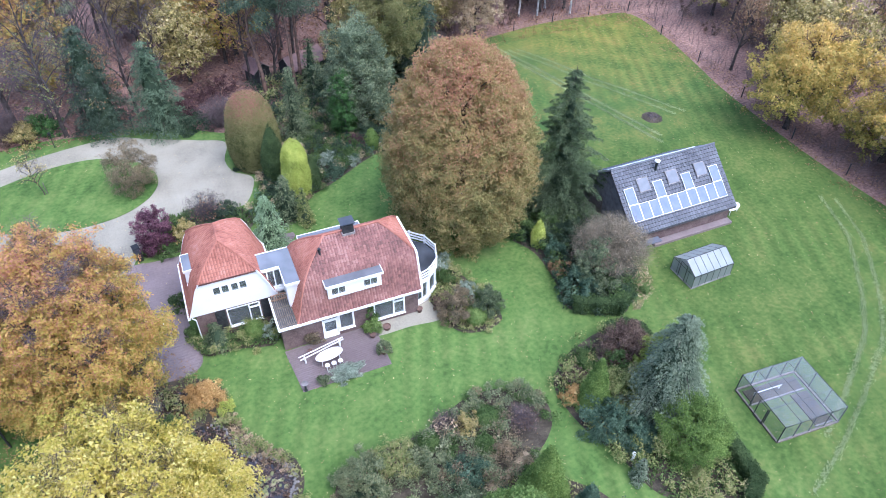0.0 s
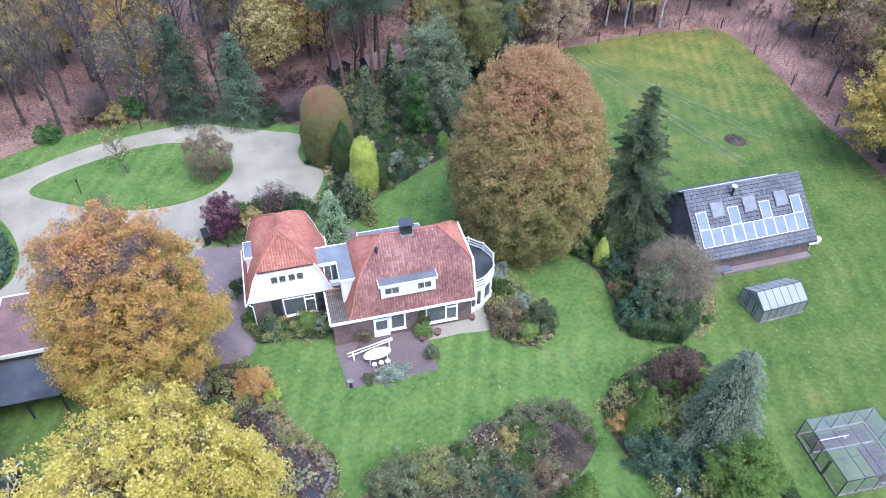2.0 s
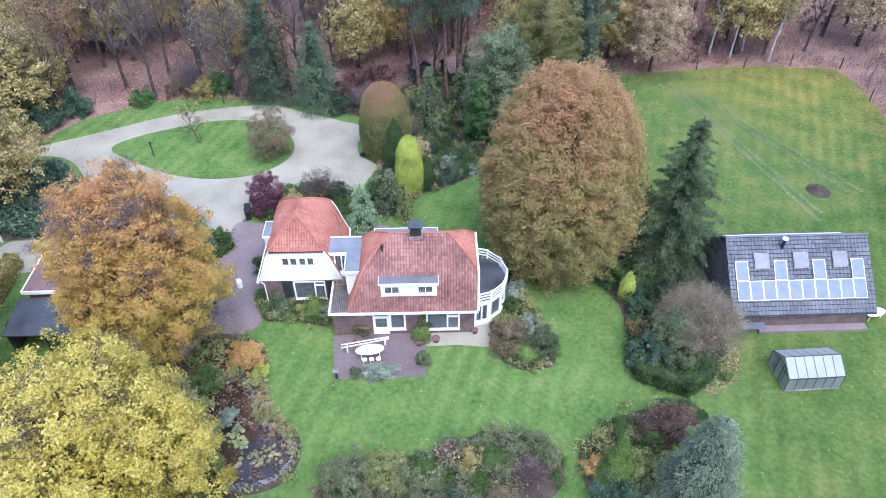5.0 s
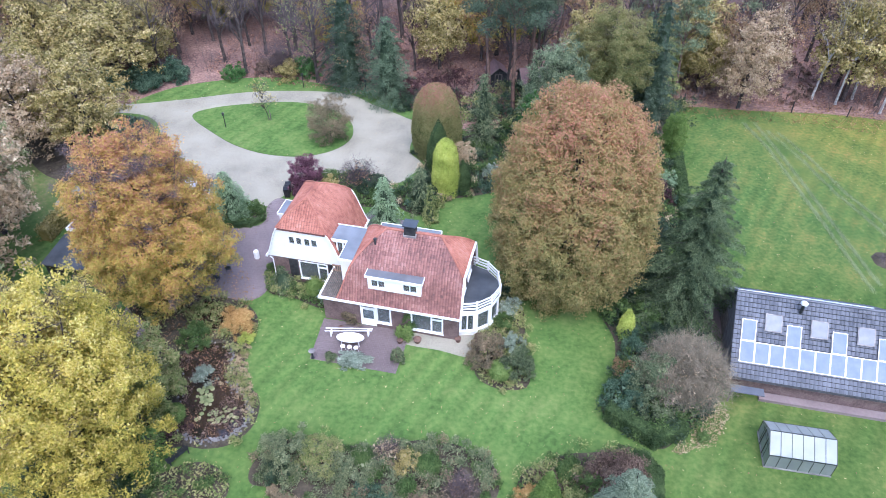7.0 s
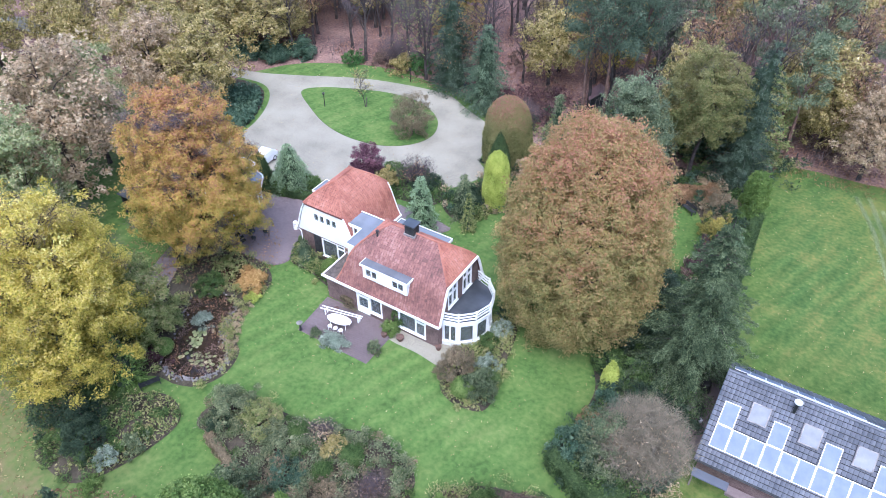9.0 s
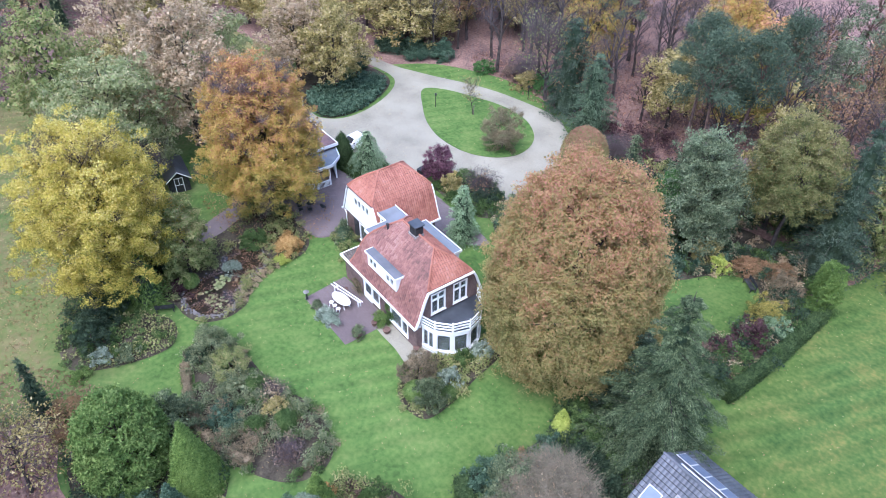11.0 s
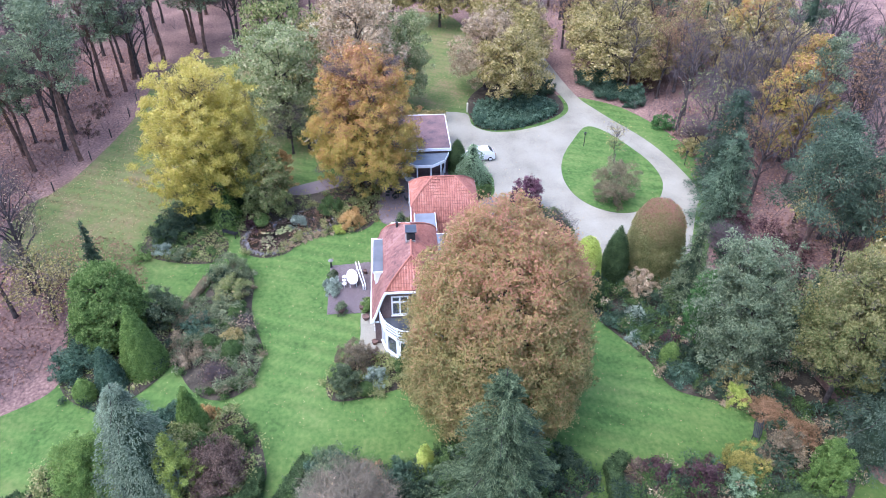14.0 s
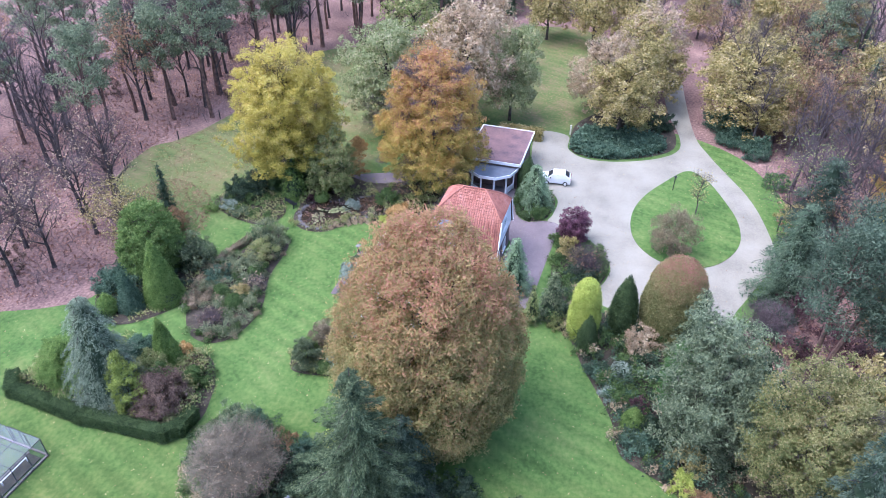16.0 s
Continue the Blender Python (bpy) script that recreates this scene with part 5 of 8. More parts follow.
EGG = lambda t: np.sqrt(np.clip(1 - (np.abs(t - 0.36) / np.where(t > 0.36, 0.64, 0.46)) ** np.where(t > 0.36, 1.75, 2.3), 0, 1))
DOME = lambda t: np.sqrt(np.clip(1 - t**2.4, 0, 1)) * (0.82 + 0.18 * np.sin(np.clip(t, 0, 1) * 3.1))
BALL = lambda t: np.sqrt(np.clip(1 - (2 * t - 1) ** 2, 0, 1))
VASE = lambda t: np.sqrt(np.clip(1 - (np.abs(t - 0.62) / np.where(t > 0.62, 0.40, 0.72)) ** 2, 0, 1))
CONE = lambda t: np.clip(1 - t, 0, 1) ** 0.85
COLUMN = lambda t: np.where(t < 0.62, 0.86 + 0.14 * np.sin(t / 0.62 * 3.1), np.sqrt(np.clip(1 - ((t - 0.62) / 0.38) ** 2, 0, 1)) * 0.88)
BULLET = lambda t: np.where(t < 0.3, 0.85 + 0.5 * t, 1.0 * np.clip(1 - (np.maximum(t - 0.3, 0) / 0.7) ** 1.9, 0, 1))


def core_mesh(buf, h0, h1, radius, shape, k=0.8, sides=12, rows=8, seed=1):
    prof = []
    for i in range(rows + 1):
        t = 0.02 + 0.94 * i / rows
        prof.append((max(0.04, float(shape(np.array([t]))[0]) * radius * k), h0 + (h1 - h0) * t))
    return buf.lathe(prof, sides, None, 0.1, seed)


def broadleaf(name, label, h, radius, trunk_r, material, n, size, clear=0.16, shape=EGG, seed=1, bare=0, core=0.62, holes=0.25, lump=0.16, bark=None, category="tree", m=None, limbs=11, depth=0.22, freq=None, clusters=0, spray=0.0):
    """A tree of trunk, limbs and a crown of many leaf sprays."""
    r_ = np.random.default_rng(seed)
    root = thing(name, m or Matrix(), label, category)
    wood, ends = limb_tree(h, trunk_r, radius * 0.68, max(0.2, clear), r_, limbs)
    part("trunk", wood, bark or M_BARK, root, "grey-brown trunk and limbs")
    k = clusters or max(40, n // 45)
    c, c_out = crown_points(k, r_, h * clear, h * 0.97, radius * 0.96, shape, lump, depth, holes, freq or 3.2 / radius)
    p, out = clustered(c, c_out, n, spray or 0.085 * radius, r_)
    quads = leaf_quads(p, out, size, r_)
    if core:
        # leaves deeper in the crown, larger as one sees them in masses
        k = r_.integers(0, len(c), n // 6)
        axis = c[k] * np.array([0, 0, 1.0]) * 0.6 + np.array([0, 0, 0.4 * h * (clear + 0.4 * (1 - clear))])
        deep = axis + (c[k] - axis) * r_.uniform(0.45, 0.85, (len(k), 1)) + 0.06 * radius * r_.normal(size=(len(k), 3))
        quads = np.concatenate([quads, leaf_quads(deep, c_out[k], size * 1.7, r_, None, 1.2)])
    crown = part("crown", quads_mesh("crown", quads, material), material, root)
    if bare:
        part("twigwork", quads_mesh("twigwork", twig_quads(np.concatenate([ends, p[r_.integers(0, len(p), 60)]]), bare, radius * 0.17, r_), M_TWIG), M_TWIG, crown, "bare grey twigs")["kind"] = "stuff"
    return root


def conifer(name, label, h, radius, material, seed=1, tiers=17, per=9, sprays=16, droop=0.35, size=0.5, base=0.04, taper=0.9, m=None, category="conifer", bark=None, clear=0.0, up=0.25, core=0.45, fan=0.22, tip=0.55):
    """A conifer: whorls of boughs hung with needle sprays; fan: how far the sprays spread from a bough; tip: how much they narrow to its end."""
    r_ = np.random.default_rng(seed)
    root = thing(name, m or Matrix(), label, category)
    wood = Buf().tube([(0, 0, -0.1), (0, 0, h * 0.3), (0, 0, h * 0.7), (0, 0, h * 0.99)], [h * 0.02 + 0.05, h * 0.016 + 0.04, h * 0.008 + 0.02, 0.012], 7)
    pts, alongs, outs = [], [], []
    for i in range(tiers):
        t = (i + 0.15 * r_.normal()) / tiers
        z = h * (base + clear + (1 - base - clear) * max(t, 0))
        reach = radius * max(0.02, 1 - t) ** taper + 0.025 * radius
        n = max(4, int(per * (1 - 0.45 * t)))
        for j in range(n):
            q = 2 * math.pi * (j + 0.5 * (i % 2)) / n + 0.25 * r_.normal()
            way = np.array([math.cos(q), math.sin(q), 0])
            rr = reach * r_.uniform(0.66, 1.16)
            f = np.sort(r_.uniform(0.12, 1.0, max(6, int(3.6 * sprays * (0.12 + 0.88 * reach / radius)))))
            bend = up * f - (droop + up) * f**2
            axis = way * (rr * f)[:, None]
            axis[:, 2] = z + rr * bend
            sidew = np.array([-way[1], way[0], 0])
            off = r_.uniform(-1, 1, len(f)) * (0.10 + fan * rr * (1 - f * tip))
            p = axis + sidew * off[:, None]
            p[:, 2] -= 0.12 * np.abs(off) + 0.05 * r_.random(len(f))
            d = way + sidew * (0.9 * np.sign(off) * np.minimum(1, np.abs(off) * 2))[:, None]
            d[:, 2] = up - 2 * (droop + up) * f
            pts.append(p), alongs.append(unit(d))
            outs.append(np.tile([0, 0, 1.0], (len(f), 1)) + 0.35 * way)
            if i % 2 == 0 and j % 2 == 0:
                wood.tube([(0, 0, z), tuple(axis[len(f) // 2]), tuple(axis[-1])], [0.035, 0.025, 0.01], 3, cap=False)
    pts, alongs, outs = np.concatenate(pts), np.concatenate(alongs), np.concatenate(outs)
    part("trunk", wood, bark or M_BARK, root, "straight tapered trunk")
    quads = leaf_quads(pts, outs, size * 0.36, r_, alongs, 2.5, 0.5)
    crown = part("crown", quads_mesh("crown", quads, material), material, root)
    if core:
        # Solid core in dark evergreen behind the sprays, whatever the needle colour.
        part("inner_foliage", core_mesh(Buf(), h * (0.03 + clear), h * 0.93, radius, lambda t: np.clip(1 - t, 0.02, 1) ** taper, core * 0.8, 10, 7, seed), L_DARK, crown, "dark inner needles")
    return root


def pine(name, label, h, radius, material, seed=1, clear=0.5, clumps=26, n=90, size=0.42, m=None, category="conifer"):
    """A Scots pine: a long bare trunk and cloudy clumps of needles."""
    r_ = np.random.default_rng(seed)
    root = thing(name, m or Matrix(), label, category)
    wood, ends = limb_tree(h, h * 0.011 + 0.07, radius * 0.8, clear, r_, 12, lean=0.35)
    part("trunk", wood, M_PINEBARK, root, "tall reddish-brown trunk")
    c = []
    for i in range(clumps):
        t = (i + 0.5) / clumps
        rr = radius * (1 - 0.75 * t**1.5) * math.sqrt(r_.uniform(0.1, 1))
        q = 2.4 * i
        c.append([rr * math.cos(q), rr * math.sin(q), h * (clear + (1 - clear) * t)])
    c = np.array(c)
    k = np.repeat(np.arange(clumps), n)
    d = unit(r_.normal(size=(len(k), 3)))
    s = radius * 0.34 * r_.uniform(0.7, 1.2, clumps)[k]
    p = c[k] + d * (s * r_.uniform(0.5, 1.05, len(k)))[:, None] * np.array([1, 1, 0.62])
    part("crown", quads_mesh("crown", leaf_quads(p, d + np.array([0, 0, 0.4]), size * 0.6, r_, d + np.array([0, 0, 0.3]), 2.6), material), material, root)
    return root


def bare_tree(name, label, h, radius, seed=1, twigs=900, leaves=0, material=None, m=None, bark=None, trunk_r=None, category="tree", size=0.3, clear=0.28):
    """A nearly leafless tree: trunk, forked limbs, fine twigs and a few last leaves."""
    r_ = np.random.default_rng(seed)
    root = thing(name, m or Matrix(), label, category)
    wood, ends = limb_tree(h, trunk_r or h * 0.012 + 0.06, radius, clear, r_, 13, lean=0.4)
    part("trunk", wood, bark or M_BARK, root, "slim bare trunk and limbs")
    part("twigwork", quads_mesh("twigwork", twig_quads(ends, twigs, radius * 0.5, r_), M_TWIG), M_TWIG, root, "fine bare twigs")["kind"] = "stuff"
    if leaves:
        k = r_.integers(0, len(ends), leaves)
        p = ends[k] + r_.normal(size=(leaves, 3)) * radius * 0.22
        part("leafage", quads_mesh("leafage", leaf_quads(p, unit(r_.normal(size=(leaves, 3))) + np.array([0, 0, 0.5]), size, r_), material), material, root, "last autumn leaves")["kind"] = "stuff"
    return root


def thicket(name, label, outline, centres, n, material, low, high, spread, size, seed=1, clump=0.3, smooth=True, z=0.06, avoid=None):
    """Mixed waist-high planting that nobody could count, in rounded sprays over a bed."""
    r_ = np.random.default_rng(seed)
    o = spline(outline) if smooth else np.array(outline)
    xy = scatter(o, centres, r_)
    xy = xy + 0.3 * r_.normal(size=xy.shape)
    field = waves(np.concatenate([xy, 0 * xy[:, :1]], 1), 0.6, r_)
    xy, field = xy[field > -1.0 + clump], field[field > -1.0 + clump]
    if avoid is not None:
        field = field[~inside(xy, spline(avoid))]
        xy = xy[~inside(xy, spline(avoid))]
    c = np.concatenate([xy, (z + low + (high - low) * r_.random((len(xy), 1)) ** 1.5 * np.clip(0.6 + 0.5 * field, 0.2, 1)[:, None])], 1)
    p, out = clustered(c, np.tile([0, 0, 1.0], (len(c), 1)), int(1.5 * n), spread, r_)
    p[:, 2] = np.maximum(p[:, 2], z + 0.02)
    return tagged(part(name, quads_mesh(name, leaf_quads(p, out, 0.8 * size, r_), material), material), label, "plants", kind="stuff")


def bush(name, label, x, y, h, radius, material, n=900, size=0.22, shape=DOME, seed=1, lump=0.26, core=0.68, holes=0.15, stretch=1.0, turn=0.0, category="shrub", group="", depth=0.14, z=0.05):
    """A leafy shrub."""
    r_ = np.random.default_rng(seed + int(x * 7) + int(y * 13))
    root = thing(name, pose(x, y, z, 0, 0, turn) @ Matrix.Diagonal((stretch, 1, 1, 1)), label, category, group)
    c, c_out = crown_points(max(14, n // 26), r_, 0.0, h * 0.95, radius * 0.93, shape, lump, depth, holes, 2.6 / radius)
    p, out = clustered(c, c_out, int(n * 2.3), max(0.16, 0.15 * radius), r_)
    quads = leaf_quads(p, out, size * 0.53, r_)
    if core:
        k = r_.integers(0, len(c), n // 6)
        axis = c[k] * np.array([0, 0, 0.7])
        quads = np.concatenate([quads, leaf_quads(axis + (c[k] - axis) * r_.uniform(0.4, 0.9, (len(k), 1)), c_out[k], size * 1.5, r_, None, 1.2)])
    quads[:, :, 2] = np.maximum(quads[:, :, 2], 0.01)
    part("foliage", quads_mesh("foliage", quads, material), material, root)
    part("stem", Buf().tube([(0, 0, -0.05), (0, 0, h * 0.4)], [0.06, 0.04], 5), M_BARK, root)
    return root


def clipped(name, label, x, y, h, radius, material, shape=CONE, n=2200, size=0.13, seed=1, turn=0.0, lean=0.0, category="topiary", z=0.05):
    """A tightly clipped evergreen."""
    r_ = np.random.default_rng(seed + int(x * 7) + int(y * 13))
    root = thing(name, pose(x, y, z, lean, 0, turn), label, category)
    p, out = crown_points(int(n * 1.9), r_, 0.0, h, radius, shape, 0.03, 0.03, -0.9, 2.5 / radius)
    crown = part("foliage", quads_mesh("foliage", leaf_quads(p, out, size * 0.75, r_, None, 1.5, 0.8), material), material, root)
    part("inner_foliage", core_mesh(Buf(), 0.0, h * 0.97, radius, shape, 0.93, 20, 14, seed), material, crown)
    return root


def twiggy(name, label, x, y, h, radius, n=500, material=None, seed=1, leaves=0, leaf_material=None, category="shrub"):
    """A bare-stemmed shrub of many fine upright stems."""
    r_ = np.random.default_rng(seed + int(x * 7) + int(y * 13))
    root = thing(name, pose(x, y, 0.05), label, category)
    q, rr = r_.uniform(0, 6.3, n), np.sqrt(r_.uniform(0, 1, n))
    tip = np.stack([radius * rr * np.cos(q), radius * rr * np.sin(q), h * (1 - 0.45 * rr**2) * r_.uniform(0.75, 1.05, n)], -1)
    foot = tip * np.array([0.15, 0.15, 0]) + 0.12 * r_.normal(size=(n, 3)) * np.array([1, 1, 0])
    mid = 0.5 * (foot + tip) + np.array([0, 0, 0.12 * h]) - 0.1 * tip * np.array([1, 1, 0])
    side = unit(np.cross(tip - foot, r_.normal(size=(n, 3)))) * 0.011
    quads = np.concatenate([np.stack([foot - side, foot + side, mid], 1), np.stack([mid - side, mid + side, tip], 1)])
    ex = twig_quads(np.concatenate([tip, mid]), 3 * n, radius * 0.35, r_)
    part("stemwork", quads_mesh("stemwork", np.concatenate([quads, ex]), material or M_TWIG), material or M_TWIG, root, "dense fine bare stems")["kind"] = "stuff"
    if leaves:
        k = r_.integers(0, n, leaves)
        f = r_.uniform(0.4, 1.0, (leaves, 1))
        p = foot[k] + (tip[k] - foot[k]) * f + 0.12 * r_.normal(size=(leaves, 3))
        part("leafage", quads_mesh("leafage", leaf_quads(p, unit(p + np.array([0, 0, 0.5])), 0.17, r_), leaf_material), leaf_material, root)["kind"] = "stuff"
    return root


def hedge(name, label, pts, h, w, material, seed=1, per=170, size=0.13):
    """A clipped hedge along a line."""
    r_ = np.random.default_rng(seed)
    root = thing(name, pose(pts[0][0], pts[0][1], 0.04), label, "hedge")
    o = np.array(pts[0])
    core, quads = Buf(), []
    for a, b in zip(pts, pts[1:]):
        a, b = np.array(a) - o, np.array(b) - o
        d = b - a
        L = np.linalg.norm(d)
        ang = math.degrees(math.atan2(d[1], d[0]))
        m = pose(a[0], a[1], 0, 0, 0, ang)
        core.box(-w * 0.42, L + w * 0.42, -w * 0.44, w * 0.44, 0, h * 0.95, m)
        n = int(per * (L + w) * (2 * h + w))
        u = r_.uniform(-w / 2, L + w / 2, n)
        s = r_.uniform(-h, h + w, n)
        y = np.where(s < 0, -w / 2, np.where(s < w, s - w / 2, w / 2))
        z = np.where(s < 0, h + s, np.where(s < w, h, h + w - s))
        nrm = np.stack([0 * u, np.where(s < 0, -1.0, np.where(s < w, 0.0, 1.0)), np.where((s >= 0) & (s < w), 1.0, 0.1)], -1)
        p = np.stack([u, y, np.maximum(z, 0.02)], -1) + 0.03 * r_.normal(size=(n, 3))
        rot = np.array(m.to_3x3())
        quads.append(leaf_quads(p @ rot.T + np.array([a[0], a[1], 0]), nrm @ rot.T, size, r_, None, 1.3, 0.6))
    crown = part("foliage", quads_mesh("foliage", np.concatenate(quads), material), material, root)
    part("inner_foliage", core, material, crown)
    return root


def plants(name, label, outline, n, material, height, size, seed=1, clump=0.5, z=0.06, smooth=True, avoid=None):
    """Low planting that nobody could count, over a bed."""
    r_ = np.random.default_rng(seed)
    o = spline(outline) if smooth else np.array(outline)
    xy = scatter(o, n, r_)
    keep = waves(np.concatenate([xy, 0 * xy[:, :1]], 1), 0.9, r_) > -1.0 + clump
    if avoid is not None:
        keep &= ~inside(xy, spline(avoid))
    xy = xy[keep]
    p = np.concatenate([xy, (z + height * r_.random((len(xy), 1)) ** 1.3)], 1)
    q = leaf_quads(p, np.tile([0, 0, 1.0], (len(p), 1)), size, r_, None, 1.7, 0.9)
    return tagged(part(name, quads_mesh(name, q, material), material), label, "plants", kind="stuff")


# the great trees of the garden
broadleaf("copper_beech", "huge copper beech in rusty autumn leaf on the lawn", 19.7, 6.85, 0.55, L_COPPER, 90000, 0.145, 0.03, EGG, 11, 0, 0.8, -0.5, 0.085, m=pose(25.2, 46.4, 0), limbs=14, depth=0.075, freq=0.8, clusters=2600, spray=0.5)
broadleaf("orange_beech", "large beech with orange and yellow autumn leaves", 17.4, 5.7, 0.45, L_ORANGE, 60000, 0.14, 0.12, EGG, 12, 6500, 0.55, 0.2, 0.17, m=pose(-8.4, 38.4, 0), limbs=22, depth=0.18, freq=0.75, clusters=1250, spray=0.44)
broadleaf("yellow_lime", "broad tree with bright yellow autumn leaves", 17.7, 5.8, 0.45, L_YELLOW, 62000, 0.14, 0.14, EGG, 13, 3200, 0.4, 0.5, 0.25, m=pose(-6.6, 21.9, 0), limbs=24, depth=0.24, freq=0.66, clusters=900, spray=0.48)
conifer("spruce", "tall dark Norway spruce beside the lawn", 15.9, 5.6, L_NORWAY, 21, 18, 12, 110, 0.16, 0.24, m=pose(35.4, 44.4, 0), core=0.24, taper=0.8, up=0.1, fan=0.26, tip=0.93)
conifer("spruce", "dark blue-green bushy conifer at the foot of a spruce", 8.4, 2.9, L_BLUESPRUCE, 22, 15, 10, 34, 0.25, 0.3, m=pose(32.2, 46.4, 0), core=0.5, taper=0.6)
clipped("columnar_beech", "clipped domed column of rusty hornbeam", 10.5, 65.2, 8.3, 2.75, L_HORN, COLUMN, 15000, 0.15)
clipped("golden_cypress", "lime-yellow clipped cypress column", 12.7, 57.6, 6.6, 1.4, L_LIME, COLUMN, 5200, 0.13)
clipped("dark_cypress", "dark green pointed cypress", 11.4, 61.0, 6.8, 1.25, L_CLIPPED, BULLET, 3200, 0.13)
clipped("small_cypress", "small dark blue-green pointed cypress", 14.4, 58.1, 4.0, 0.85, L_CLIPPED, BULLET, 1800, 0.12)
conifer("pale_conifer", "feathery pale green conifer beside the house", 6.6, 2.3, L_PALECON, 23, 15, 10, 24, 0.45, 0.28, m=pose(7.9, 50.6, 0.05), core=0.55, taper=0.65)
bush("purple_smoke_bush", "dark purple-leaved shrub beside the drive", -1.7, 55.6, 4.1, 1.75, L_SMOKE, 4200, 0.17, VASE, 3, 0.22, 0.6, 0.1)
bush("island_shrub", "round thinly leaved brown shrub on the grass island", -2.0, 65.8, 4.9, 2.6, L_OLIVEBROWN, 4200, 0.15, VASE, 4, 0.2, 0.25, 0.1, z=0.1)
twiggy("bare_shrub", "bare grey-pink shrub among evergreens", 3.4, 57.4, 3.0, 2.2, 300, M_TWIG, 5, 120, L_RUST)
bush("low_evergreen", "dark green low shrub beside the drive", 4.6, 57.0, 1.6, 1.9, L_DARK, 1100, 0.2)
bush("variegated_shrub", "cream and green leaved shrub", 1.0, 55.4, 2.4, 1.4, L_OAKYEL, 1000, 0.2)
bush("low_evergreen", "green shrub by the purple bush", -1.4, 54.2, 1.2, 1.1, L_GREEN, 600, 0.18)

# beside the yard
conifer("weeping_cedar", "drooping blue-green cedar beside the drive", 5.4, 3.0, L_PALECON, 31, 12, 11, 36, 0.65, 0.28, m=pose(-8.1, 50.6, 0.05), up=0.35, core=0.5, taper=0.6)
clipped("dark_cypress", "dark green rounded cypress by the gazebo", -11.2, 49.3, 4.4, 1.1, L_CLIPPED, BULLET, 1800, 0.14)
bush("low_evergreen", "bright green spreading shrub by paving", -6.0, 51.2, 1.1, 1.3, L_GREEN, 700, 0.18)
bush("low_evergreen", "mid-green spreading shrub by paving", -8.0, 49.4, 0.9, 1.1, L_GREEN, 600, 0.18)
hedge("low_hedge", "low clipped green hedge round the bed", [(-10.4, 48.5), (-8.2, 48.6), (-5.6, 49.2), (-4.7, 50.4)], 0.5, 0.4, L_CLIPPED, 3)

# along the house
conifer("weeping_conifer", "drooping grey-green conifer against the house wall", 2.9, 1.7, L_SPRUCE, 33, 8, 8, 14, 0.7, 0.3, m=pose(0.6, 41.4, 0.05), core=0.7)
clipped("box_ball", "light green clipped ball by the wall", 3.6, 41.0, 1.5, 0.75, L_BRIGHT, BALL, 900, 0.12)
bush("low_evergreen", "silvery green shrub by the house", 4.8, 40.6, 1.3, 0.9, L_SILVER, 600, 0.15)
bush("climber", "dark twining climber on the brick wall", 7.6, 38.0, 1.3, 0.35, L_OLIVEBROWN, 420, 0.1, DOME, 3, stretch=2.2, turn=-4)
bush("low_evergreen", "round green shrub in the yard's edge", -1.4, 46.8, 1.5, 1.0, L_CLIPPED, 700, 0.15)
bush("low_evergreen", "green shrub by the house corner", -1.2, 43.2, 1.0, 0.6, L_GREEN, 400, 0.14)
bush("house_shrub", "round light green shrub on the terrace", 12.4, 37.3, 1.6, 0.8, L_BRIGHT, 800, 0.15)
bush("house_shrub", "dark green climber by the window", 12.7, 38.0, 2.4, 0.6, L_GREEN, 700, 0.15)
bush("potted_shrub", "leafy shrub in a dark pot", 12.4, 34.7, 1.5, 0.6, L_SPRUCE, 500, 0.13)
bush("lavender_row", "silvery lavender cushions edging the terrace", 8.9, 33.9, 0.7, 0.75, L_SILVER, 1300, 0.13, DOME, 3, stretch=1.9, turn=-4)
bush("lavender_row", "silvery lavender cushion by the terrace", 7.0, 34.0, 0.6, 0.5, L_SPRUCE, 400, 0.13)
# bed at the bay
bush("brown_shrub", "tall rust-green shrub near the bay", 19.5, 35.7, 3.4, 1.45, L_OLIVEBROWN, 1900, 0.16, DOME, 3, 0.25, 0.6, 0.25)
bush("grey_conifer", "dense grey-green conifer by the lawn", 22.0, 34.9, 3.4, 1.25, L_SPRUCE, 2200, 0.16, BULLET)
clipped("box_ball", "yellow-green clipped ball by the lawn", 20.7, 34.4, 1.5, 0.9, L_BRIGHT, BALL, 1200, 0.12)
clipped("box_ball", "small green clipped ball", 22.4, 36.4, 1.0, 0.6, L_GREEN, BALL, 700, 0.12)
bush("low_evergreen", "light green shrub beside the lawn", 21.3, 37.4, 1.4, 1.1, L_SILVER, 900, 0.16)
bush("low_evergreen", "grey-green shrub by the bay", 20.9, 41.4, 1.7, 1.0, L_SILVER, 900, 0.16)
bush("low_evergreen", "green shrub below the bay windows", 20.4, 39.6, 1.2, 0.9, L_GREEN, 700, 0.16)
bush("low_evergreen", "dark green shrub by the bay", 20.3, 43.6, 1.5, 0.9, L_DARK, 700, 0.16)
bush("brown_shrub", "pinkish brown low shrub by the gravel", 18.8, 37.0, 1.1, 0.9, L_BROWN, 600, 0.14)

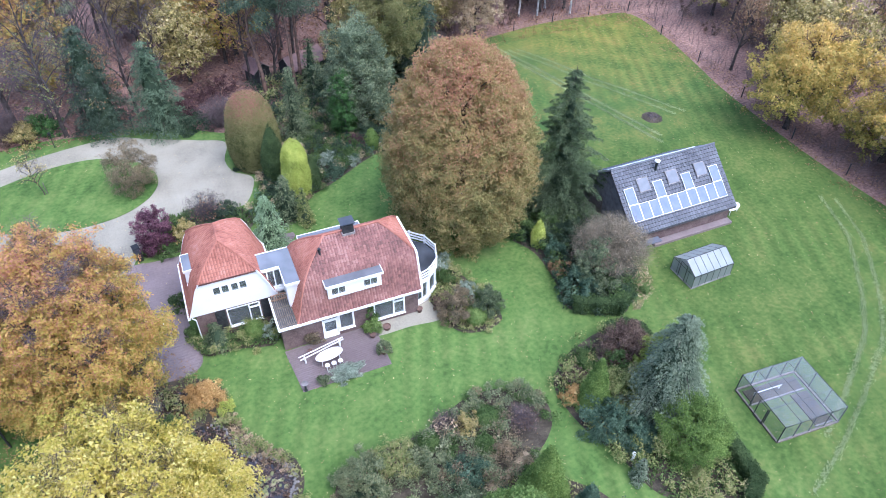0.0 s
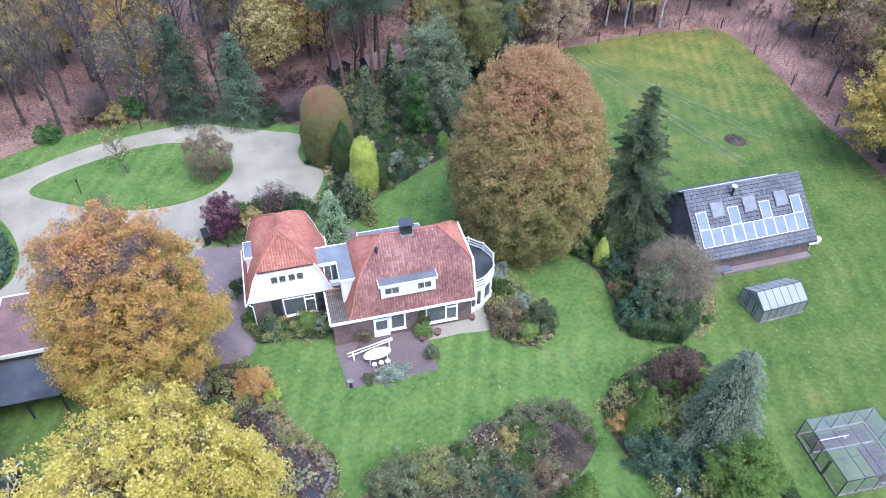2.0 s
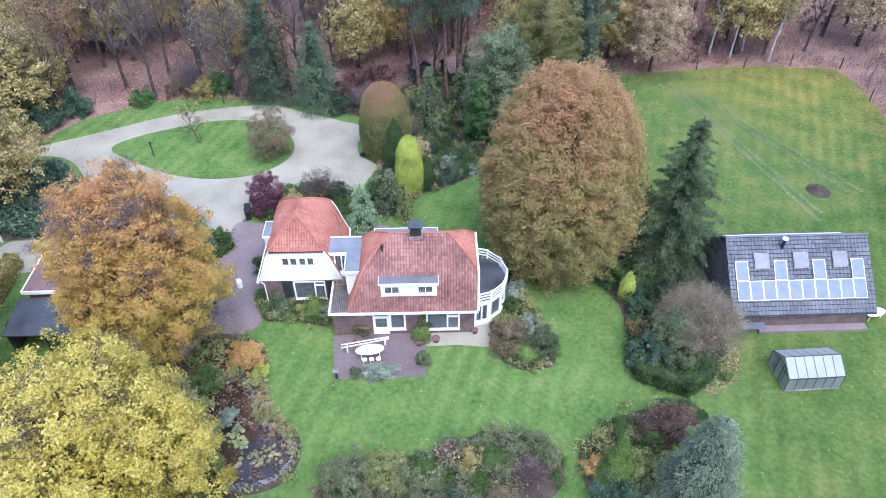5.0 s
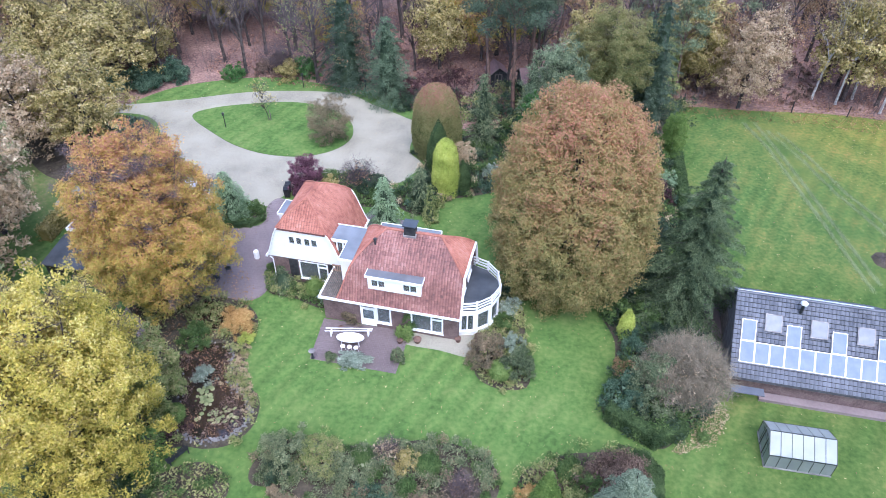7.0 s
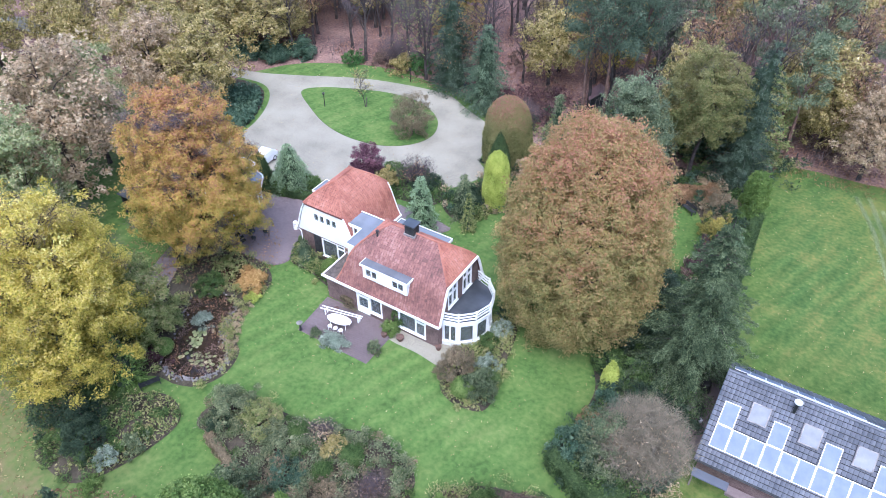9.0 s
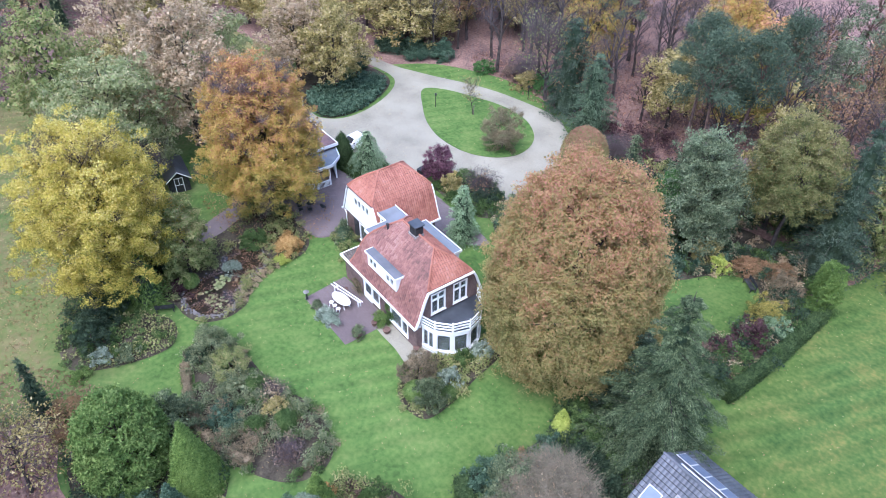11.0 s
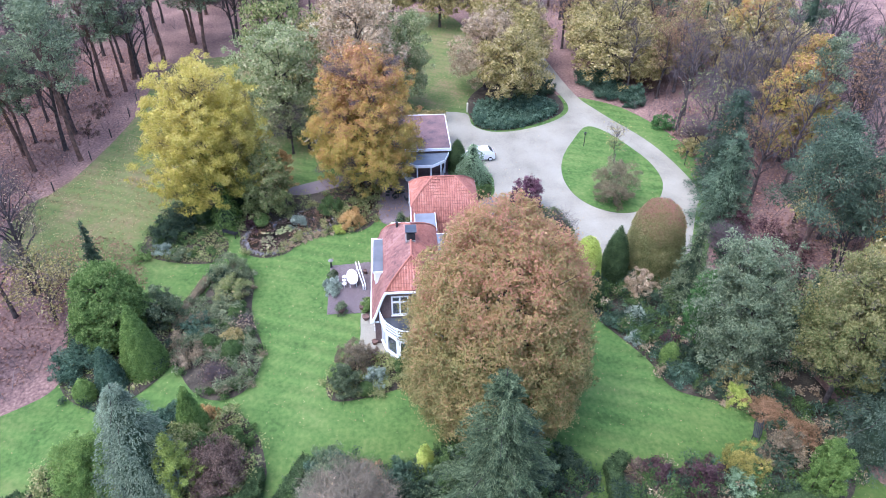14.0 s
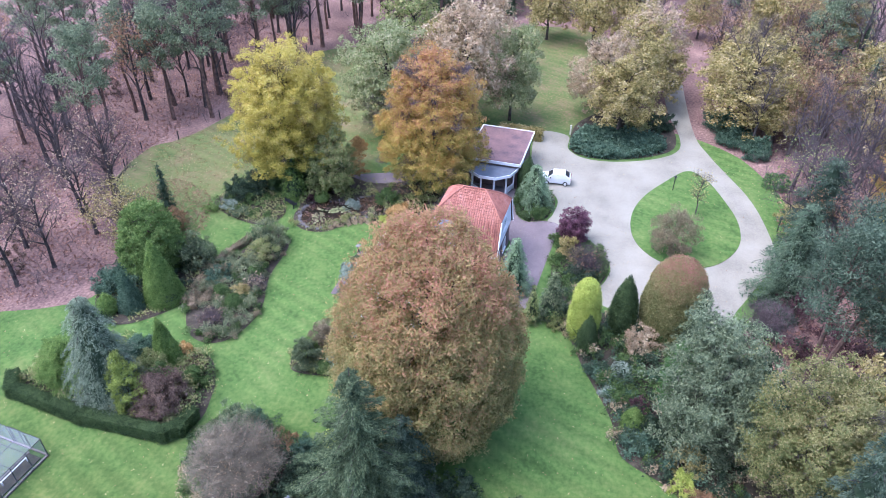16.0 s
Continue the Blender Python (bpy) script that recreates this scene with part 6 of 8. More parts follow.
# pond
bush("pampas_bush", "tan feathery grass mound by the pond", -1.7, 36.2, 1.7, 1.5, L_GOLD, 1700, 0.2, DOME, 3)
bush("yellow_shrub", "small bright yellow shrub by the pond", -0.4, 34.7, 0.9, 0.7, L_LIME, 500, 0.15)
bush("pond_shrub", "round mid-green shrub by the pond", -4.6, 33.9, 2.1, 1.4, L_GREEN, 1200, 0.18)
clipped("box_ball", "light green clipped ball by the pond", -2.8, 26.6, 1.3, 0.8, L_BRIGHT, BALL, 900, 0.12)
bush("red_acer", "low dark red maple by the pond", -2.6, 25.6, 0.9, 1.2, L_PURPLE, 700, 0.17)
conifer("feathery_conifer", "feathery light green conifer by the pond", 6.6, 2.3, L_THUJA, 34, 13, 9, 16, 0.55, 0.34, m=pose(-3.4, 23.0, 0.05), core=0.55)
broadleaf("willow_pear", "grey-green broad small tree by the pond", 8.6, 2.8, 0.14, L_OAKGREEN, 9000, 0.16, 0.08, EGG, 35, 0, 0.7, 0.2, 0.2, m=pose(-4.6, 27.4, 0), limbs=7)
bush("orange_acer", "small orange autumn tree by the path", -9.3, 29.0, 5.2, 1.5, L_GOLD, 1400, 0.2, VASE, 3, 0.25, 0.4, 0.35)
bush("low_evergreen", "dark green shrub under the yellow tree", -3.0, 18.7, 2.6, 1.7, L_DARK, 1500, 0.2)
bush("low_evergreen", "dark green shrub in the small bed", -1.2, 17.2, 3.0, 1.6, L_DARK, 1500, 0.2)
clipped("dark_cypress", "small dark cypress in the small bed", -4.2, 20.4, 3.4, 0.9, L_CLIPPED, BULLET, 1400, 0.13)
bush("silver_shrub", "white-flecked silvery shrub in mulch", 1.3, 17.0, 1.4, 0.9, L_SILVER, 700, 0.15)
bush("low_evergreen", "low blue-green juniper in mulch", 2.0, 19.0, 0.9, 1.1, L_SPRUCE, 700, 0.16)
bush("low_evergreen", "low bright green mound", 2.0, 15.2, 0.7, 0.9, L_BRIGHT, 500, 0.15)
bush("low_evergreen", "dark shrub by the path", -6.4, 25.0, 1.8, 1.3, L_DARK, 900, 0.18)
conifer("dark_conifer", "small dark conifer in the rough grass", 7.6, 1.2, L_DARK, 36, 14, 7, 12, 0.3, 0.34, m=pose(4.9, 11.8, 0))
plants("fallen_leaves", "orange-brown leaves fallen in the rough grass", [(-3, 6), (3, 4), (8, 8), (9.5, 12), (7, 16), (2, 15), (-2, 12)], 3600, L_LITTER, 0.02, 0.14, 30, 0.0, 0.05)
bush("rusty_shrub", "rusty brown shrub in the rough grass", 6.6, 12.9, 3.0, 1.9, L_RUST, 1900, 0.16, BALL, 3, 0.2, 0.5, 0.2)

# front bed
BARE_SOIL = [(17.6, 21.8), (19.4, 21.6), (20.6, 23), (20.2, 25.2), (18.6, 25.4), (17.8, 23.6)]
bush("brown_shrub", "tall grey-green loose shrub in the bed", 6.4, 24.5, 3.4, 1.9, L_GREYGREEN, 1900, 0.17, DOME, 3, 0.3, 0.45, 0.4)
bush("brown_shrub", "loose olive shrub in the bed", 9.0, 24.6, 2.6, 1.7, L_OAKGREEN, 1500, 0.16, DOME, 3, 0.3, 0.5, 0.4)
bush("brown_shrub", "grey-green perennials in the bed", 11.6, 24.0, 1.7, 1.7, L_GREYGREEN, 1300, 0.16, DOME, 3, 0.3, 0.6, 0.3)
bush("golden_shrub", "small golden shrub in the bed", 15.0, 25.4, 1.6, 1.1, L_OAKYEL, 900, 0.15)
bush("blue_shrub", "blue-green low shrub in the bed", 13.3, 22.0, 1.4, 1.4, L_RHODO, 1100, 0.16)
for x, y, ball in ((16.6, 25.3, 0.85), (15.4, 23.3, 0.72), (11.9, 25.3, 0.75)):
    clipped("box_ball", "dark green clipped ball in the bed", x, y, 1.75 * ball, ball, L_GREEN, BALL, 1100, 0.12)
twiggy("bare_shrub", "dark bare rose shrub in mulch", 19.0, 24.0, 1.2, 1.3, 220, M_TWIG, 5, 160, L_BROWN)
twiggy("bare_shrub", "bare brown shrub stems in mulch", 13.6, 26.0, 1.5, 1.3, 160, M_TWIG, 6, 160, L_OAKTAN)
bush("low_evergreen", "dark evergreen mound in the bed", 6.2, 23.2, 1.6, 1.0, L_DARK, 800, 0.16)
bush("brown_shrub", "olive-brown perennials in the bed", 16.4, 22.4, 0.9, 1.5, L_OLIVEBROWN, 800, 0.15)
hedge("low_hedge", "low rust-tinted clipped hedge edging the bed", [(6.4, 21.9), (9.6, 20.7), (12.4, 20.1), (15.2, 20.3), (17.6, 21.4)], 0.6, 0.6, L_OLIVEBROWN, 5, 120)
thicket("bed_perennials", "faded olive and green perennials filling the bed", BED_FRONT, 240, 8000, L_GREYGREEN, 0.2, 1.7, 0.4, 0.15, 2, avoid=BARE_SOIL)
thicket("bed_perennials", "withered brown perennials in the bed", BED_FRONT, 70, 2200, L_OLIVEBROWN, 0.2, 1.3, 0.4, 0.15, 3, 0.6, avoid=BARE_SOIL)
thicket("bed_perennials", "dark green perennials in the bed", BED_FRONT, 90, 3000, L_GREEN, 0.2, 1.1, 0.35, 0.15, 4, 0.6, avoid=BARE_SOIL)

# evergreens south of the front bed
broadleaf("laurel_tree", "dense round bright green evergreen", 8.0, 3.0, 0.2, L_BRIGHT, 15000, 0.16, 0.0, EGG, 41, 0, 0.88, -0.4, 0.07, m=pose(12.8, 15.0, 0), depth=0.06, clusters=700, spray=0.3)
clipped("clipped_cone", "tall clipped bright green cone", 16.9, 18.1, 6.9, 2.0, L_THUJA, CONE, 5200, 0.15)
bush("blue_evergreen", "broad blue-green evergreen shrub", 11.5, 18.8, 4.2, 2.2, L_SPRUCE, 2200, 0.22)
clipped("blue_spruce", "small dense blue spruce", 18.8, 15.8, 4.4, 1.3, L_RHODO, CONE, 2200, 0.17)
bush("blue_juniper", "low spreading blue-green juniper shrub", 16.2, 12.6, 1.9, 2.4, L_RHODO, 2200, 0.22)
clipped("golden_cone", "small upright yellow-green clipped conifer", 20.0, 14.1, 2.3, 0.85, L_THUJA, BULLET, 1000, 0.14)

# eastern bed
bush("brown_shrub", "large dark brown-leaved hydrangea", 29.2, 25.6, 4.0, 2.3, L_BROWN, 5200, 0.17, DOME, 3, 0.15, 0.8, 0.1)
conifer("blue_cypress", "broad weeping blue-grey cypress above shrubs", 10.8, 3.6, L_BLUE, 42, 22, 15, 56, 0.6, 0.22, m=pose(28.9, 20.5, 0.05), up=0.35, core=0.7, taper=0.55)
bush("green_maple", "bright olive green round shrub", 28.6, 17.0, 5.6, 2.6, L_THUJA, 7000, 0.17, DOME, 3, 0.14, 0.82, 0.0)
bush("golden_conifer", "yellow-green upright conifer in the bed", 29.8, 23.0, 6.8, 1.4, L_GOLDGREEN, 2800, 0.18, BULLET)
clipped("clipped_cone", "clipped green cone above blue shrubs", 24.7, 23.2, 5.4, 1.45, L_THUJA, CONE, 3000, 0.14)
bush("rhododendron", "rounded blue-green rhododendron in the bed", 24.3, 21.0, 2.4, 2.0, L_RHODO, 2600, 0.2)
bush("rhododendron", "rounded blue-green rhododendron in the bed", 25.6, 19.0, 2.0, 1.6, L_RHODO, 1900, 0.2)
bush("rhododendron", "green-brown rhododendron in the bed", 26.9, 22.6, 3.2, 1.9, L_OAKGREEN, 2200, 0.2)
bush("golden_shrub", "small golden shrub at the bed's tip", 23.5, 24.2, 1.4, 0.9, L_GOLD, 800, 0.16)
bush("red_shrub", "dark reddish low shrub", 25.0, 25.6, 1.2, 1.2, L_BROWN, 800, 0.16)
bush("low_evergreen", "green shrub below conifers", 26.0, 26.4, 1.6, 1.3, L_GREEN, 900, 0.18)
bush("low_evergreen", "small lone green shrub on grass", 35.7, 30.9, 0.7, 0.5, L_GREEN, 260, 0.14)
bush("holly", "dark green shrub between conifers", 27.6, 24.4, 3.4, 1.3, L_GREEN, 1500, 0.18)
bush("low_evergreen", "small mottled shrub on bare soil", 27.4, 14.6, 1.0, 0.8, L_OAKGREEN, 600, 0.14)
conifer("small_blue_conifer", "small blue-green conifer beside grass", 2.6, 0.8, L_BLUE, 43, 9, 8, 10, 0.3, 0.22, m=pose(23.9, 16.6, 0.03), core=0.7)
hedge("clipped_hedge", "dark clipped evergreen hedge beside the grass", [(29.6, 11.8), (30.8, 12.6), (31.9, 19.8), (32.0, 27.0), (31.2, 28.0), (29.8, 28.2)], 1.25, 0.9, L_CLIPPED, 6, 260, 0.1)
plants("bed_groundcover", "mixed low green plants under shrubs", BED_EAST, 2600, L_GREEN, 0.5, 0.2, 4)

# willow bed
twiggy("bare_willow", "large bare shrub with dense fine tan twigs", 34.4, 34.6, 5.4, 3.2, 2600, M_TWIGTAN, 7, 400, L_OAKTAN)
bush("dark_cypress", "dark green dense conifer behind a bare shrub", 32.0, 33.6, 5.0, 2.1, L_SPRUCE, 2600, 0.2, BULLET)
bush("rhododendron", "rounded blue-green rhododendron in the bed", 30.2, 33.4, 2.8, 1.7, L_RHODO, 2000, 0.2)
hedge("clipped_hedge", "dark clipped evergreen hedge beside the grass", [(29.2, 31.7), (32.2, 30.0), (34.0, 31.0)], 1.3, 0.9, L_CLIPPED, 7)
clipped("golden_cone", "small lime-green upright conifer", 30.5, 40.3, 3.2, 0.62, L_LIME, BULLET, 1000, 0.14)
bush("low_evergreen", "green shrub under the spruce", 29.9, 42.6, 2.0, 1.5, L_GREEN, 1200, 0.2)
bush("low_evergreen", "bright green shrub under the spruce", 31.6, 41.6, 2.3, 1.4, L_GREEN, 1200, 0.2)
bush("rhododendron", "dark blue-green shrub at the bed's edge", 31.0, 38.2, 1.7, 1.3, L_RHODO, 1100, 0.2)
bush("rhododendron", "rounded dark evergreen shrub", 33.4, 39.4, 2.6, 1.7, L_DARK, 1300, 0.2)
bush("brown_shrub", "rusty cream perennial clump", 30.4, 36.3, 1.1, 1.1, L_RUST, 700, 0.17)
bush("low_evergreen", "dark shrub by the shed", 35.4, 39.0, 2.6, 1.5, L_DARK, 1200, 0.2)
bush("low_evergreen", "dark shrub by the spruce", 30.6, 45.4, 1.8, 1.3, L_DARK, 900, 0.2)
bush("low_evergreen", "dark shrub below the beech", 31.6, 50.4, 1.8, 1.5, L_DARK, 1000, 0.2)

# northern border
hedge("clipped_hedge", "dark clipped evergreen hedge round the border", [(32.0, 54.6), (32.6, 53.7), (36.6, 53.2), (37.0, 60), (37.0, 67)], 1.2, 0.9, L_CLIPPED, 8)
for x, y, h in ((36.1, 67.2, 6.4), (36.7, 68.0, 5.9), (35.7, 68.2, 5.6)):
    bush("thuja", "tall bright green feathery thuja column", x, y, h, 0.85, L_THUJA, 3000, 0.14, COLUMN, 5, 0.16, 0.8, 0.0, category="conifer", group="thuja columns by the meadow")
bush("golden_shrub", "golden-orange shrub by the lawn", 33.7, 63.2, 2.5, 1.6, L_AMBER, 2000, 0.15)
bush("rusty_shrub", "long rounded rusty orange shrub behind the bench", 29.4, 67.6, 2.1, 1.2, L_RUST, 2600, 0.14, DOME, 1, 0.1, 0.68, -0.2, 1.7, 40)
bush("rusty_shrub", "rusty red rounded shrub behind the bench", 31.9, 68.8, 2.4, 1.4, L_RUST, 2200, 0.14, DOME, 1, 0.1, 0.68, -0.1)
bush("brown_shrub", "pale brown thin-leaved shrub", 33.4, 66.8, 3.2, 1.7, L_OLIVEBROWN, 1800, 0.15, DOME, 3, 0.25, 0.4, 0.4)
bush("yellow_ball_shrub", "bright yellow rounded shrub by the lawn", 27.5, 65.9, 1.9, 0.95, L_LIME, 1100, 0.15)
bush("purple_shrub", "dark purple-brown shrub by the lawn", 33.6, 57.0, 1.9, 1.4, L_PURPLE, 1200, 0.18)
bush("purple_shrub", "dark purple shrub in the border", 34.4, 59.8, 2.3, 1.5, L_PURPLE, 1200, 0.18)
bush("brown_shrub", "brown seedheads in the border", 33.0, 55.8, 1.3, 1.0, L_BROWN, 700, 0.16)
bush("low_evergreen", "grey-green shrub in the border", 35.3, 62.2, 2.0, 1.4, L_PALECON, 1000, 0.17)
bush("golden_shrub", "yellow-leaved shrub in the border", 25.6, 66.4, 3.0, 1.4, L_OAKYEL, 1200, 0.18)
bush("rhododendron", "blue-green rhododendron by the lawn", 24.2, 62.8, 1.5, 1.4, L_RHODO, 1100, 0.19)
bush("rhododendron", "dark evergreen shrub in the border", 23.0, 63.6, 2.0, 1.4, L_DARK, 1000, 0.19)
conifer("mid_conifer", "green conifer in the border", 9.8, 2.5, L_SPRUCE, 51, 17, 10, 18, 0.3, 0.3, m=pose(15.5, 66.5, 0.05), taper=0.7)
conifer("mid_conifer", "bushy green conifer beside the cypress", 5.4, 1.9, L_SPRUCE, 52, 11, 9, 15, 0.35, 0.36, m=pose(10.6, 54.6, 0.05), core=0.6)
conifer("mid_conifer", "small feathery conifer by the path", 4.6, 1.0, L_OAKGREEN, 53, 11, 7, 11, 0.3, 0.28, m=pose(11.9, 52.9, 0.05), core=0.6)
bush("golden_shrub", "pale orange shrub in the border", 13.9, 62.6, 3.4, 1.5, L_OAKTAN, 1400, 0.18)
bush("low_evergreen", "dark green shrub by the cypress", 10.7, 57.0, 2.2, 1.6, L_DARK, 1200, 0.19)
bush("low_evergreen", "green-grey shrub by the lawn", 12.0, 55.4, 1.4, 1.1, L_OAKGREEN, 800, 0.17)
bush("pampas_grass", "pampas grass with pale plumes", 17.2, 61.2, 1.5, 1.0, L_SILVER, 900, 0.2)
bush("low_evergreen", "feathery green perennial clump", 19.2, 61.2, 1.3, 1.3, L_GREEN, 900, 0.19)
bush("blue_shrub", "blue-green perennials by the lawn", 17.0, 59.4, 0.9, 1.2, L_RHODO, 800, 0.17)
bush("low_evergreen", "pale green perennials by the lawn", 19.6, 60.4, 0.8, 1.0, L_SILVER, 700, 0.17)
bush("purple_shrub", "dark brown-purple shrub in the border", 21.2, 63.0, 2.0, 1.2, L_PURPLE, 800, 0.17)
clipped("dark_cypress", "small dark clipped cypress in the border", 22.6, 62.2, 2.6, 0.8, L_THUJA, BULLET, 1000, 0.13)
broadleaf("pale_pine", "broad rounded grey-green pine behind the border", 13.4, 3.5, 0.25, L_PINE, 22000, 0.15, 0.08, EGG, 54, 200, 0.6, 0.35, 0.28, m=pose(23.5, 67.2, 0), clusters=520, spray=0.5, category="conifer")
for k, (x, y, h, r) in enumerate(((15.0, 77.0, 18.5, 3.8), (18.2, 74.8, 18.5, 4.0), (19.8, 78.6, 18.0, 3.4), (19.4, 86.4, 17.5, 3.2))):
    pine("pine_tree", "tall blue-green Scots pine with a dark leaning trunk", h, r, L_BLUEPINE, 140 + k, 0.6, 24, 300, 0.2, m=pose(x, y, 0, 0, 0, 70 * k))
for x, y, h, r in ((7.2, 79.0, 2.6, 2.2), (10.2, 80.8, 2.2, 2.0), (5.2, 76.8, 2.8, 1.8), (10.9, 76.4, 2.0, 1.6)):
    bush("understorey_shrub", "dark purple-brown bare shrub under the pines", x, y, h, r, L_PURPLE, 1500, 0.13, DOME, 3, 0.3, 0.4, 0.4)
bush("ivy_column", "tall trunk thickly clothed in bright green ivy", 20.8, 65.2, 9.0, 1.45, L_IVY, 5200, 0.15, COLUMN, 5, 0.2, 0.7, 0.0)
conifer("dark_conifer", "tall dark green fir behind the border", 17.0, 3.7, L_BLUESPRUCE, 55, 20, 12, 50, 0.12, 0.24, m=pose(33.8, 73.2, 0), core=0.45, taper=0.7)
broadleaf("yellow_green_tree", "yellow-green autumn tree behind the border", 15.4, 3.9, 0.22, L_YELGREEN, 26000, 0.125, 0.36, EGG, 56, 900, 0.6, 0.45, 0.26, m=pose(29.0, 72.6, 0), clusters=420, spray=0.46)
thicket("bed_perennials", "mixed green border plants", BED_NORTH, 420, 12000, L_GREEN, 0.2, 1.9, 0.5, 0.19, 5)
thicket("bed_perennials", "faded tan border plants", BED_NORTH, 200, 5500, L_OAKTAN, 0.2, 1.3, 0.45, 0.18, 6, 0.6)
thicket("bed_perennials", "dark evergreen border plants", BED_NORTH, 260, 8000, L_DARK, 0.2, 2.0, 0.55, 0.19, 7, 0.5)
thicket("bed_perennials", "blue-green border plants", BED_NORTH, 160, 5000, L_RHODO, 0.2, 1.4, 0.5, 0.19, 8, 0.5)
thicket("bed_shrubs", "mixed green shrubs under the spruce", BED_WILLOW, 170, 5600, L_GREEN, 0.3, 1.7, 0.5, 0.18, 9)
thicket("bed_shrubs", "dark green shrubs under the spruce", BED_WILLOW, 150, 5000, L_DARK, 0.3, 1.9, 0.5, 0.18, 10)
thicket("bed_shrubs", "mixed dark shrubs between conifers", BED_EAST, 150, 5200, L_OAKGREEN, 0.2, 1.9, 0.5, 0.18, 11)
thicket("bed_shrubs", "olive shrubs round the pond", BED_POND, 190, 5600, L_OAKGREEN, 0.1, 1.0, 0.42, 0.17, 12, 0.5, avoid=POND)
thicket("bed_shrubs", "mixed shrubs between gravel and paving", BED_PURPLE, 70, 2400, L_GREEN, 0.2, 1.3, 0.42, 0.17, 13, 0.3)
thicket("bed_shrubs", "mixed low shrubs round the bay", BED_BAY, 60, 2200, L_OAKGREEN, 0.1, 1.0, 0.36, 0.15, 14, 0.3)
thicket("bed_shrubs", "mixed green shrubs along the house", BED_HOUSE, 44, 1700, L_OAKGREEN, 0.2, 1.1, 0.36, 0.15, 15, 0.2)
thicket("bed_shrubs", "mixed shrubs below evergreens", BED_SOUTH, 70, 2400, L_DARK, 0.2, 1.3, 0.46, 0.18, 16, 0.4)
thicket("bed_shrubs", "mixed dark shrubs under the yellow tree", [(-9, 19), (-4.4, 16), (-3.6, 20.6), (-3.2, 23), (-4.2, 25), (-6, 27), (-9, 26), (-11, 22)], 120, 4200, L_DARK, 0.2, 2.2, 0.55, 0.19, 17, 0.3)
plants("bed_groundcover", "low dark green ground cover", BED_WILLOW, 4200, L_DARK, 0.6, 0.22, 7)
plants("bed_groundcover", "mixed pond-side plants", BED_POND, 1400, L_OAKGREEN, 0.5, 0.2, 8, 0.7, avoid=POND)
plants("bed_groundcover", "low shrubs in the paved yard's bed", BED_PURPLE, 1800, L_GREEN, 0.6, 0.2, 9)
plants("bed_groundcover", "low plants round the bay", BED_BAY, 1700, L_OAKGREEN, 0.6, 0.18, 10)
plants("bed_groundcover", "low plants along the house", BED_HOUSE, 1400, L_GREEN, 0.7, 0.17, 11)
plants("bed_groundcover", "low plants in the small bed", BED_WEST, 1600, L_OAKGREEN, 0.5, 0.17, 12)
thicket("bed_shrubs", "mixed dark and silvery shrubs in the small bed", BED_WEST, 60, 2600, L_GREEN, 0.1, 1.1, 0.4, 0.16, 24, 0.5)
plants("bed_groundcover", "low plants under evergreens", BED_SOUTH, 1600, L_OAKGREEN, 0.5, 0.2, 13)
plants("bed_groundcover", "glossy dark evergreen ground cover inside the drive", [(-22.8, 53.6), (-21, 55.6), (-21, 59), (-22.8, 63), (-25.2, 65.6), (-28, 64.5), (-29, 59), (-28, 55)], 7000, L_RHODO, 1.0, 0.3, 14, 0.0)
plants("bed_groundcover", "low plants beside the yard", BED_WEEP, 1200, L_GREEN, 0.5, 0.2, 15)
plants("pond_leaves", "brown leaves floating on the pond", POND, 3200, L_BROWN, 0.01, 0.12, 16, 0.75, 0.085)
plants("pond_leaves", "rust-brown leaves floating on the pond", POND, 1600, L_RUST, 0.01, 0.11, 29, 0.85, 0.088)
def lily_pads(label, x, y, n, spread, seed):
    """Round floating leaves in a loose raft."""
    r_ = np.random.default_rng(seed)
    at = np.array([x, y]) + spread * r_.normal(size=(n, 2)) * np.array([1.2, 0.8])
    at = at[inside(at, spline(POND))]
    size, turn = r_.uniform(0.09, 0.2, len(at)), r_.uniform(0, 6.3, len(at))
    q = turn[:, None] + np.linspace(0.15, 2 * math.pi - 0.15, 9)[None]
    ring = np.stack([at[:, :1] + size[:, None] * np.cos(q), at[:, 1:] + size[:, None] * np.sin(q), np.full(q.shape, 0.094) + 0.003 * r_.random((len(at), 1))], -1)
    tagged(part("lily_pads", quads_mesh("lily_pads", ring, L_PALEOAK), L_PALEOAK), label, "water lilies", kind="stuff")


for k, (x, y, n, spread) in enumerate(((0.5, 27.4, 42, 0.55), (-1.3, 28.7, 26, 0.35), (-1.7, 29.7, 16, 0.3))):
    lily_pads("pale green lily pads on the pond", x, y, n, spread, 500 + k)
bush("pond_shrub", "round grey-green shrub standing in the pond", -2.2, 30.6, 1.1, 0.95, L_SILVER, 1000, 0.14)
thicket("pond_edge_plants", "low tan and green plants along the pond's rim", [(-0.3, 34.2), (0.2, 32.6), (1.0, 30.8), (2.7, 29.2), (3.0, 27), (2.4, 26.9), (1.9, 28.6), (0.2, 30.3), (-0.6, 32.4)], 90, 1400, L_OAKTAN, 0.0, 0.25, 0.16, 0.12, 28, 0.2, False)
plants("fallen_leaves", "scattered yellow-brown fallen leaves on grass", LAWN, 9000, L_FALLEN, 0.01, 0.085, 18, 0.4, 0.045)


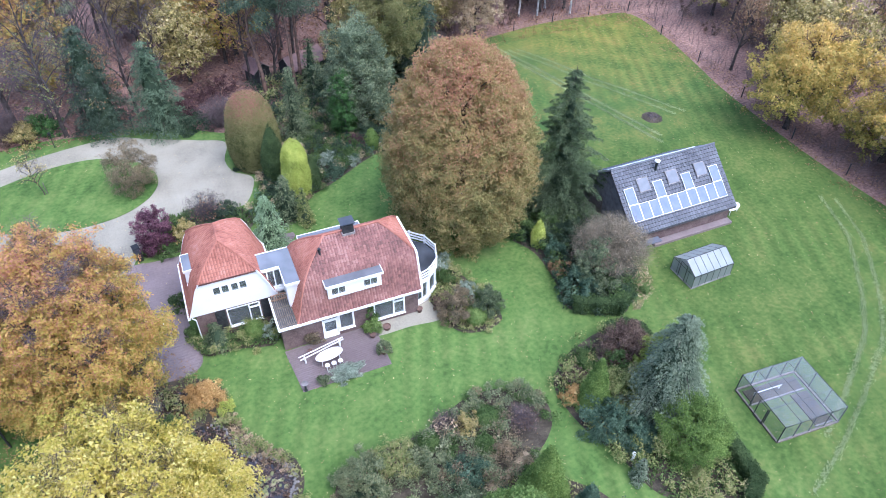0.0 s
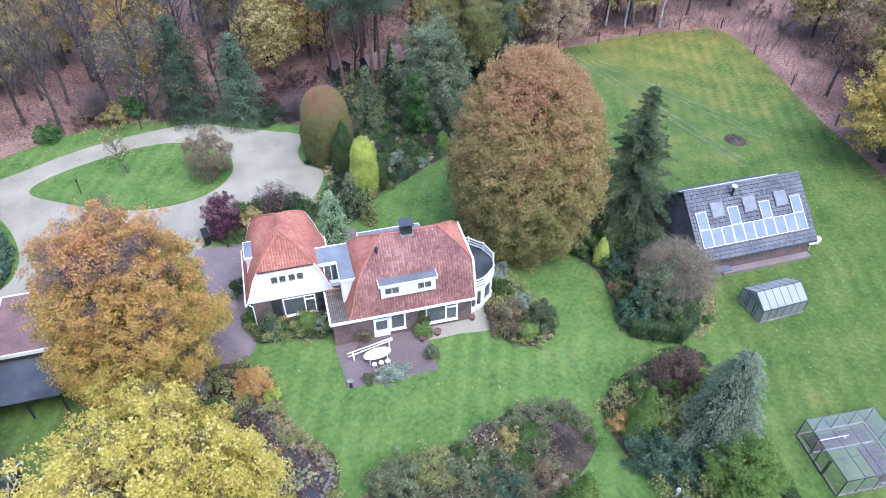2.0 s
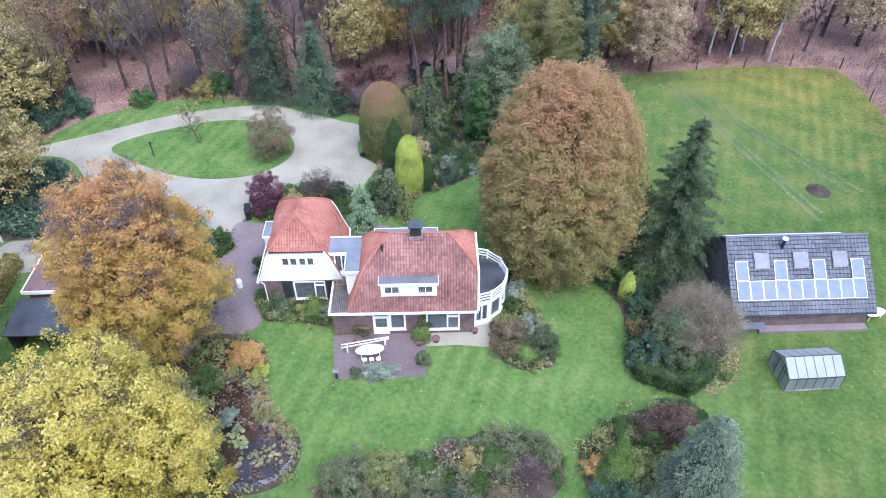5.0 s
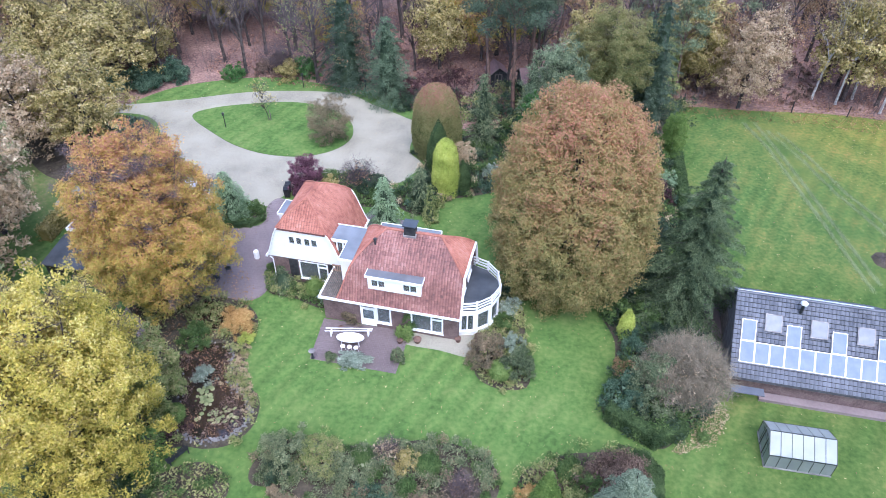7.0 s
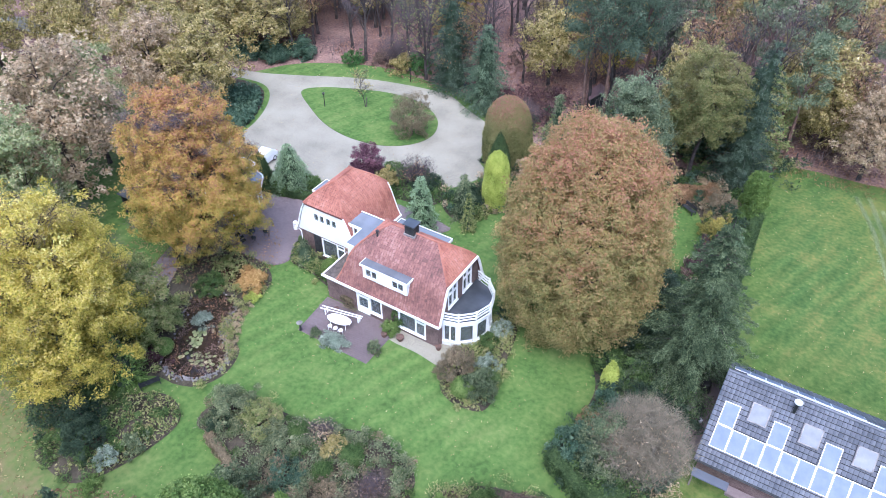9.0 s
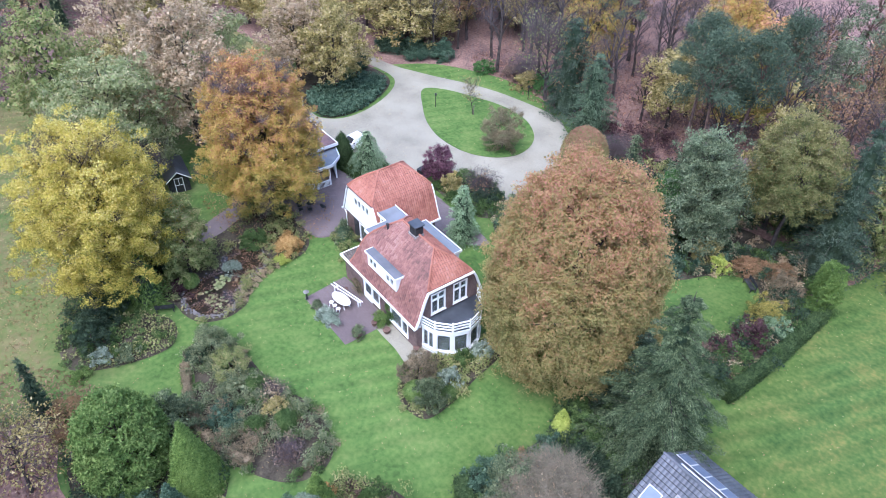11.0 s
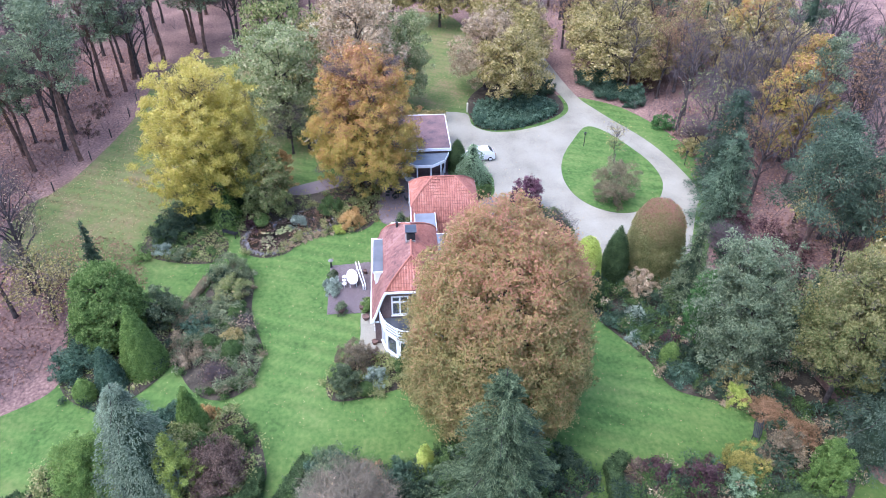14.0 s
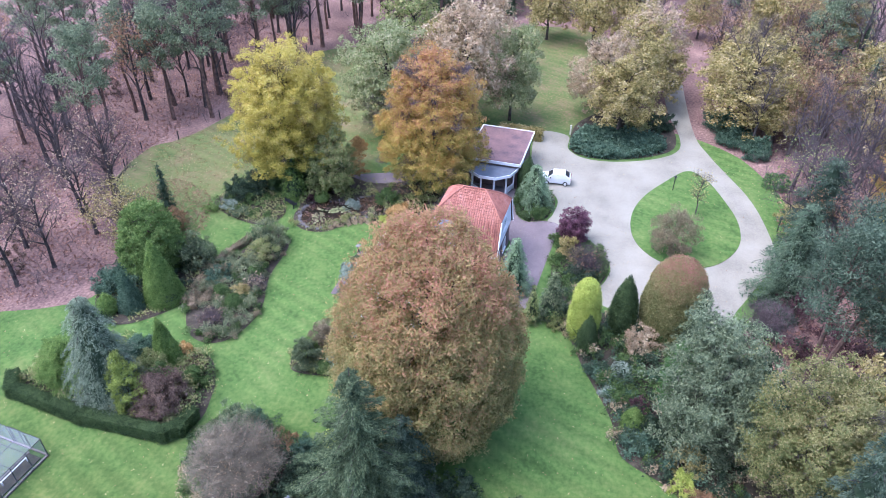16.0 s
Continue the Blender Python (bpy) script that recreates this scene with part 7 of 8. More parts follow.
# wheel tracks pressed into the rough grass
def wheel_track(points, width, seed, n=900):
    r_ = np.random.default_rng(seed)
    p = np.array(points, float)
    seg = np.linalg.norm(np.diff(p, axis=0), axis=1)
    far = np.concatenate([[0], np.cumsum(seg)])
    d = r_.uniform(0, far[-1], n)
    xy = np.stack([np.interp(d, far, p[:, 0]), np.interp(d, far, p[:, 1])], -1) + width * r_.normal(size=(n, 2))
    keep = waves(np.concatenate([xy, 0 * xy[:, :1]], 1), 0.3, r_) > -0.9
    q = np.concatenate([xy, np.full((n, 1), 0.045)], 1)[keep]
    way = unit(np.array([p[-1, 0] - p[0, 0], p[-1, 1] - p[0, 1], 0.0]))
    quads = leaf_quads(q, np.tile([0, 0, 1.0], (len(q), 1)), 0.07, r_, np.tile(way, (len(q), 1)), 2.2, 0.08)
    tagged(part("wheel_track", quads_mesh("wheel_track", quads, L_TRACK), L_TRACK), "pale flattened grass in a wheel track", "grass", kind="stuff")

for k, track in enumerate(([(45.6, 77.2), (47.6, 71.7), (49.3, 64.0), (50.5, 58.5), (52.6, 49)], [(46.9, 77.5), (48.7, 70.8), (50.3, 63.9), (51.4, 58.7), (53.4, 50)], [(48.1, 75.7), (50.6, 70.5), (52.9, 64.2), (54.4, 61.2), (58, 53)], [(49.3, 75.5), (51.8, 70.3), (54.1, 64), (55.8, 60.8), (59.4, 53)], [(62, 33), (59.6, 27.5), (54.5, 21.5), (50.4, 17.8), (44.1, 14.5), (38.9, 12.1), (34.2, 10.4)], [(61, 34), (58.5, 28.3), (53.4, 22.5), (49.4, 18.8), (43.5, 15.6), (38.5, 13.2)])):
    wheel_track(track, 0.13, 300 + k, 3600 if k < 2 else 2400)
plants("fallen_leaves", "fallen leaves strewn over the western grass", [(-9.5, 1.2), (-3, 4), (2, 10), (3, 12.5), (-3, 13.5), (-6, 19), (-11, 27), (-14, 30), (-22, 28), (-40, 32), (-50, 20), (-45, 9), (-31, 9), (-20, 6.8)], 9000, L_FALLEN, 0.01, 0.13, 19, 0.3, 0.05)
plants("fallen_leaves", "fallen leaves below the orange beech", [(-16, 34), (-4, 34), (-1.5, 39), (-5, 44), (-12, 44)], 3000, L_RUST, 0.01, 0.12, 20, 0.2, 0.09)
plants("fallen_leaves", "tan leaves fallen below the bare willow", [(33.6, 29.4), (36.4, 30.6), (38, 33.5), (37.6, 36.6), (36, 36), (35, 32)], 1500, L_OAKTAN, 0.01, 0.12, 23, 0.3, 0.05)
plants("fallen_leaves", "rust-brown leaves strewn along the meadow's far edge", [(38, 77.2), (54, 77.6), (69.5, 75.5), (71, 82), (54, 83.5), (38, 82.5)], 3000, L_RUST, 0.01, 0.14, 25, 0.6, 0.05, False)
plants("fallen_leaves", "rust-brown leaves strewn along the field's edge", [(64.6, 8), (68, 8), (72.5, 78), (68.4, 78), (66, 58), (64, 43), (63.6, 30)], 3400, L_RUST, 0.01, 0.14, 26, 0.6, 0.05, False)
plants("fallen_leaves", "orange leaves fallen below the yellow tree", [(-17, 11), (-8, 12.5), (-4.5, 16.5), (-8, 24), (-13, 27), (-17, 22)], 2800, L_RUST, 0.01, 0.12, 27, 0.7, 0.05)


# ---- woodland round the garden ----
def wood_kinds():
    """The tree models of the wood, built once; each is then copied."""
    out = {}
    out["bare"] = [bare_tree("bare_tree", "slim leafless woodland tree with grey-brown twigs", 13 + 1.5 * k, 2.7 + 0.3 * k, 60 + k, 380) for k in range(3)]
    out["brown"] = [bare_tree("beech_tree", "slim woodland tree with some rust-brown leaves", 12 + 2 * k, 2.8, 65 + k, 320, 900, L_RUST, size=0.22) for k in range(2)]
    out["oakyel"] = [broadleaf("oak_tree", "woodland oak in dull yellow autumn leaf", 12 + k, 4.4, 0.24, L_OAKYEL, 3300, 0.29, 0.2, EGG, 70 + k, 160, 0.6, 0.2, 0.2, clusters=230, spray=0.5) for k in range(2)]
    out["oaktan"] = [broadleaf("oak_tree", "woodland oak in pinkish tan autumn leaf", 13 + k, 4.6, 0.24, L_OAKTAN, 3300, 0.29, 0.2, EGG, 75 + k, 200, 0.55, 0.2, 0.2, clusters=230, spray=0.5) for k in range(2)]
    out["oakgreen"] = [broadleaf("oak_tree", "woodland oak in olive green leaf", 13, 4.6, 0.24, L_OAKGREEN, 3300, 0.29, 0.18, EGG, 80, 0, 0.62, 0.2, 0.2, clusters=230, spray=0.5)]
    out["fine_oakyel"] = [broadleaf("oak_tree", "spreading oak in dull yellow autumn leaf", 12 + k, 4.4, 0.26, L_OAKYEL, 7600, 0.215, 0.2, EGG, 72 + k, 300, 0.6, 0.25, 0.22, clusters=300, spray=0.46) for k in range(2)]
    out["fine_oaktan"] = [broadleaf("oak_tree", "spreading oak in pinkish tan autumn leaf", 13 + k, 4.6, 0.26, L_OAKTAN, 7600, 0.215, 0.2, EGG, 77 + k, 400, 0.6, 0.25, 0.22, clusters=300, spray=0.46) for k in range(2)]
    out["fine_oakgreen"] = [broadleaf("oak_tree", "spreading oak in olive green leaf", 13, 4.6, 0.26, L_PALEOAK, 10000, 0.2, 0.18, EGG, 82, 0, 0.6, 0.2, 0.22, clusters=320, spray=0.46)]
    out["fine_oakamber"] = [broadleaf("oak_tree", "spreading oak in amber autumn leaf", 13, 4.8, 0.28, L_AMBER, 11000, 0.2, 0.16, EGG, 84, 200, 0.6, 0.2, 0.22, clusters=320, spray=0.46)]
    out["rusty_oak"] = [broadleaf("oak_tree", "slim woodland oak in orange-brown autumn leaf", 12.5, 3.3, 0.2, L_ORANGE, 6000, 0.2, 0.2, EGG, 86, 200, 0.6, 0.3, 0.24, clusters=230, spray=0.42)]
    out["pine"] = [pine("pine_tree", "tall Scots pine with a bare reddish trunk", 16 + 2 * k, 3.2, L_PINE, 85 + k, 0.5, 19, 130, 0.28) for k in range(2)]
    out["fir"] = [conifer("fir_tree", "dark green woodland fir", 13 + 2 * k, 3.0, L_DARK if k else L_SPRUCE, 90 + k, 14, 8, 9, 0.14, 0.5, core=0.5, taper=0.75) for k in range(2)]
    out["shrub"] = [bush("understorey_shrub", "brown thinly leaved woodland shrub", 0, 0, 2.6, 1.7, L_BROWN, 300, 0.26, BALL, 95, 0.3, 0.0, 0.4, z=0.0)]
    return out


KINDS = wood_kinds()
USED = {}


def plant_copy(kind, x, y, scale=1.0, turn=None, pick=None, wide=1.0):
    models = KINDS[kind]
    k = random.randrange(len(models)) if pick is None else pick
    m = pose(x, y, 0, 0, 0, random.uniform(0, 360) if turn is None else turn) @ Matrix.Diagonal((scale * wide, scale * wide, scale, 1))
    model = models[k]
    if (kind, k) not in USED:
        USED[(kind, k)] = model
        model.matrix_basis = m
        return model
    made = copy_thing(model, pose(0, 0, 0))
    made.matrix_basis = m
    return made


random.seed(5)
# trees that can be told apart
plant_copy("fine_oakamber", 67.6, 45.0, 1.05, 0, 0, 1.05)
plant_copy("fine_oakamber", 72.0, 35.5, 1.05, 90, 0, 1.1)
plant_copy("fine_oakamber", 70.5, 25.0, 1.0, 30, 0, 1.15)
for k, (x, y) in enumerate(((-22, -3.5), (-27, 1), (-33, -2), (-38, 3), (-44, 5.5), (-49, 9), (-52, 15), (-55, 21), (-58, 12), (-61, 27))):
    plant_copy("pine", x, y, 0.95 + 0.05 * (k % 3), 40 * k, k % 2, 1.35)
plant_copy("fine_oakyel", -33.4, 75.8, 1.0, 0, 0, 1.45)
plant_copy("fine_oakyel", -27.6, 59.4, 0.95, 40, 1, 1.1)
plant_copy("fine_oaktan", -33.5, 57.0, 0.95, 10, 0, 1.1)
plant_copy("fine_oakyel", -38.0, 62.0, 1.05, 70, 0, 1.2)
plant_copy("fine_oakgreen", -22.4, 29.0, 1.22, 0, 0, 1.05)
plant_copy("fine_oaktan", -26.0, 38.6, 1.25, 0, 1, 1.1)
plant_copy("fine_oakgreen", -29.0, 44.5, 1.1, 60, 0, 0.8)
plant_copy("fine_oakyel", -32.0, 33.0, 1.0, 20, 1, 1.0)
plant_copy("fine_oaktan", 45.6, 80.8, 0.88, 0, 1, 0.95)
plant_copy("fine_oakyel", 26.6, 75.6, 1.1, 130, 1, 0.75)
for k, (x, y) in enumerate(((-18, 97), (3, 103), (-27, 93), (9, 96))):
    plant_copy("rusty_oak", x, y, 1.0 + 0.08 * k, 70 * k)
plant_copy("fine_oakyel", 41.0, 85.0, 0.8, 0, 0, 1.0)
plant_copy("rusty_oak", 14.6, 90.6, 1.2, 20, 0, 1.25)
plant_copy("rusty_oak", -8.4, 89.5, 1.1, 80, 0, 1.15)
conifer("fir_tree", "broad dark grey-green fir beside the drive", 12.8, 3.6, L_BLUESPRUCE, 58, 19, 12, 34, 0.12, 0.3, m=pose(-3.4, 78.8, 0), core=0.55, taper=0.45)
conifer("fir_tree", "broad fresh green fir beside the drive", 11.0, 3.5, L_GREENFIR, 59, 18, 12, 34, 0.14, 0.3, m=pose(2.6, 76.2, 0), core=0.5, taper=0.55)
plant_copy("fir", 33.0, 77.0, 0.9, 20, 1, 1.1)
plant_copy("fir", 28.6, 77.0, 0.8, 80, 1, 1.1)
bare_tree("multi_stem_tree", "many-stemmed tree with thin olive leaves", 12.5, 4.2, 61, 1300, 700, L_OAKGREEN, m=pose(-7.6, 79.2, 0), trunk_r=0.24, clear=0.12, size=0.18)
for k, (x, y) in enumerate(((62.4, 82.0), (57.6, 83.5), (60.0, 85.2), (55.0, 84.4))):
    bare_tree("birch", "slim white-barked leafless birch", 14.0 + k, 2.0, 110 + k, 520, 1300, L_OAKYEL, size=0.18, m=pose(x, y, 0), bark=M_BIRCH, trunk_r=0.16)
for k, (x, y) in enumerate(((15.2, 4.6), (9.0, 5.2), (13.0, -0.4), (18.6, 3.0), (5.5, 6.5))):
    bare_tree("bare_tree", "slim leafless tree beside the grass", 10.5 + 0.7 * k, 2.6, 120 + k, 800, 300, L_OAKTAN, m=pose(x, y, 0), size=0.17)
bare_tree("oak_sapling", "young tree with thin tan leaves", 7.0, 2.6, 131, 500, 1800, L_OAKYEL, m=pose(10.0, 9.0, 0), size=0.17)
bare_tree("garden_tree", "leafless dark garden tree", 7.5, 2.2, 132, 700, 0, m=pose(-18.0, 29.6, 0))
bare_tree("young_tree", "staked young tree on the grass island", 5.2, 1.2, 133, 160, 320, L_OAKYEL, m=pose(-10.6, 68.8, 0.1), trunk_r=0.05, size=0.12)
twiggy("bare_shrub", "grey leafless shrub at the wood's edge", -13.2, 52.8 + 28.4, 4.2, 2.6, 420, M_TWIG, 8)
twiggy("bare_shrub", "grey leafless shrub beside the drive", 8.6, 73.8, 3.4, 2.4, 420, M_TWIG, 9)
bush("wood_edge_shrub", "yellow-green shrub at the wood's edge", -11.8, 79.6, 2.4, 1.9, L_OAKYEL, 1200, 0.22)
bush("wood_edge_shrub", "green shrub at the wood's edge", -9.8, 81.2, 2.6, 2.0, L_IVY, 1300, 0.22)
bush("wood_edge_shrub", "bright green low shrub on the verge", -19.0, 78.6, 1.5, 1.6, L_IVY, 1100, 0.2)
bush("wood_edge_shrub", "brown shrub at the wood's edge", -14.8, 80.6, 2.2, 1.8, L_BROWN, 900, 0.22)
bush("rhododendron", "large dark rhododendron beside the road", -29.5, 74.6, 2.4, 2.6, L_RHODO, 2600, 0.28)
bush("rhododendron", "large dark rhododendron beside the road", -33.5, 73.4, 2.4, 2.6, L_RHODO, 2600, 0.28)
bush("rhododendron", "large dark rhododendron beside the road", -26.4, 77.0, 2.0, 2.2, L_RHODO, 2000, 0.28)
bush("laurel_hedge", "dark green laurel beside the gravel", 6.0, 75.0, 1.4, 2.4, L_DARK, 1200, 0.24)
bush("low_evergreen", "dark low shrub at the column's foot", 8.6, 64.4, 0.9, 1.1, L_DARK, 600, 0.18)
bush("low_evergreen", "green shrub inside the drive's bend", -29.5, 62.0, 2.2, 1.8, L_OAKGREEN, 1000, 0.24)
bush("low_evergreen", "dark shrub inside the drive's bend", -31.0, 65.0, 2.4, 2.0, L_DARK, 1000, 0.24)
hedge("beech_hedge", "yellowing clipped hedge beside the gate", [(-24.2, 44.4), (-24.0, 49.2)], 1.5, 1.0, L_OAKYEL, 9, 90, 0.2)


# ---- filling the wood ----
OPEN = spline(LAWN)
ROAD = spline(DRIVE)


def wood(area, n, mix, gap, seed, margin=1.5):
    """Random trees over an area, clear of lawn and road and not too close to each other."""
    r_ = np.random.default_rng(seed)
    random.seed(seed)
    names, shares = list(mix), np.array(list(mix.values()), float)
    placed = []
    for x, y in r_.uniform((area[0], area[2]), (area[1], area[3]), (n * 6, 2)):
        if len(placed) >= n:
            break
        ring = np.array([(x, y), (x + margin, y), (x - margin, y), (x, y + margin), (x, y - margin)])
        if inside(ring, OPEN).any() or inside(ring, ROAD).any() or any((x - a) ** 2 + (y - b) ** 2 < gap**2 for a, b in placed):
            continue
        placed.append((x, y))
        plant_copy(str(r_.choice(names, p=shares / shares.sum())), x, y, r_.uniform(0.8, 1.15))


wood((-24, 16, 80, 118), 66, {"bare": 8, "brown": 1.0, "pine": 0.3, "oakyel": 0.3, "shrub": 0.6}, 3.2, 201)
wood((16, 42, 80, 118), 44, {"bare": 4, "brown": 2, "pine": 2, "oakyel": 2.5, "fir": 1.0, "shrub": 2}, 3.2, 202)
wood((42, 84, 83, 112), 58, {"bare": 6, "brown": 2, "oakyel": 1.5, "oaktan": 1, "pine": 0.6, "shrub": 4}, 2.8, 203)
wood((71, 96, 5, 82), 62, {"bare": 3, "brown": 2, "oakyel": 2.5, "oaktan": 1, "shrub": 4}, 3.0, 204)
wood((-62, -24, 72, 112), 70, {"bare": 4.5, "oakyel": 2.2, "brown": 1.2, "pine": 1.3, "fir": 0.6, "shrub": 1.5}, 3.4, 205, 2.8)
wood((-100, -62, 36, 100), 42, {"bare": 3, "oakyel": 2, "oaktan": 1, "pine": 2.4, "fir": 1, "oakgreen": 0.8}, 3.4, 206)
wood((-62, -38, 40, 63), 14, {"oakyel": 2, "oaktan": 2, "bare": 1}, 4.0, 207)
wood((-66, 2, -34, 7), 92, {"pine": 2.6, "bare": 6, "brown": 0.5, "shrub": 0.6}, 2.9, 208)
wood((-100, -50, 8, 36), 34, {"pine": 4, "bare": 2.5, "fir": 1.2, "brown": 0.6}, 3.4, 211)
wood((-100, -62, -34, 8), 26, {"pine": 4, "bare": 3, "fir": 0.6}, 3.4, 209)
wood((-2, 24, -26, 8), 24, {"bare": 5, "brown": 0.6, "shrub": 0.8}, 3.0, 210)
for k, (x, y) in enumerate(((-62, 46), (-44, 38), (-40, 28), (-60, 54))):
    plant_copy(("oakyel", "oaktan", "oakgreen")[k % 3], x, y, 1.0 + 0.1 * (k % 3), 40 * k)
for kind, models in KINDS.items():
    for k, model in enumerate(models):
        if (kind, k) not in USED:
            model.matrix_basis = pose(-70 - 4 * k, 104, 0)


def brushwood(label, area, n, seed, tall=3.0):
    """Thin upright stems and saplings that nobody could count, all over a stretch of wood."""
    r_ = np.random.default_rng(seed)
    xy = r_.uniform((area[0], area[2]), (area[1], area[3]), (n, 2))
    ring = lambda d: inside(xy + d, OPEN) | inside(xy + d, ROAD)
    xy = xy[~(ring((0, 0)) | ring((0.8, 0)) | ring((-0.8, 0)) | ring((0, 0.8)) | ring((0, -0.8)))]
    dense = waves(np.concatenate([xy, 0 * xy[:, :1]], 1), 0.12, r_)
    xy = xy[dense > -0.5]
    k = len(xy)
    foot = np.concatenate([xy, np.zeros((k, 1))], 1)
    high = tall * r_.uniform(0.3, 1.0, k) ** 1.5
    tip = foot + np.stack([0.3 * high * r_.normal(size=k), 0.3 * high * r_.normal(size=k), high], -1)
    side = unit(np.cross(tip - foot, r_.normal(size=(k, 3)))) * 0.03
    stems = np.stack([foot - side, foot + side, tip], 1)
    fans = twig_quads(foot + (tip - foot) * r_.uniform(0.4, 1.0, (k, 1)), 3 * k, 0.9, r_)
    tagged(part("brushwood", quads_mesh("brushwood", np.concatenate([stems, fans]), M_BRUSH), M_BRUSH), label, "undergrowth", kind="stuff")


brushwood("thin brown saplings and brushwood in the wood", (-62, 42, 72, 118), 3600, 401)
brushwood("thin brown saplings along the meadow", (40, 96, 78, 112), 3600, 402)
brushwood("thin brown saplings beside the meadow", (66, 96, 0, 80), 3600, 403)
brushwood("thin brown saplings among pines", (-66, 24, -34, 12), 1800, 404)
NORTHSHADE = [(8, 73), (16, 70.6), (28, 74), (38, 73.5), (40, 80), (30, 84), (16, 82)]
thicket("wood_edge_shrubs", "dark evergreen shrubs at the wood's edge", NORTHSHADE, 220, 6500, L_DARK, 0.3, 2.6, 0.7, 0.26, 405, 0.5, False, 0.0)
thicket("wood_edge_shrubs", "olive shrubs at the wood's edge", NORTHSHADE, 180, 5000, L_OAKGREEN, 0.3, 2.2, 0.7, 0.26, 406, 0.5, False, 0.0)
plant_copy("fir", 20.5, 75.5, 0.62, 10, 0, 1.2)
plant_copy("fir", 24.5, 78.0, 0.7, 50, 1, 1.2)
plant_copy("oakgreen", 34.0, 80.5, 0.8, 10, 0, 1.0)
plants("woodland_litter", "loose curled leaves on the woodland floor", [(-24, 79.5), (16, 74), (40, 82), (68, 82), (72, 100), (20, 108), (-24, 104)], 18000, L_LITTER, 0.05, 0.22, 21, -0.3, 0.02, False)
plants("woodland_litter", "loose curled leaves under bare trees", [(-56, 8), (-40, 5), (-12, 1), (0, -2), (4, 9), (16, 10), (22, 4), (22, -10), (-4, -20), (-60, -24)], 20000, L_LITTER, 0.05, 0.2, 22, -0.3, 0.02, False)


# ---- small things ----
def lamp_post(x, y, z=0.05, h=1.6):
    p = thing("garden_lamp", pose(x, y, z), "short dark garden lamp post on the grass", "lamp", "garden lamps along the drive")
    part("post", Buf().tube([(0, 0, 0), (0, 0, h)], 0.05, 8), M_METAL, p)
    part("head", Buf().lathe([(0.06, h), (0.13, h + 0.06), (0.15, h + 0.26), (0.2, h + 0.3), (0.03, h + 0.42)], 8), M_METAL, p, "dark lantern head")


for x, y, z in ((-9.0, 77.4, 0.03), (-15.1, 66.4, 0.1), (-0.6, 76.9, 0.03)):
    lamp_post(x, y, z)
st = thing("tree_stake", pose(-10.35, 68.8, 0.1), "thin wooden stake beside a young tree", "stake")
part("post", Buf().box(-0.04, 0.04, -0.04, 0.04, 0, 1.4), M_WOOD, st)


def fence(points, every, h, label):
    root = thing("wire_fence", pose(points[0][0], points[0][1], 0), label, "fence")
    o = Vector((*points[0], 0))
    tops = []
    for a, b in zip(points, points[1:]):
        a, b = Vector((*a, 0)) - o, Vector((*b, 0)) - o
        n = max(1, round((b - a).length / every))
        tops += [a + (b - a) * i / n for i in range(n)]
    tops.append(Vector((*points[-1], 0)) - o)
    for p in tops:
        lean = random.uniform(-0.08, 0.08)
        part("post", Buf().tube([(p.x, p.y, -0.1), (p.x + lean, p.y, h)], [0.07, 0.06], 6), M_DARK, root, "dark wooden post")
    for z in (0.4, 0.75, 1.1):
        part("wire", Buf().tube([(p.x, p.y, z) for p in tops], 0.008, 3), M_METAL, root)


random.seed(9)
fence([(39, 80.6), (64.6, 80.3), (70.8, 79)], 6.4, 1.5, "dark posts and wire along the meadow's far edge")
fence([(70.8, 79), (69.4, 62), (66.5, 43), (66.2, 20)], 8.0, 1.5, "dark posts and wire along the wood")
fence([(0.4, 0.6), (-8.6, -0.3), (-12.6, 2.6), (-19.6, 5.0), (-31, 7.3), (-46, 7.3)], 5.5, 1.3, "dark posts and wire between grass and wood")


def garden_table():
    t = thing("garden_table", pose(8.2, 35.9, 0.06, 0, 0, 4), "white oval garden table on a brick terrace", "table")
    oval = [(1.15 * math.cos(q), 0.55 * math.sin(q)) for q in (2 * math.pi * k / 20 for k in range(20))]
    part("tabletop", Buf().prism(oval, 0.70, 0.74), M_WHITE, t, "white oval top")
    for x in (-0.7, 0.7):
        for y in (-0.28, 0.28):
            part("leg", Buf().tube([(x * 1.08, y * 1.15, 0), (x, y, 0.7)], 0.03, 6), M_WHITE, t)
    for k, x in enumerate((-0.45, 0.1, 0.65)):
        c = thing("garden_stool", pose(8.2 + x, 35.9 - 0.78, 0.06, 0, 0, 0), "round white stool tucked beside the garden table", "stool", "stools at the garden table")
        part("seat", Buf().lathe([(0.17, 0.42), (0.2, 0.44), (0.2, 0.47), (0.16, 0.485)], 14), M_WHITE, c)
        for a in range(3):
            q = a * 2.1
            part("leg", Buf().tube([(0.2 * math.cos(q), 0.2 * math.sin(q), 0), (0.13 * math.cos(q), 0.13 * math.sin(q), 0.43)], 0.018, 5), M_WHITE, c)
    for k, (dy, a) in enumerate(((0.72, 9.0), (0.98, 7.5))):
        pl = thing("parasol_pole", pose(7.9, 35.9 + dy, 0.75, 0, 0, a), "long white pole lying over the garden table", "pole")
        part("shaft", Buf().tube([(-2.0, 0, 0), (1.9, 0, 0)], 0.05, 6), M_WHITE, pl)
        part("foot", Buf().box(-1.6, -1.5, -0.05, 0.05, -0.7, 0).box(1.5, 1.6, -0.05, 0.05, -0.7, 0), M_WHITE, pl)


garden_table()


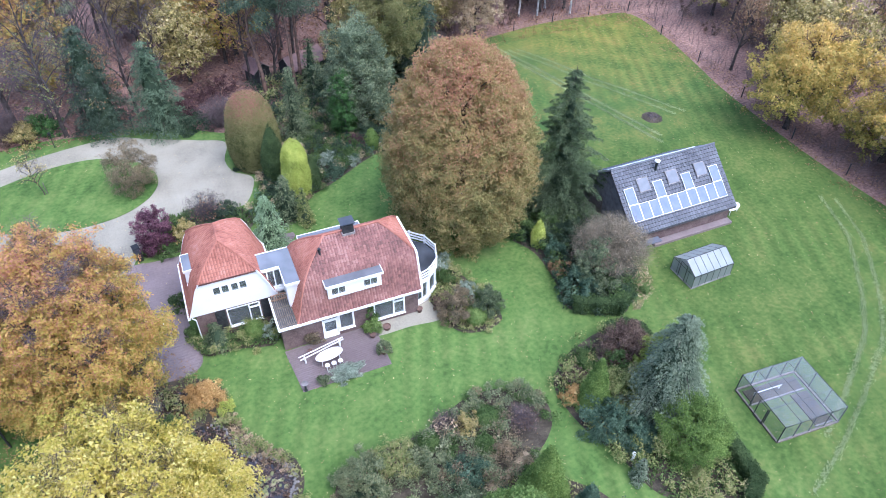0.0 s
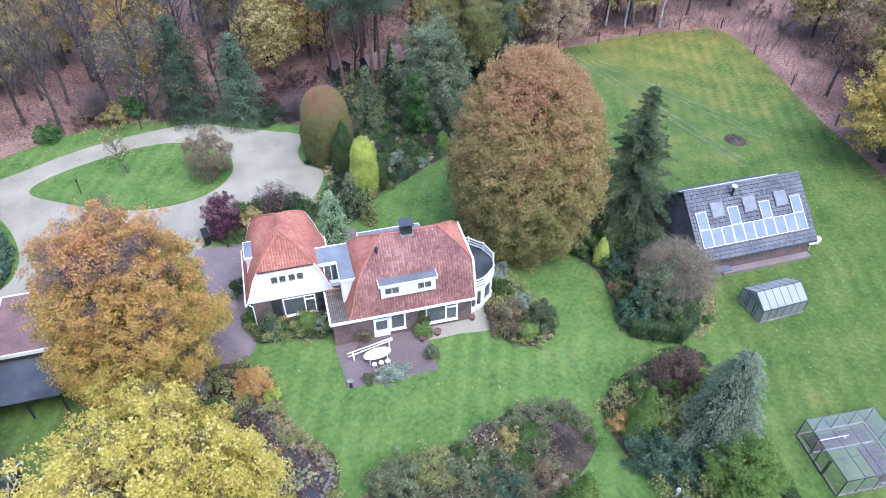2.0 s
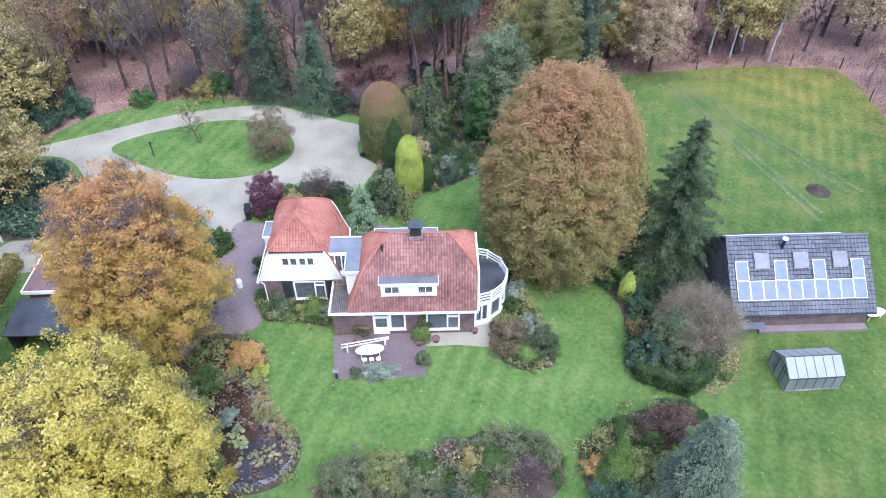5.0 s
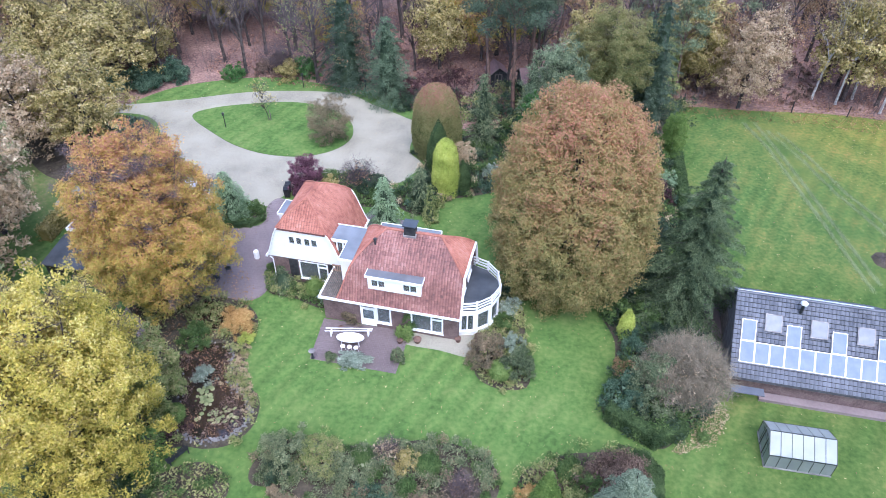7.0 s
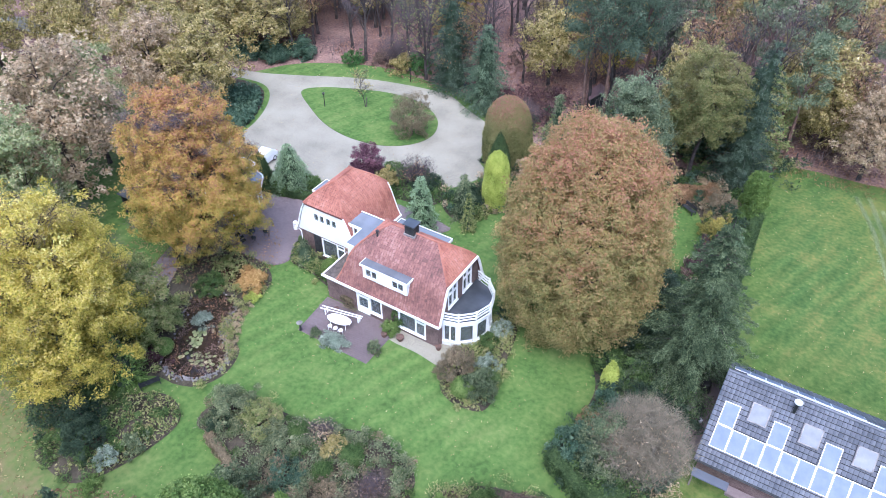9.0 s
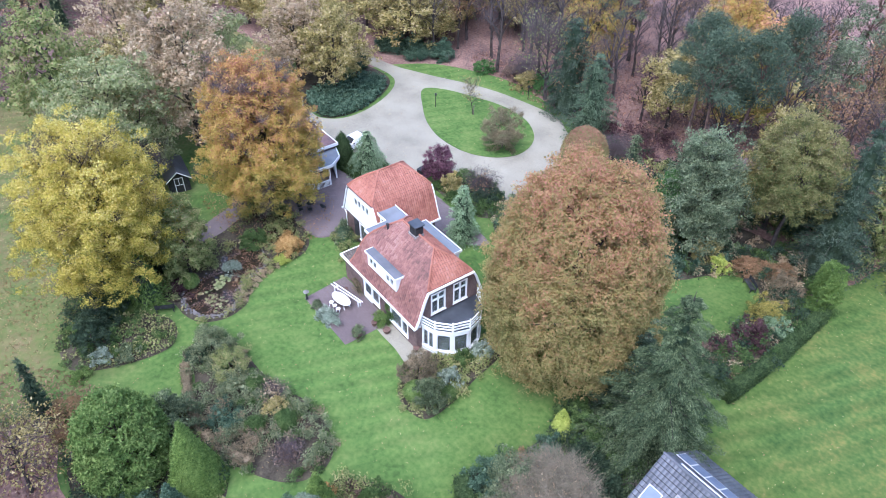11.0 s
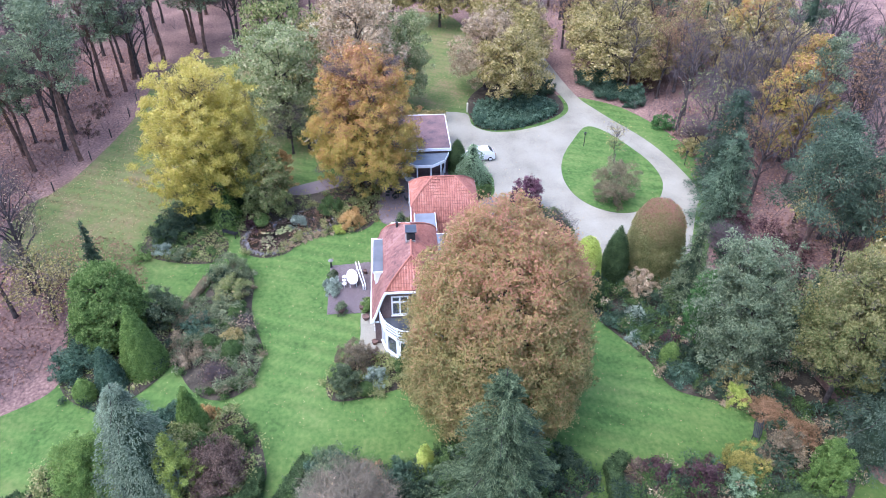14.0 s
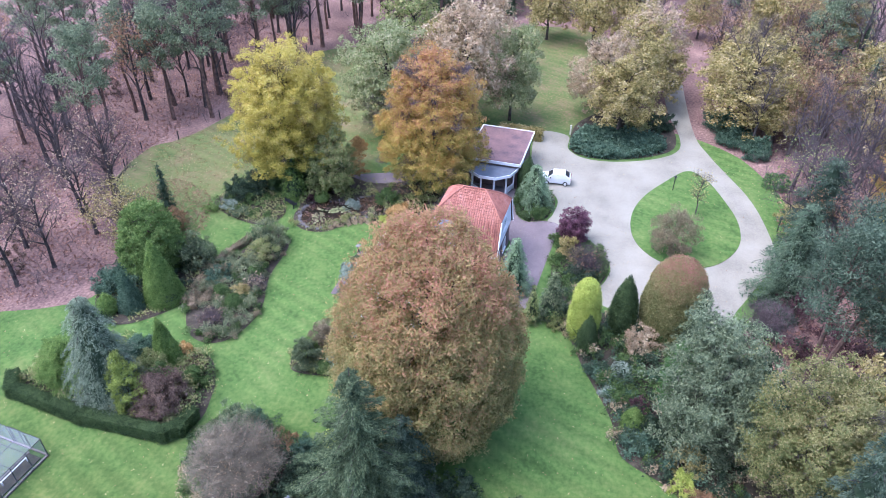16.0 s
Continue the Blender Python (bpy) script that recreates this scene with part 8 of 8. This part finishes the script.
def pot(x, y, r=0.25, h=0.4, label="dark glazed plant pot"):
    p = thing("plant_pot", pose(x, y, 0.05), label, "plant pot")
    part("bowl", Buf().lathe([(r * 0.7, 0), (r, h * 0.7), (r * 1.08, h), (r * 0.9, h), (r * 0.85, h * 0.85)], 14), M_CERAMIC, p)


for x, y, r in ((12.4, 34.7, 0.35), (13.6, 36.9, 0.32), (12.2, 36.6, 0.25), (7.0, 37.2, 0.2), (16.9, 37.5, 0.25)):
    pot(x, y, r)
bt = thing("bird_table", pose(5.55, 33.9, 0.05), "small stone birdbath lamp at the terrace corner", "bird bath")
part("column", Buf().lathe([(0.16, 0), (0.1, 0.1), (0.07, 0.7), (0.09, 0.75)], 10), M_DARK, bt)
part("basin", Buf().lathe([(0.08, 0.75), (0.26, 0.84), (0.27, 0.88), (0.2, 0.86)], 14), M_STONE, bt, "pale stone basin")


def bench(x, y, turn, label, group=""):
    b = thing("garden_bench", pose(x, y, 0.05, 0, 0, turn), label, "bench", group)
    for k in range(4):
        part("seat_slat", Buf().box(-0.8, 0.8, -0.25 + 0.13 * k, -0.15 + 0.13 * k, 0.42, 0.45), M_DARK, b)
    for k in range(3):
        part("back_slat", Buf().box(-0.8, 0.8, 0.27, 0.3, 0.52 + 0.14 * k, 0.62 + 0.14 * k), M_DARK, b)
    for s in (-0.72, 0.72):
        part("leg", Buf().box(s - 0.03, s + 0.03, -0.26, -0.2, 0, 0.6).box(s - 0.03, s + 0.03, 0.24, 0.3, 0, 0.92).box(s - 0.03, s + 0.03, -0.2, 0.24, 0.36, 0.41), M_DARK, b)


bench(-1.2, 23.5, 240, "dark wooden garden bench by the pond")
bench(30.6, 66.1, -35, "dark wooden bench below rusty shrubs")
sp = thing("garden_post", pose(24.4, 17.9, 0.05), "white stone figure post by the bed", "post")
part("shaft", Buf().lathe([(0.14, 0), (0.11, 0.3), (0.1, 0.75), (0.15, 0.8), (0.13, 0.95), (0.04, 1.0)], 10), M_WHITE, sp)


def fire_pit():
    root = thing("fire_pit", pose(54.9, 53.6, 0.04), "round heap of ash and charred branches in the meadow", "fire pit")
    part("ash_bed", Buf().lathe([(1.25, 0), (1.0, 0.1), (0.5, 0.2), (0.1, 0.22)], 18, None, 0.08, 3), M_SOIL, root)
    r_ = np.random.default_rng(3)
    for k in range(26):
        q, rr, a = r_.uniform(0, 6.3), r_.uniform(0, 0.8), r_.uniform(0, 6.3)
        x, y = rr * math.cos(q), rr * math.sin(q)
        part("branch", Buf().tube([(x - 0.5 * math.cos(a), y - 0.5 * math.sin(a), 0.12), (x + 0.5 * math.cos(a), y + 0.5 * math.sin(a), r_.uniform(0.2, 0.45))], [0.04, 0.02], 4), M_TWIG, root)


fire_pit()


def car():
    c = thing("car", pose(-13.7, 52.6, 0.05, 0, 0, 92), "small white hatchback parked on gravel", "car")
    L, W = 3.5, 1.6
    side = [(-1.72, 0.32), (-1.75, 0.6), (-1.68, 0.85), (-1.0, 0.96), (-0.42, 1.42), (0.95, 1.47), (1.55, 1.05), (1.72, 0.9), (1.75, 0.5), (1.68, 0.3)]
    b = Buf()
    n = len(side)
    rows = []
    for y, k in ((-0.80, 0.0), (-0.74, 0.05), (0.74, 0.05), (0.80, 0.0)):
        rows.append([(x, y * (0.86 if z > 1.0 else 1.0), z + (k if z > 0.8 else 0)) for x, z in side])
    vs = [p for r in rows for p in r]
    fs = [tuple(range(n)), tuple(range(3 * n, 4 * n))[::-1]]
    for r in range(3):
        fs += [(r * n + i, r * n + (i + 1) % n, (r + 1) * n + (i + 1) % n, (r + 1) * n + i) for i in range(n)]
    b.add(vs, fs)
    body = part("body", b, M_CARPAINT, c, "white painted body")
    for x in (-1.12, 1.12):
        for s in (-1, 1):
            w = part("wheel", Buf().tube([(x, s * 0.62, 0.3), (x, s * 0.815, 0.3)], 0.3, 18), M_RUBBER, c, "black tyre")
            part("rim", Buf().tube([(x, s * 0.8, 0.3), (x, s * 0.825, 0.3)], 0.18, 12), M_ALU, w, "silver wheel rim")
    for s in (-1, 1):
        y = s * 0.72
        part("side_window", Buf().add([(-0.75, s * 0.775, 1.0), (-0.38, s * 0.70, 1.36), (0.2, s * 0.70, 1.4), (0.2, s * 0.78, 1.0)], [(0, 1, 2, 3)]).add([(0.28, s * 0.78, 1.0), (0.28, s * 0.70, 1.4), (0.85, s * 0.70, 1.4), (1.25, s * 0.77, 1.05)], [(0, 1, 2, 3)]), M_BLACKPLASTIC, c, "dark side windows")
        part("headlight", Buf().box(-1.76, -1.66, s * 0.5 - 0.14, s * 0.5 + 0.14, 0.66, 0.8), M_ALU, c, "clear headlight")
        part("tail_light", Buf().box(1.68, 1.78, s * 0.66 - 0.07, s * 0.66 + 0.07, 0.7, 0.98), M_TILE, c, "red tail light")
        part("mirror", Buf().box(-0.75, -0.62, s * 0.82 - 0.07, s * 0.82 + 0.07, 0.95, 1.08), M_BLACKPLASTIC, c)
    part("windscreen", Buf().add([(-0.98, -0.66, 1.03), (-0.98, 0.66, 1.03), (-0.46, 0.58, 1.445), (-0.46, -0.58, 1.445)], [(0, 1, 2, 3)]), M_BLACKPLASTIC, c, "dark windscreen")
    part("rear_window", Buf().add([(1.05, -0.58, 1.46), (1.05, 0.58, 1.46), (1.52, 0.64, 1.13), (1.52, -0.64, 1.13)], [(0, 1, 2, 3)]), M_BLACKPLASTIC, c, "dark rear window")


car()


def dark_car():
    c = thing("trailer", pose(-19.6, 41.2, 0.03, 0, 0, 170), "dark covered trailer parked under trees", "trailer")
    part("body", Buf().box(-1.6, 1.6, -0.8, 0.8, 0.45, 1.5), M_BLACKPLASTIC, c, "dark tarpaulin cover")
    for s in (-1, 1):
        w = part("wheel", Buf().tube([(0.6, s * 0.82, 0.33), (0.6, s * 1.0, 0.33)], 0.33, 16), M_RUBBER, c, "black tyre")
        part("rim", Buf().tube([(0.6, s * 0.98, 0.33), (0.6, s * 1.01, 0.33)], 0.18, 12), M_ALU, w, "pale wheel rim")


dark_car()


def wheelie_bin(x, y, turn):
    b = thing("wheelie_bin", pose(x, y, 0.06, 0, 0, turn), "black plastic wheeled bin beside the purple shrub", "bin", "wheeled bins")
    part("body", Buf().add([(-0.24, -0.26, 0.05), (0.24, -0.26, 0.05), (0.24, 0.26, 0.05), (-0.24, 0.26, 0.05), (-0.29, -0.34, 1.0), (0.29, -0.34, 1.0), (0.29, 0.34, 1.0), (-0.29, 0.34, 1.0)],
                           [(3, 2, 1, 0), (0, 1, 5, 4), (1, 2, 6, 5), (2, 3, 7, 6), (3, 0, 4, 7), (4, 5, 6, 7)]), M_BLACKPLASTIC, b)
    part("lid", Buf().box(-0.31, 0.31, -0.37, 0.37, 1.0, 1.07), M_BLACKPLASTIC, b)


wheelie_bin(-3.6, 55.3, 10)
wheelie_bin(-3.5, 54.5, 14)


def small_cabin(x, y, turn, w, d, h, label, name="garden_hut", roof_m=None, trim=None):
    c = thing(name, pose(x, y, 0.0, 0, 0, turn), label, "hut")
    walls = Buf()
    top = lambda u: h + (w / 2 - abs(u)) * 0.8
    for a, yy in ((0, -d / 2), (180, d / 2)):
        wall_panel(walls, [-w / 2, 0, w / 2], 0, top, [(-0.4, 0.4, 0.05, 1.75)] if a == 0 else [], 0.1, pose(0, yy, 0, 0, 0, a))
    for a, xx in ((90, w / 2), (270, -w / 2)):
        wall_panel(walls, [-d / 2 + 0.1, d / 2 - 0.1], 0, lambda u: h, [], 0.1, pose(xx, 0, 0, 0, 0, a))
    part("wall", walls, M_DARK, c, "dark boarded wall")
    rf = Buf()
    for s in (-1, 1):
        rf.add([(0, -d / 2 - 0.25, h + w * 0.4 + 0.05), (0, d / 2 + 0.25, h + w * 0.4 + 0.05), (s * (w / 2 + 0.25), d / 2 + 0.25, h - 0.12), (s * (w / 2 + 0.25), -d / 2 - 0.25, h - 0.12),
                (0, -d / 2 - 0.25, h + w * 0.4 - 0.03), (0, d / 2 + 0.25, h + w * 0.4 - 0.03), (s * (w / 2 + 0.25), d / 2 + 0.25, h - 0.2), (s * (w / 2 + 0.25), -d / 2 - 0.25, h - 0.2)],
               [(0, 1, 2, 3), (7, 6, 5, 4), (0, 3, 7, 4), (1, 5, 6, 2), (2, 6, 7, 3)])
    part("roof", rf, roof_m or M_BITUMEN, c, "dark pitched roof")
    dm = pose(0, -d / 2, 0)
    dr = part("door", Buf().box(-0.4, 0.4, 0.02, 0.06, 0.05, 1.75, dm), M_DARK, c)
    part("door_frame", Buf().box(-0.48, -0.4, -0.03, 0.02, 0.05, 1.83, dm).box(0.4, 0.48, -0.03, 0.02, 0.05, 1.83, dm).box(-0.4, 0.4, -0.03, 0.02, 1.75, 1.83, dm).box(-0.4, 0.4, -0.02, 0.015, 0.9, 0.96, dm).box(-0.03, 0.03, -0.02, 0.015, 0.96, 1.75, dm), trim or M_WHITE, dr, "plain door trim")
    part("bargeboard", Buf().tube([(-w / 2 - 0.25, -d / 2 - 0.27, h - 0.16), (0, -d / 2 - 0.27, h + w * 0.4 + 0.02), (w / 2 + 0.25, -d / 2 - 0.27, h - 0.16)], 0.06, 4), trim or M_WHITE, c, "plain gable edge")


small_cabin(-20.2, 33.0, 78, 2.2, 4.6, 1.75, "small black garden hut with white trim")
small_cabin(15.4, 82.4, 20, 2.2, 2.2, 1.9, "small dark wooden hut in the wood", roof_m=M_REDROOF, trim=M_WOOD)
small_cabin(21.0, 81.5, -70, 3.0, 5.0, 2.0, "long dark shed in the wood with a leaf-covered roof", "wood_shed", M_REDROOF, M_WOOD)


def yard_chairs():
    spots = ((-6.6, 42.2, 20), (-5.6, 41.3, 140), (-7.3, 40.9, 260), (-6.2, 40.5, 80), (-5.1, 42.6, 200))
    for k, (x, y, a) in enumerate(spots):
        ch = thing("folding_chair", pose(x, y, 0.06, 0, 0, a), "dark metal folding chair on the paved yard", "chair", "chairs on the yard")
        part("seat", Buf().box(-0.22, 0.22, -0.2, 0.22, 0.43, 0.46), M_METAL, ch)
        part("backrest", Buf().box(-0.22, 0.22, 0.22, 0.25, 0.6, 0.88), M_METAL, ch)
        for sx in (-0.2, 0.2):
            part("leg", Buf().tube([(sx, 0.25, 0.88), (sx, -0.2, 0.0)], 0.016, 4), M_METAL, ch)
            part("leg", Buf().tube([(sx, -0.2, 0.45), (sx, 0.28, 0.0)], 0.016, 4), M_METAL, ch)
    t = thing("bistro_table", pose(-6.2, 41.7, 0.06), "small dark metal table on the paved yard", "table")
    part("tabletop", Buf().lathe([(0.4, 0.7), (0.42, 0.72), (0.4, 0.74)], 16), M_METAL, t)
    part("column", Buf().tube([(0, 0, 0), (0, 0, 0.7)], 0.04, 6), M_METAL, t)


yard_chairs()
bl = thing("water_butt", pose(-3.2, 44.8, 0.06), "white cylindrical container on the paving", "container")
part("barrel", Buf().lathe([(0.24, 0), (0.26, 0.1), (0.26, 0.8), (0.2, 0.9)], 16), M_WHITE, bl)
ot = thing("oval_table", pose(50.7, 36.0, 0.04, 0, 0, 10), "white oval table on grass beside the shed", "table")
part("tabletop", Buf().prism([(0.95 * math.cos(q), 0.5 * math.sin(q)) for q in (2 * math.pi * k / 18 for k in range(18))], 0.7, 0.74), M_WHITE, ot)
for x in (-0.6, 0.6):
    for y in (-0.25, 0.25):
        part("leg", Buf().tube([(x, y, 0), (x, y, 0.7)], 0.025, 6), M_WHITE, ot)
for x, y in ((-23.8, 49.6), (-26.6, 53.2)):
    bo = thing("gate_post", pose(x, y, 0.04), "cream-painted gate post beside the drive", "post", "gate posts")
    part("shaft", Buf().box(-0.1, 0.1, -0.1, 0.1, 0, 1.3), M_BOLLARD, bo)
    part("cap", Buf().box(-0.13, 0.13, -0.13, 0.13, 1.3, 1.36), M_BOLLARD, bo)
hb = thing("stone_edging", pose(0, 0, 0), "rough grey stones edging the pond", "stones", kind="stuff")
r_ = np.random.default_rng(8)
stones = Buf()
for k, (x, y) in enumerate(np.repeat(spline(POND, 12), 2, 0)):
    if x < -1.6 and k % 4:
        continue
    s = r_.uniform(0.05, 0.12)
    stones.lathe([(s * 0.8, -0.05), (s, 0.04), (s * 0.7, 0.11), (s * 0.2, 0.14)], 7, pose(x + 0.14 * r_.normal(), y + 0.14 * r_.normal(), 0.05), 0.2, k)
part("stone", stones, M_STONE, hb)
tr = thing("tyre", pose(37.3, 41.6, 0.07, 0, 0, 30), "old car tyre lying by the shed", "tyre")
part("ring", Buf().lathe([(0.2, 0.02), (0.32, 0.0), (0.34, 0.1), (0.32, 0.2), (0.2, 0.18)], 18), M_RUBBER, tr)


cb = thing("compost_bin", pose(37.2, 43.6, 0.07), "black plastic compost bin beside the shed", "bin")
part("body", Buf().lathe([(0.44, 0), (0.42, 0.4), (0.36, 0.85), (0.33, 0.9)], 14), M_BLACKPLASTIC, cb)
part("lid", Buf().lathe([(0.35, 0.9), (0.36, 0.95), (0.2, 1.02), (0.03, 1.05)], 14), M_BLACKPLASTIC, cb, "black domed lid")
bk = thing("bucket", pose(37.6, 40.4, 0.07), "small pale bucket on dark paving", "bucket")
part("body", Buf().lathe([(0.12, 0), (0.16, 0.28), (0.17, 0.3), (0.15, 0.3), (0.11, 0.03)], 12), M_ALU, bk)
part("handle", Buf().tube([(-0.16, 0, 0.29), (-0.1, 0, 0.4), (0.1, 0, 0.4), (0.16, 0, 0.29)], 0.008, 4), M_METAL, bk, "thin wire handle")


# ---- paving pieces last ----
def pavers(parent_name, outline, size, z, seed, material, limit=300):
    """Herringbone-like courses of brick pavers; the nearest are pieces of their own."""
    r_ = np.random.default_rng(seed)
    parent = bpy.data.objects[parent_name]
    o = np.array(outline, float)
    a, b = size
    mesh = Buf().box(-a / 2 + 0.006, a / 2 - 0.006, -b / 2 + 0.006, b / 2 - 0.006, 0, 0.03).mesh("paver", material)
    rest, count = Buf(), 0
    lo, hi = o.min(0), o.max(0)
    for i in range(int((hi[0] - lo[0]) / a) + 2):
        for j in range(int((hi[1] - lo[1]) / b) + 2):
            x, y = lo[0] + (i + 0.5 * (j % 2)) * a, lo[1] + j * b
            if not inside(np.array([(x, y), (x + a * 0.4, y), (x - a * 0.4, y), (x, y + b * 0.4), (x, y - b * 0.4)]), o).all():
                continue
            if count < limit:
                p = new("paver", mesh)
                p.parent = parent
                p.location = (x, y, z + 0.004 * r_.random())
                count += 1
            else:
                rest.box(x - a / 2 + 0.006, x + a / 2 - 0.006, y - b / 2 + 0.006, y + b / 2 - 0.006, z, z + 0.03 + 0.004 * r_.random())
    if rest.v:
        part("paver_field", rest, material, parent)["kind"] = "stuff"


pavers("terrace_base", [(5.2, 38.3), (5.3, 33.8), (12.5, 33.35), (12.8, 37.9)], (0.3, 0.2), 0.052, 3, M_TERRACE)
pavers("brick_yard", spline(BRICKYARD), (0.4, 0.3), 0.056, 4, M_PAVER)
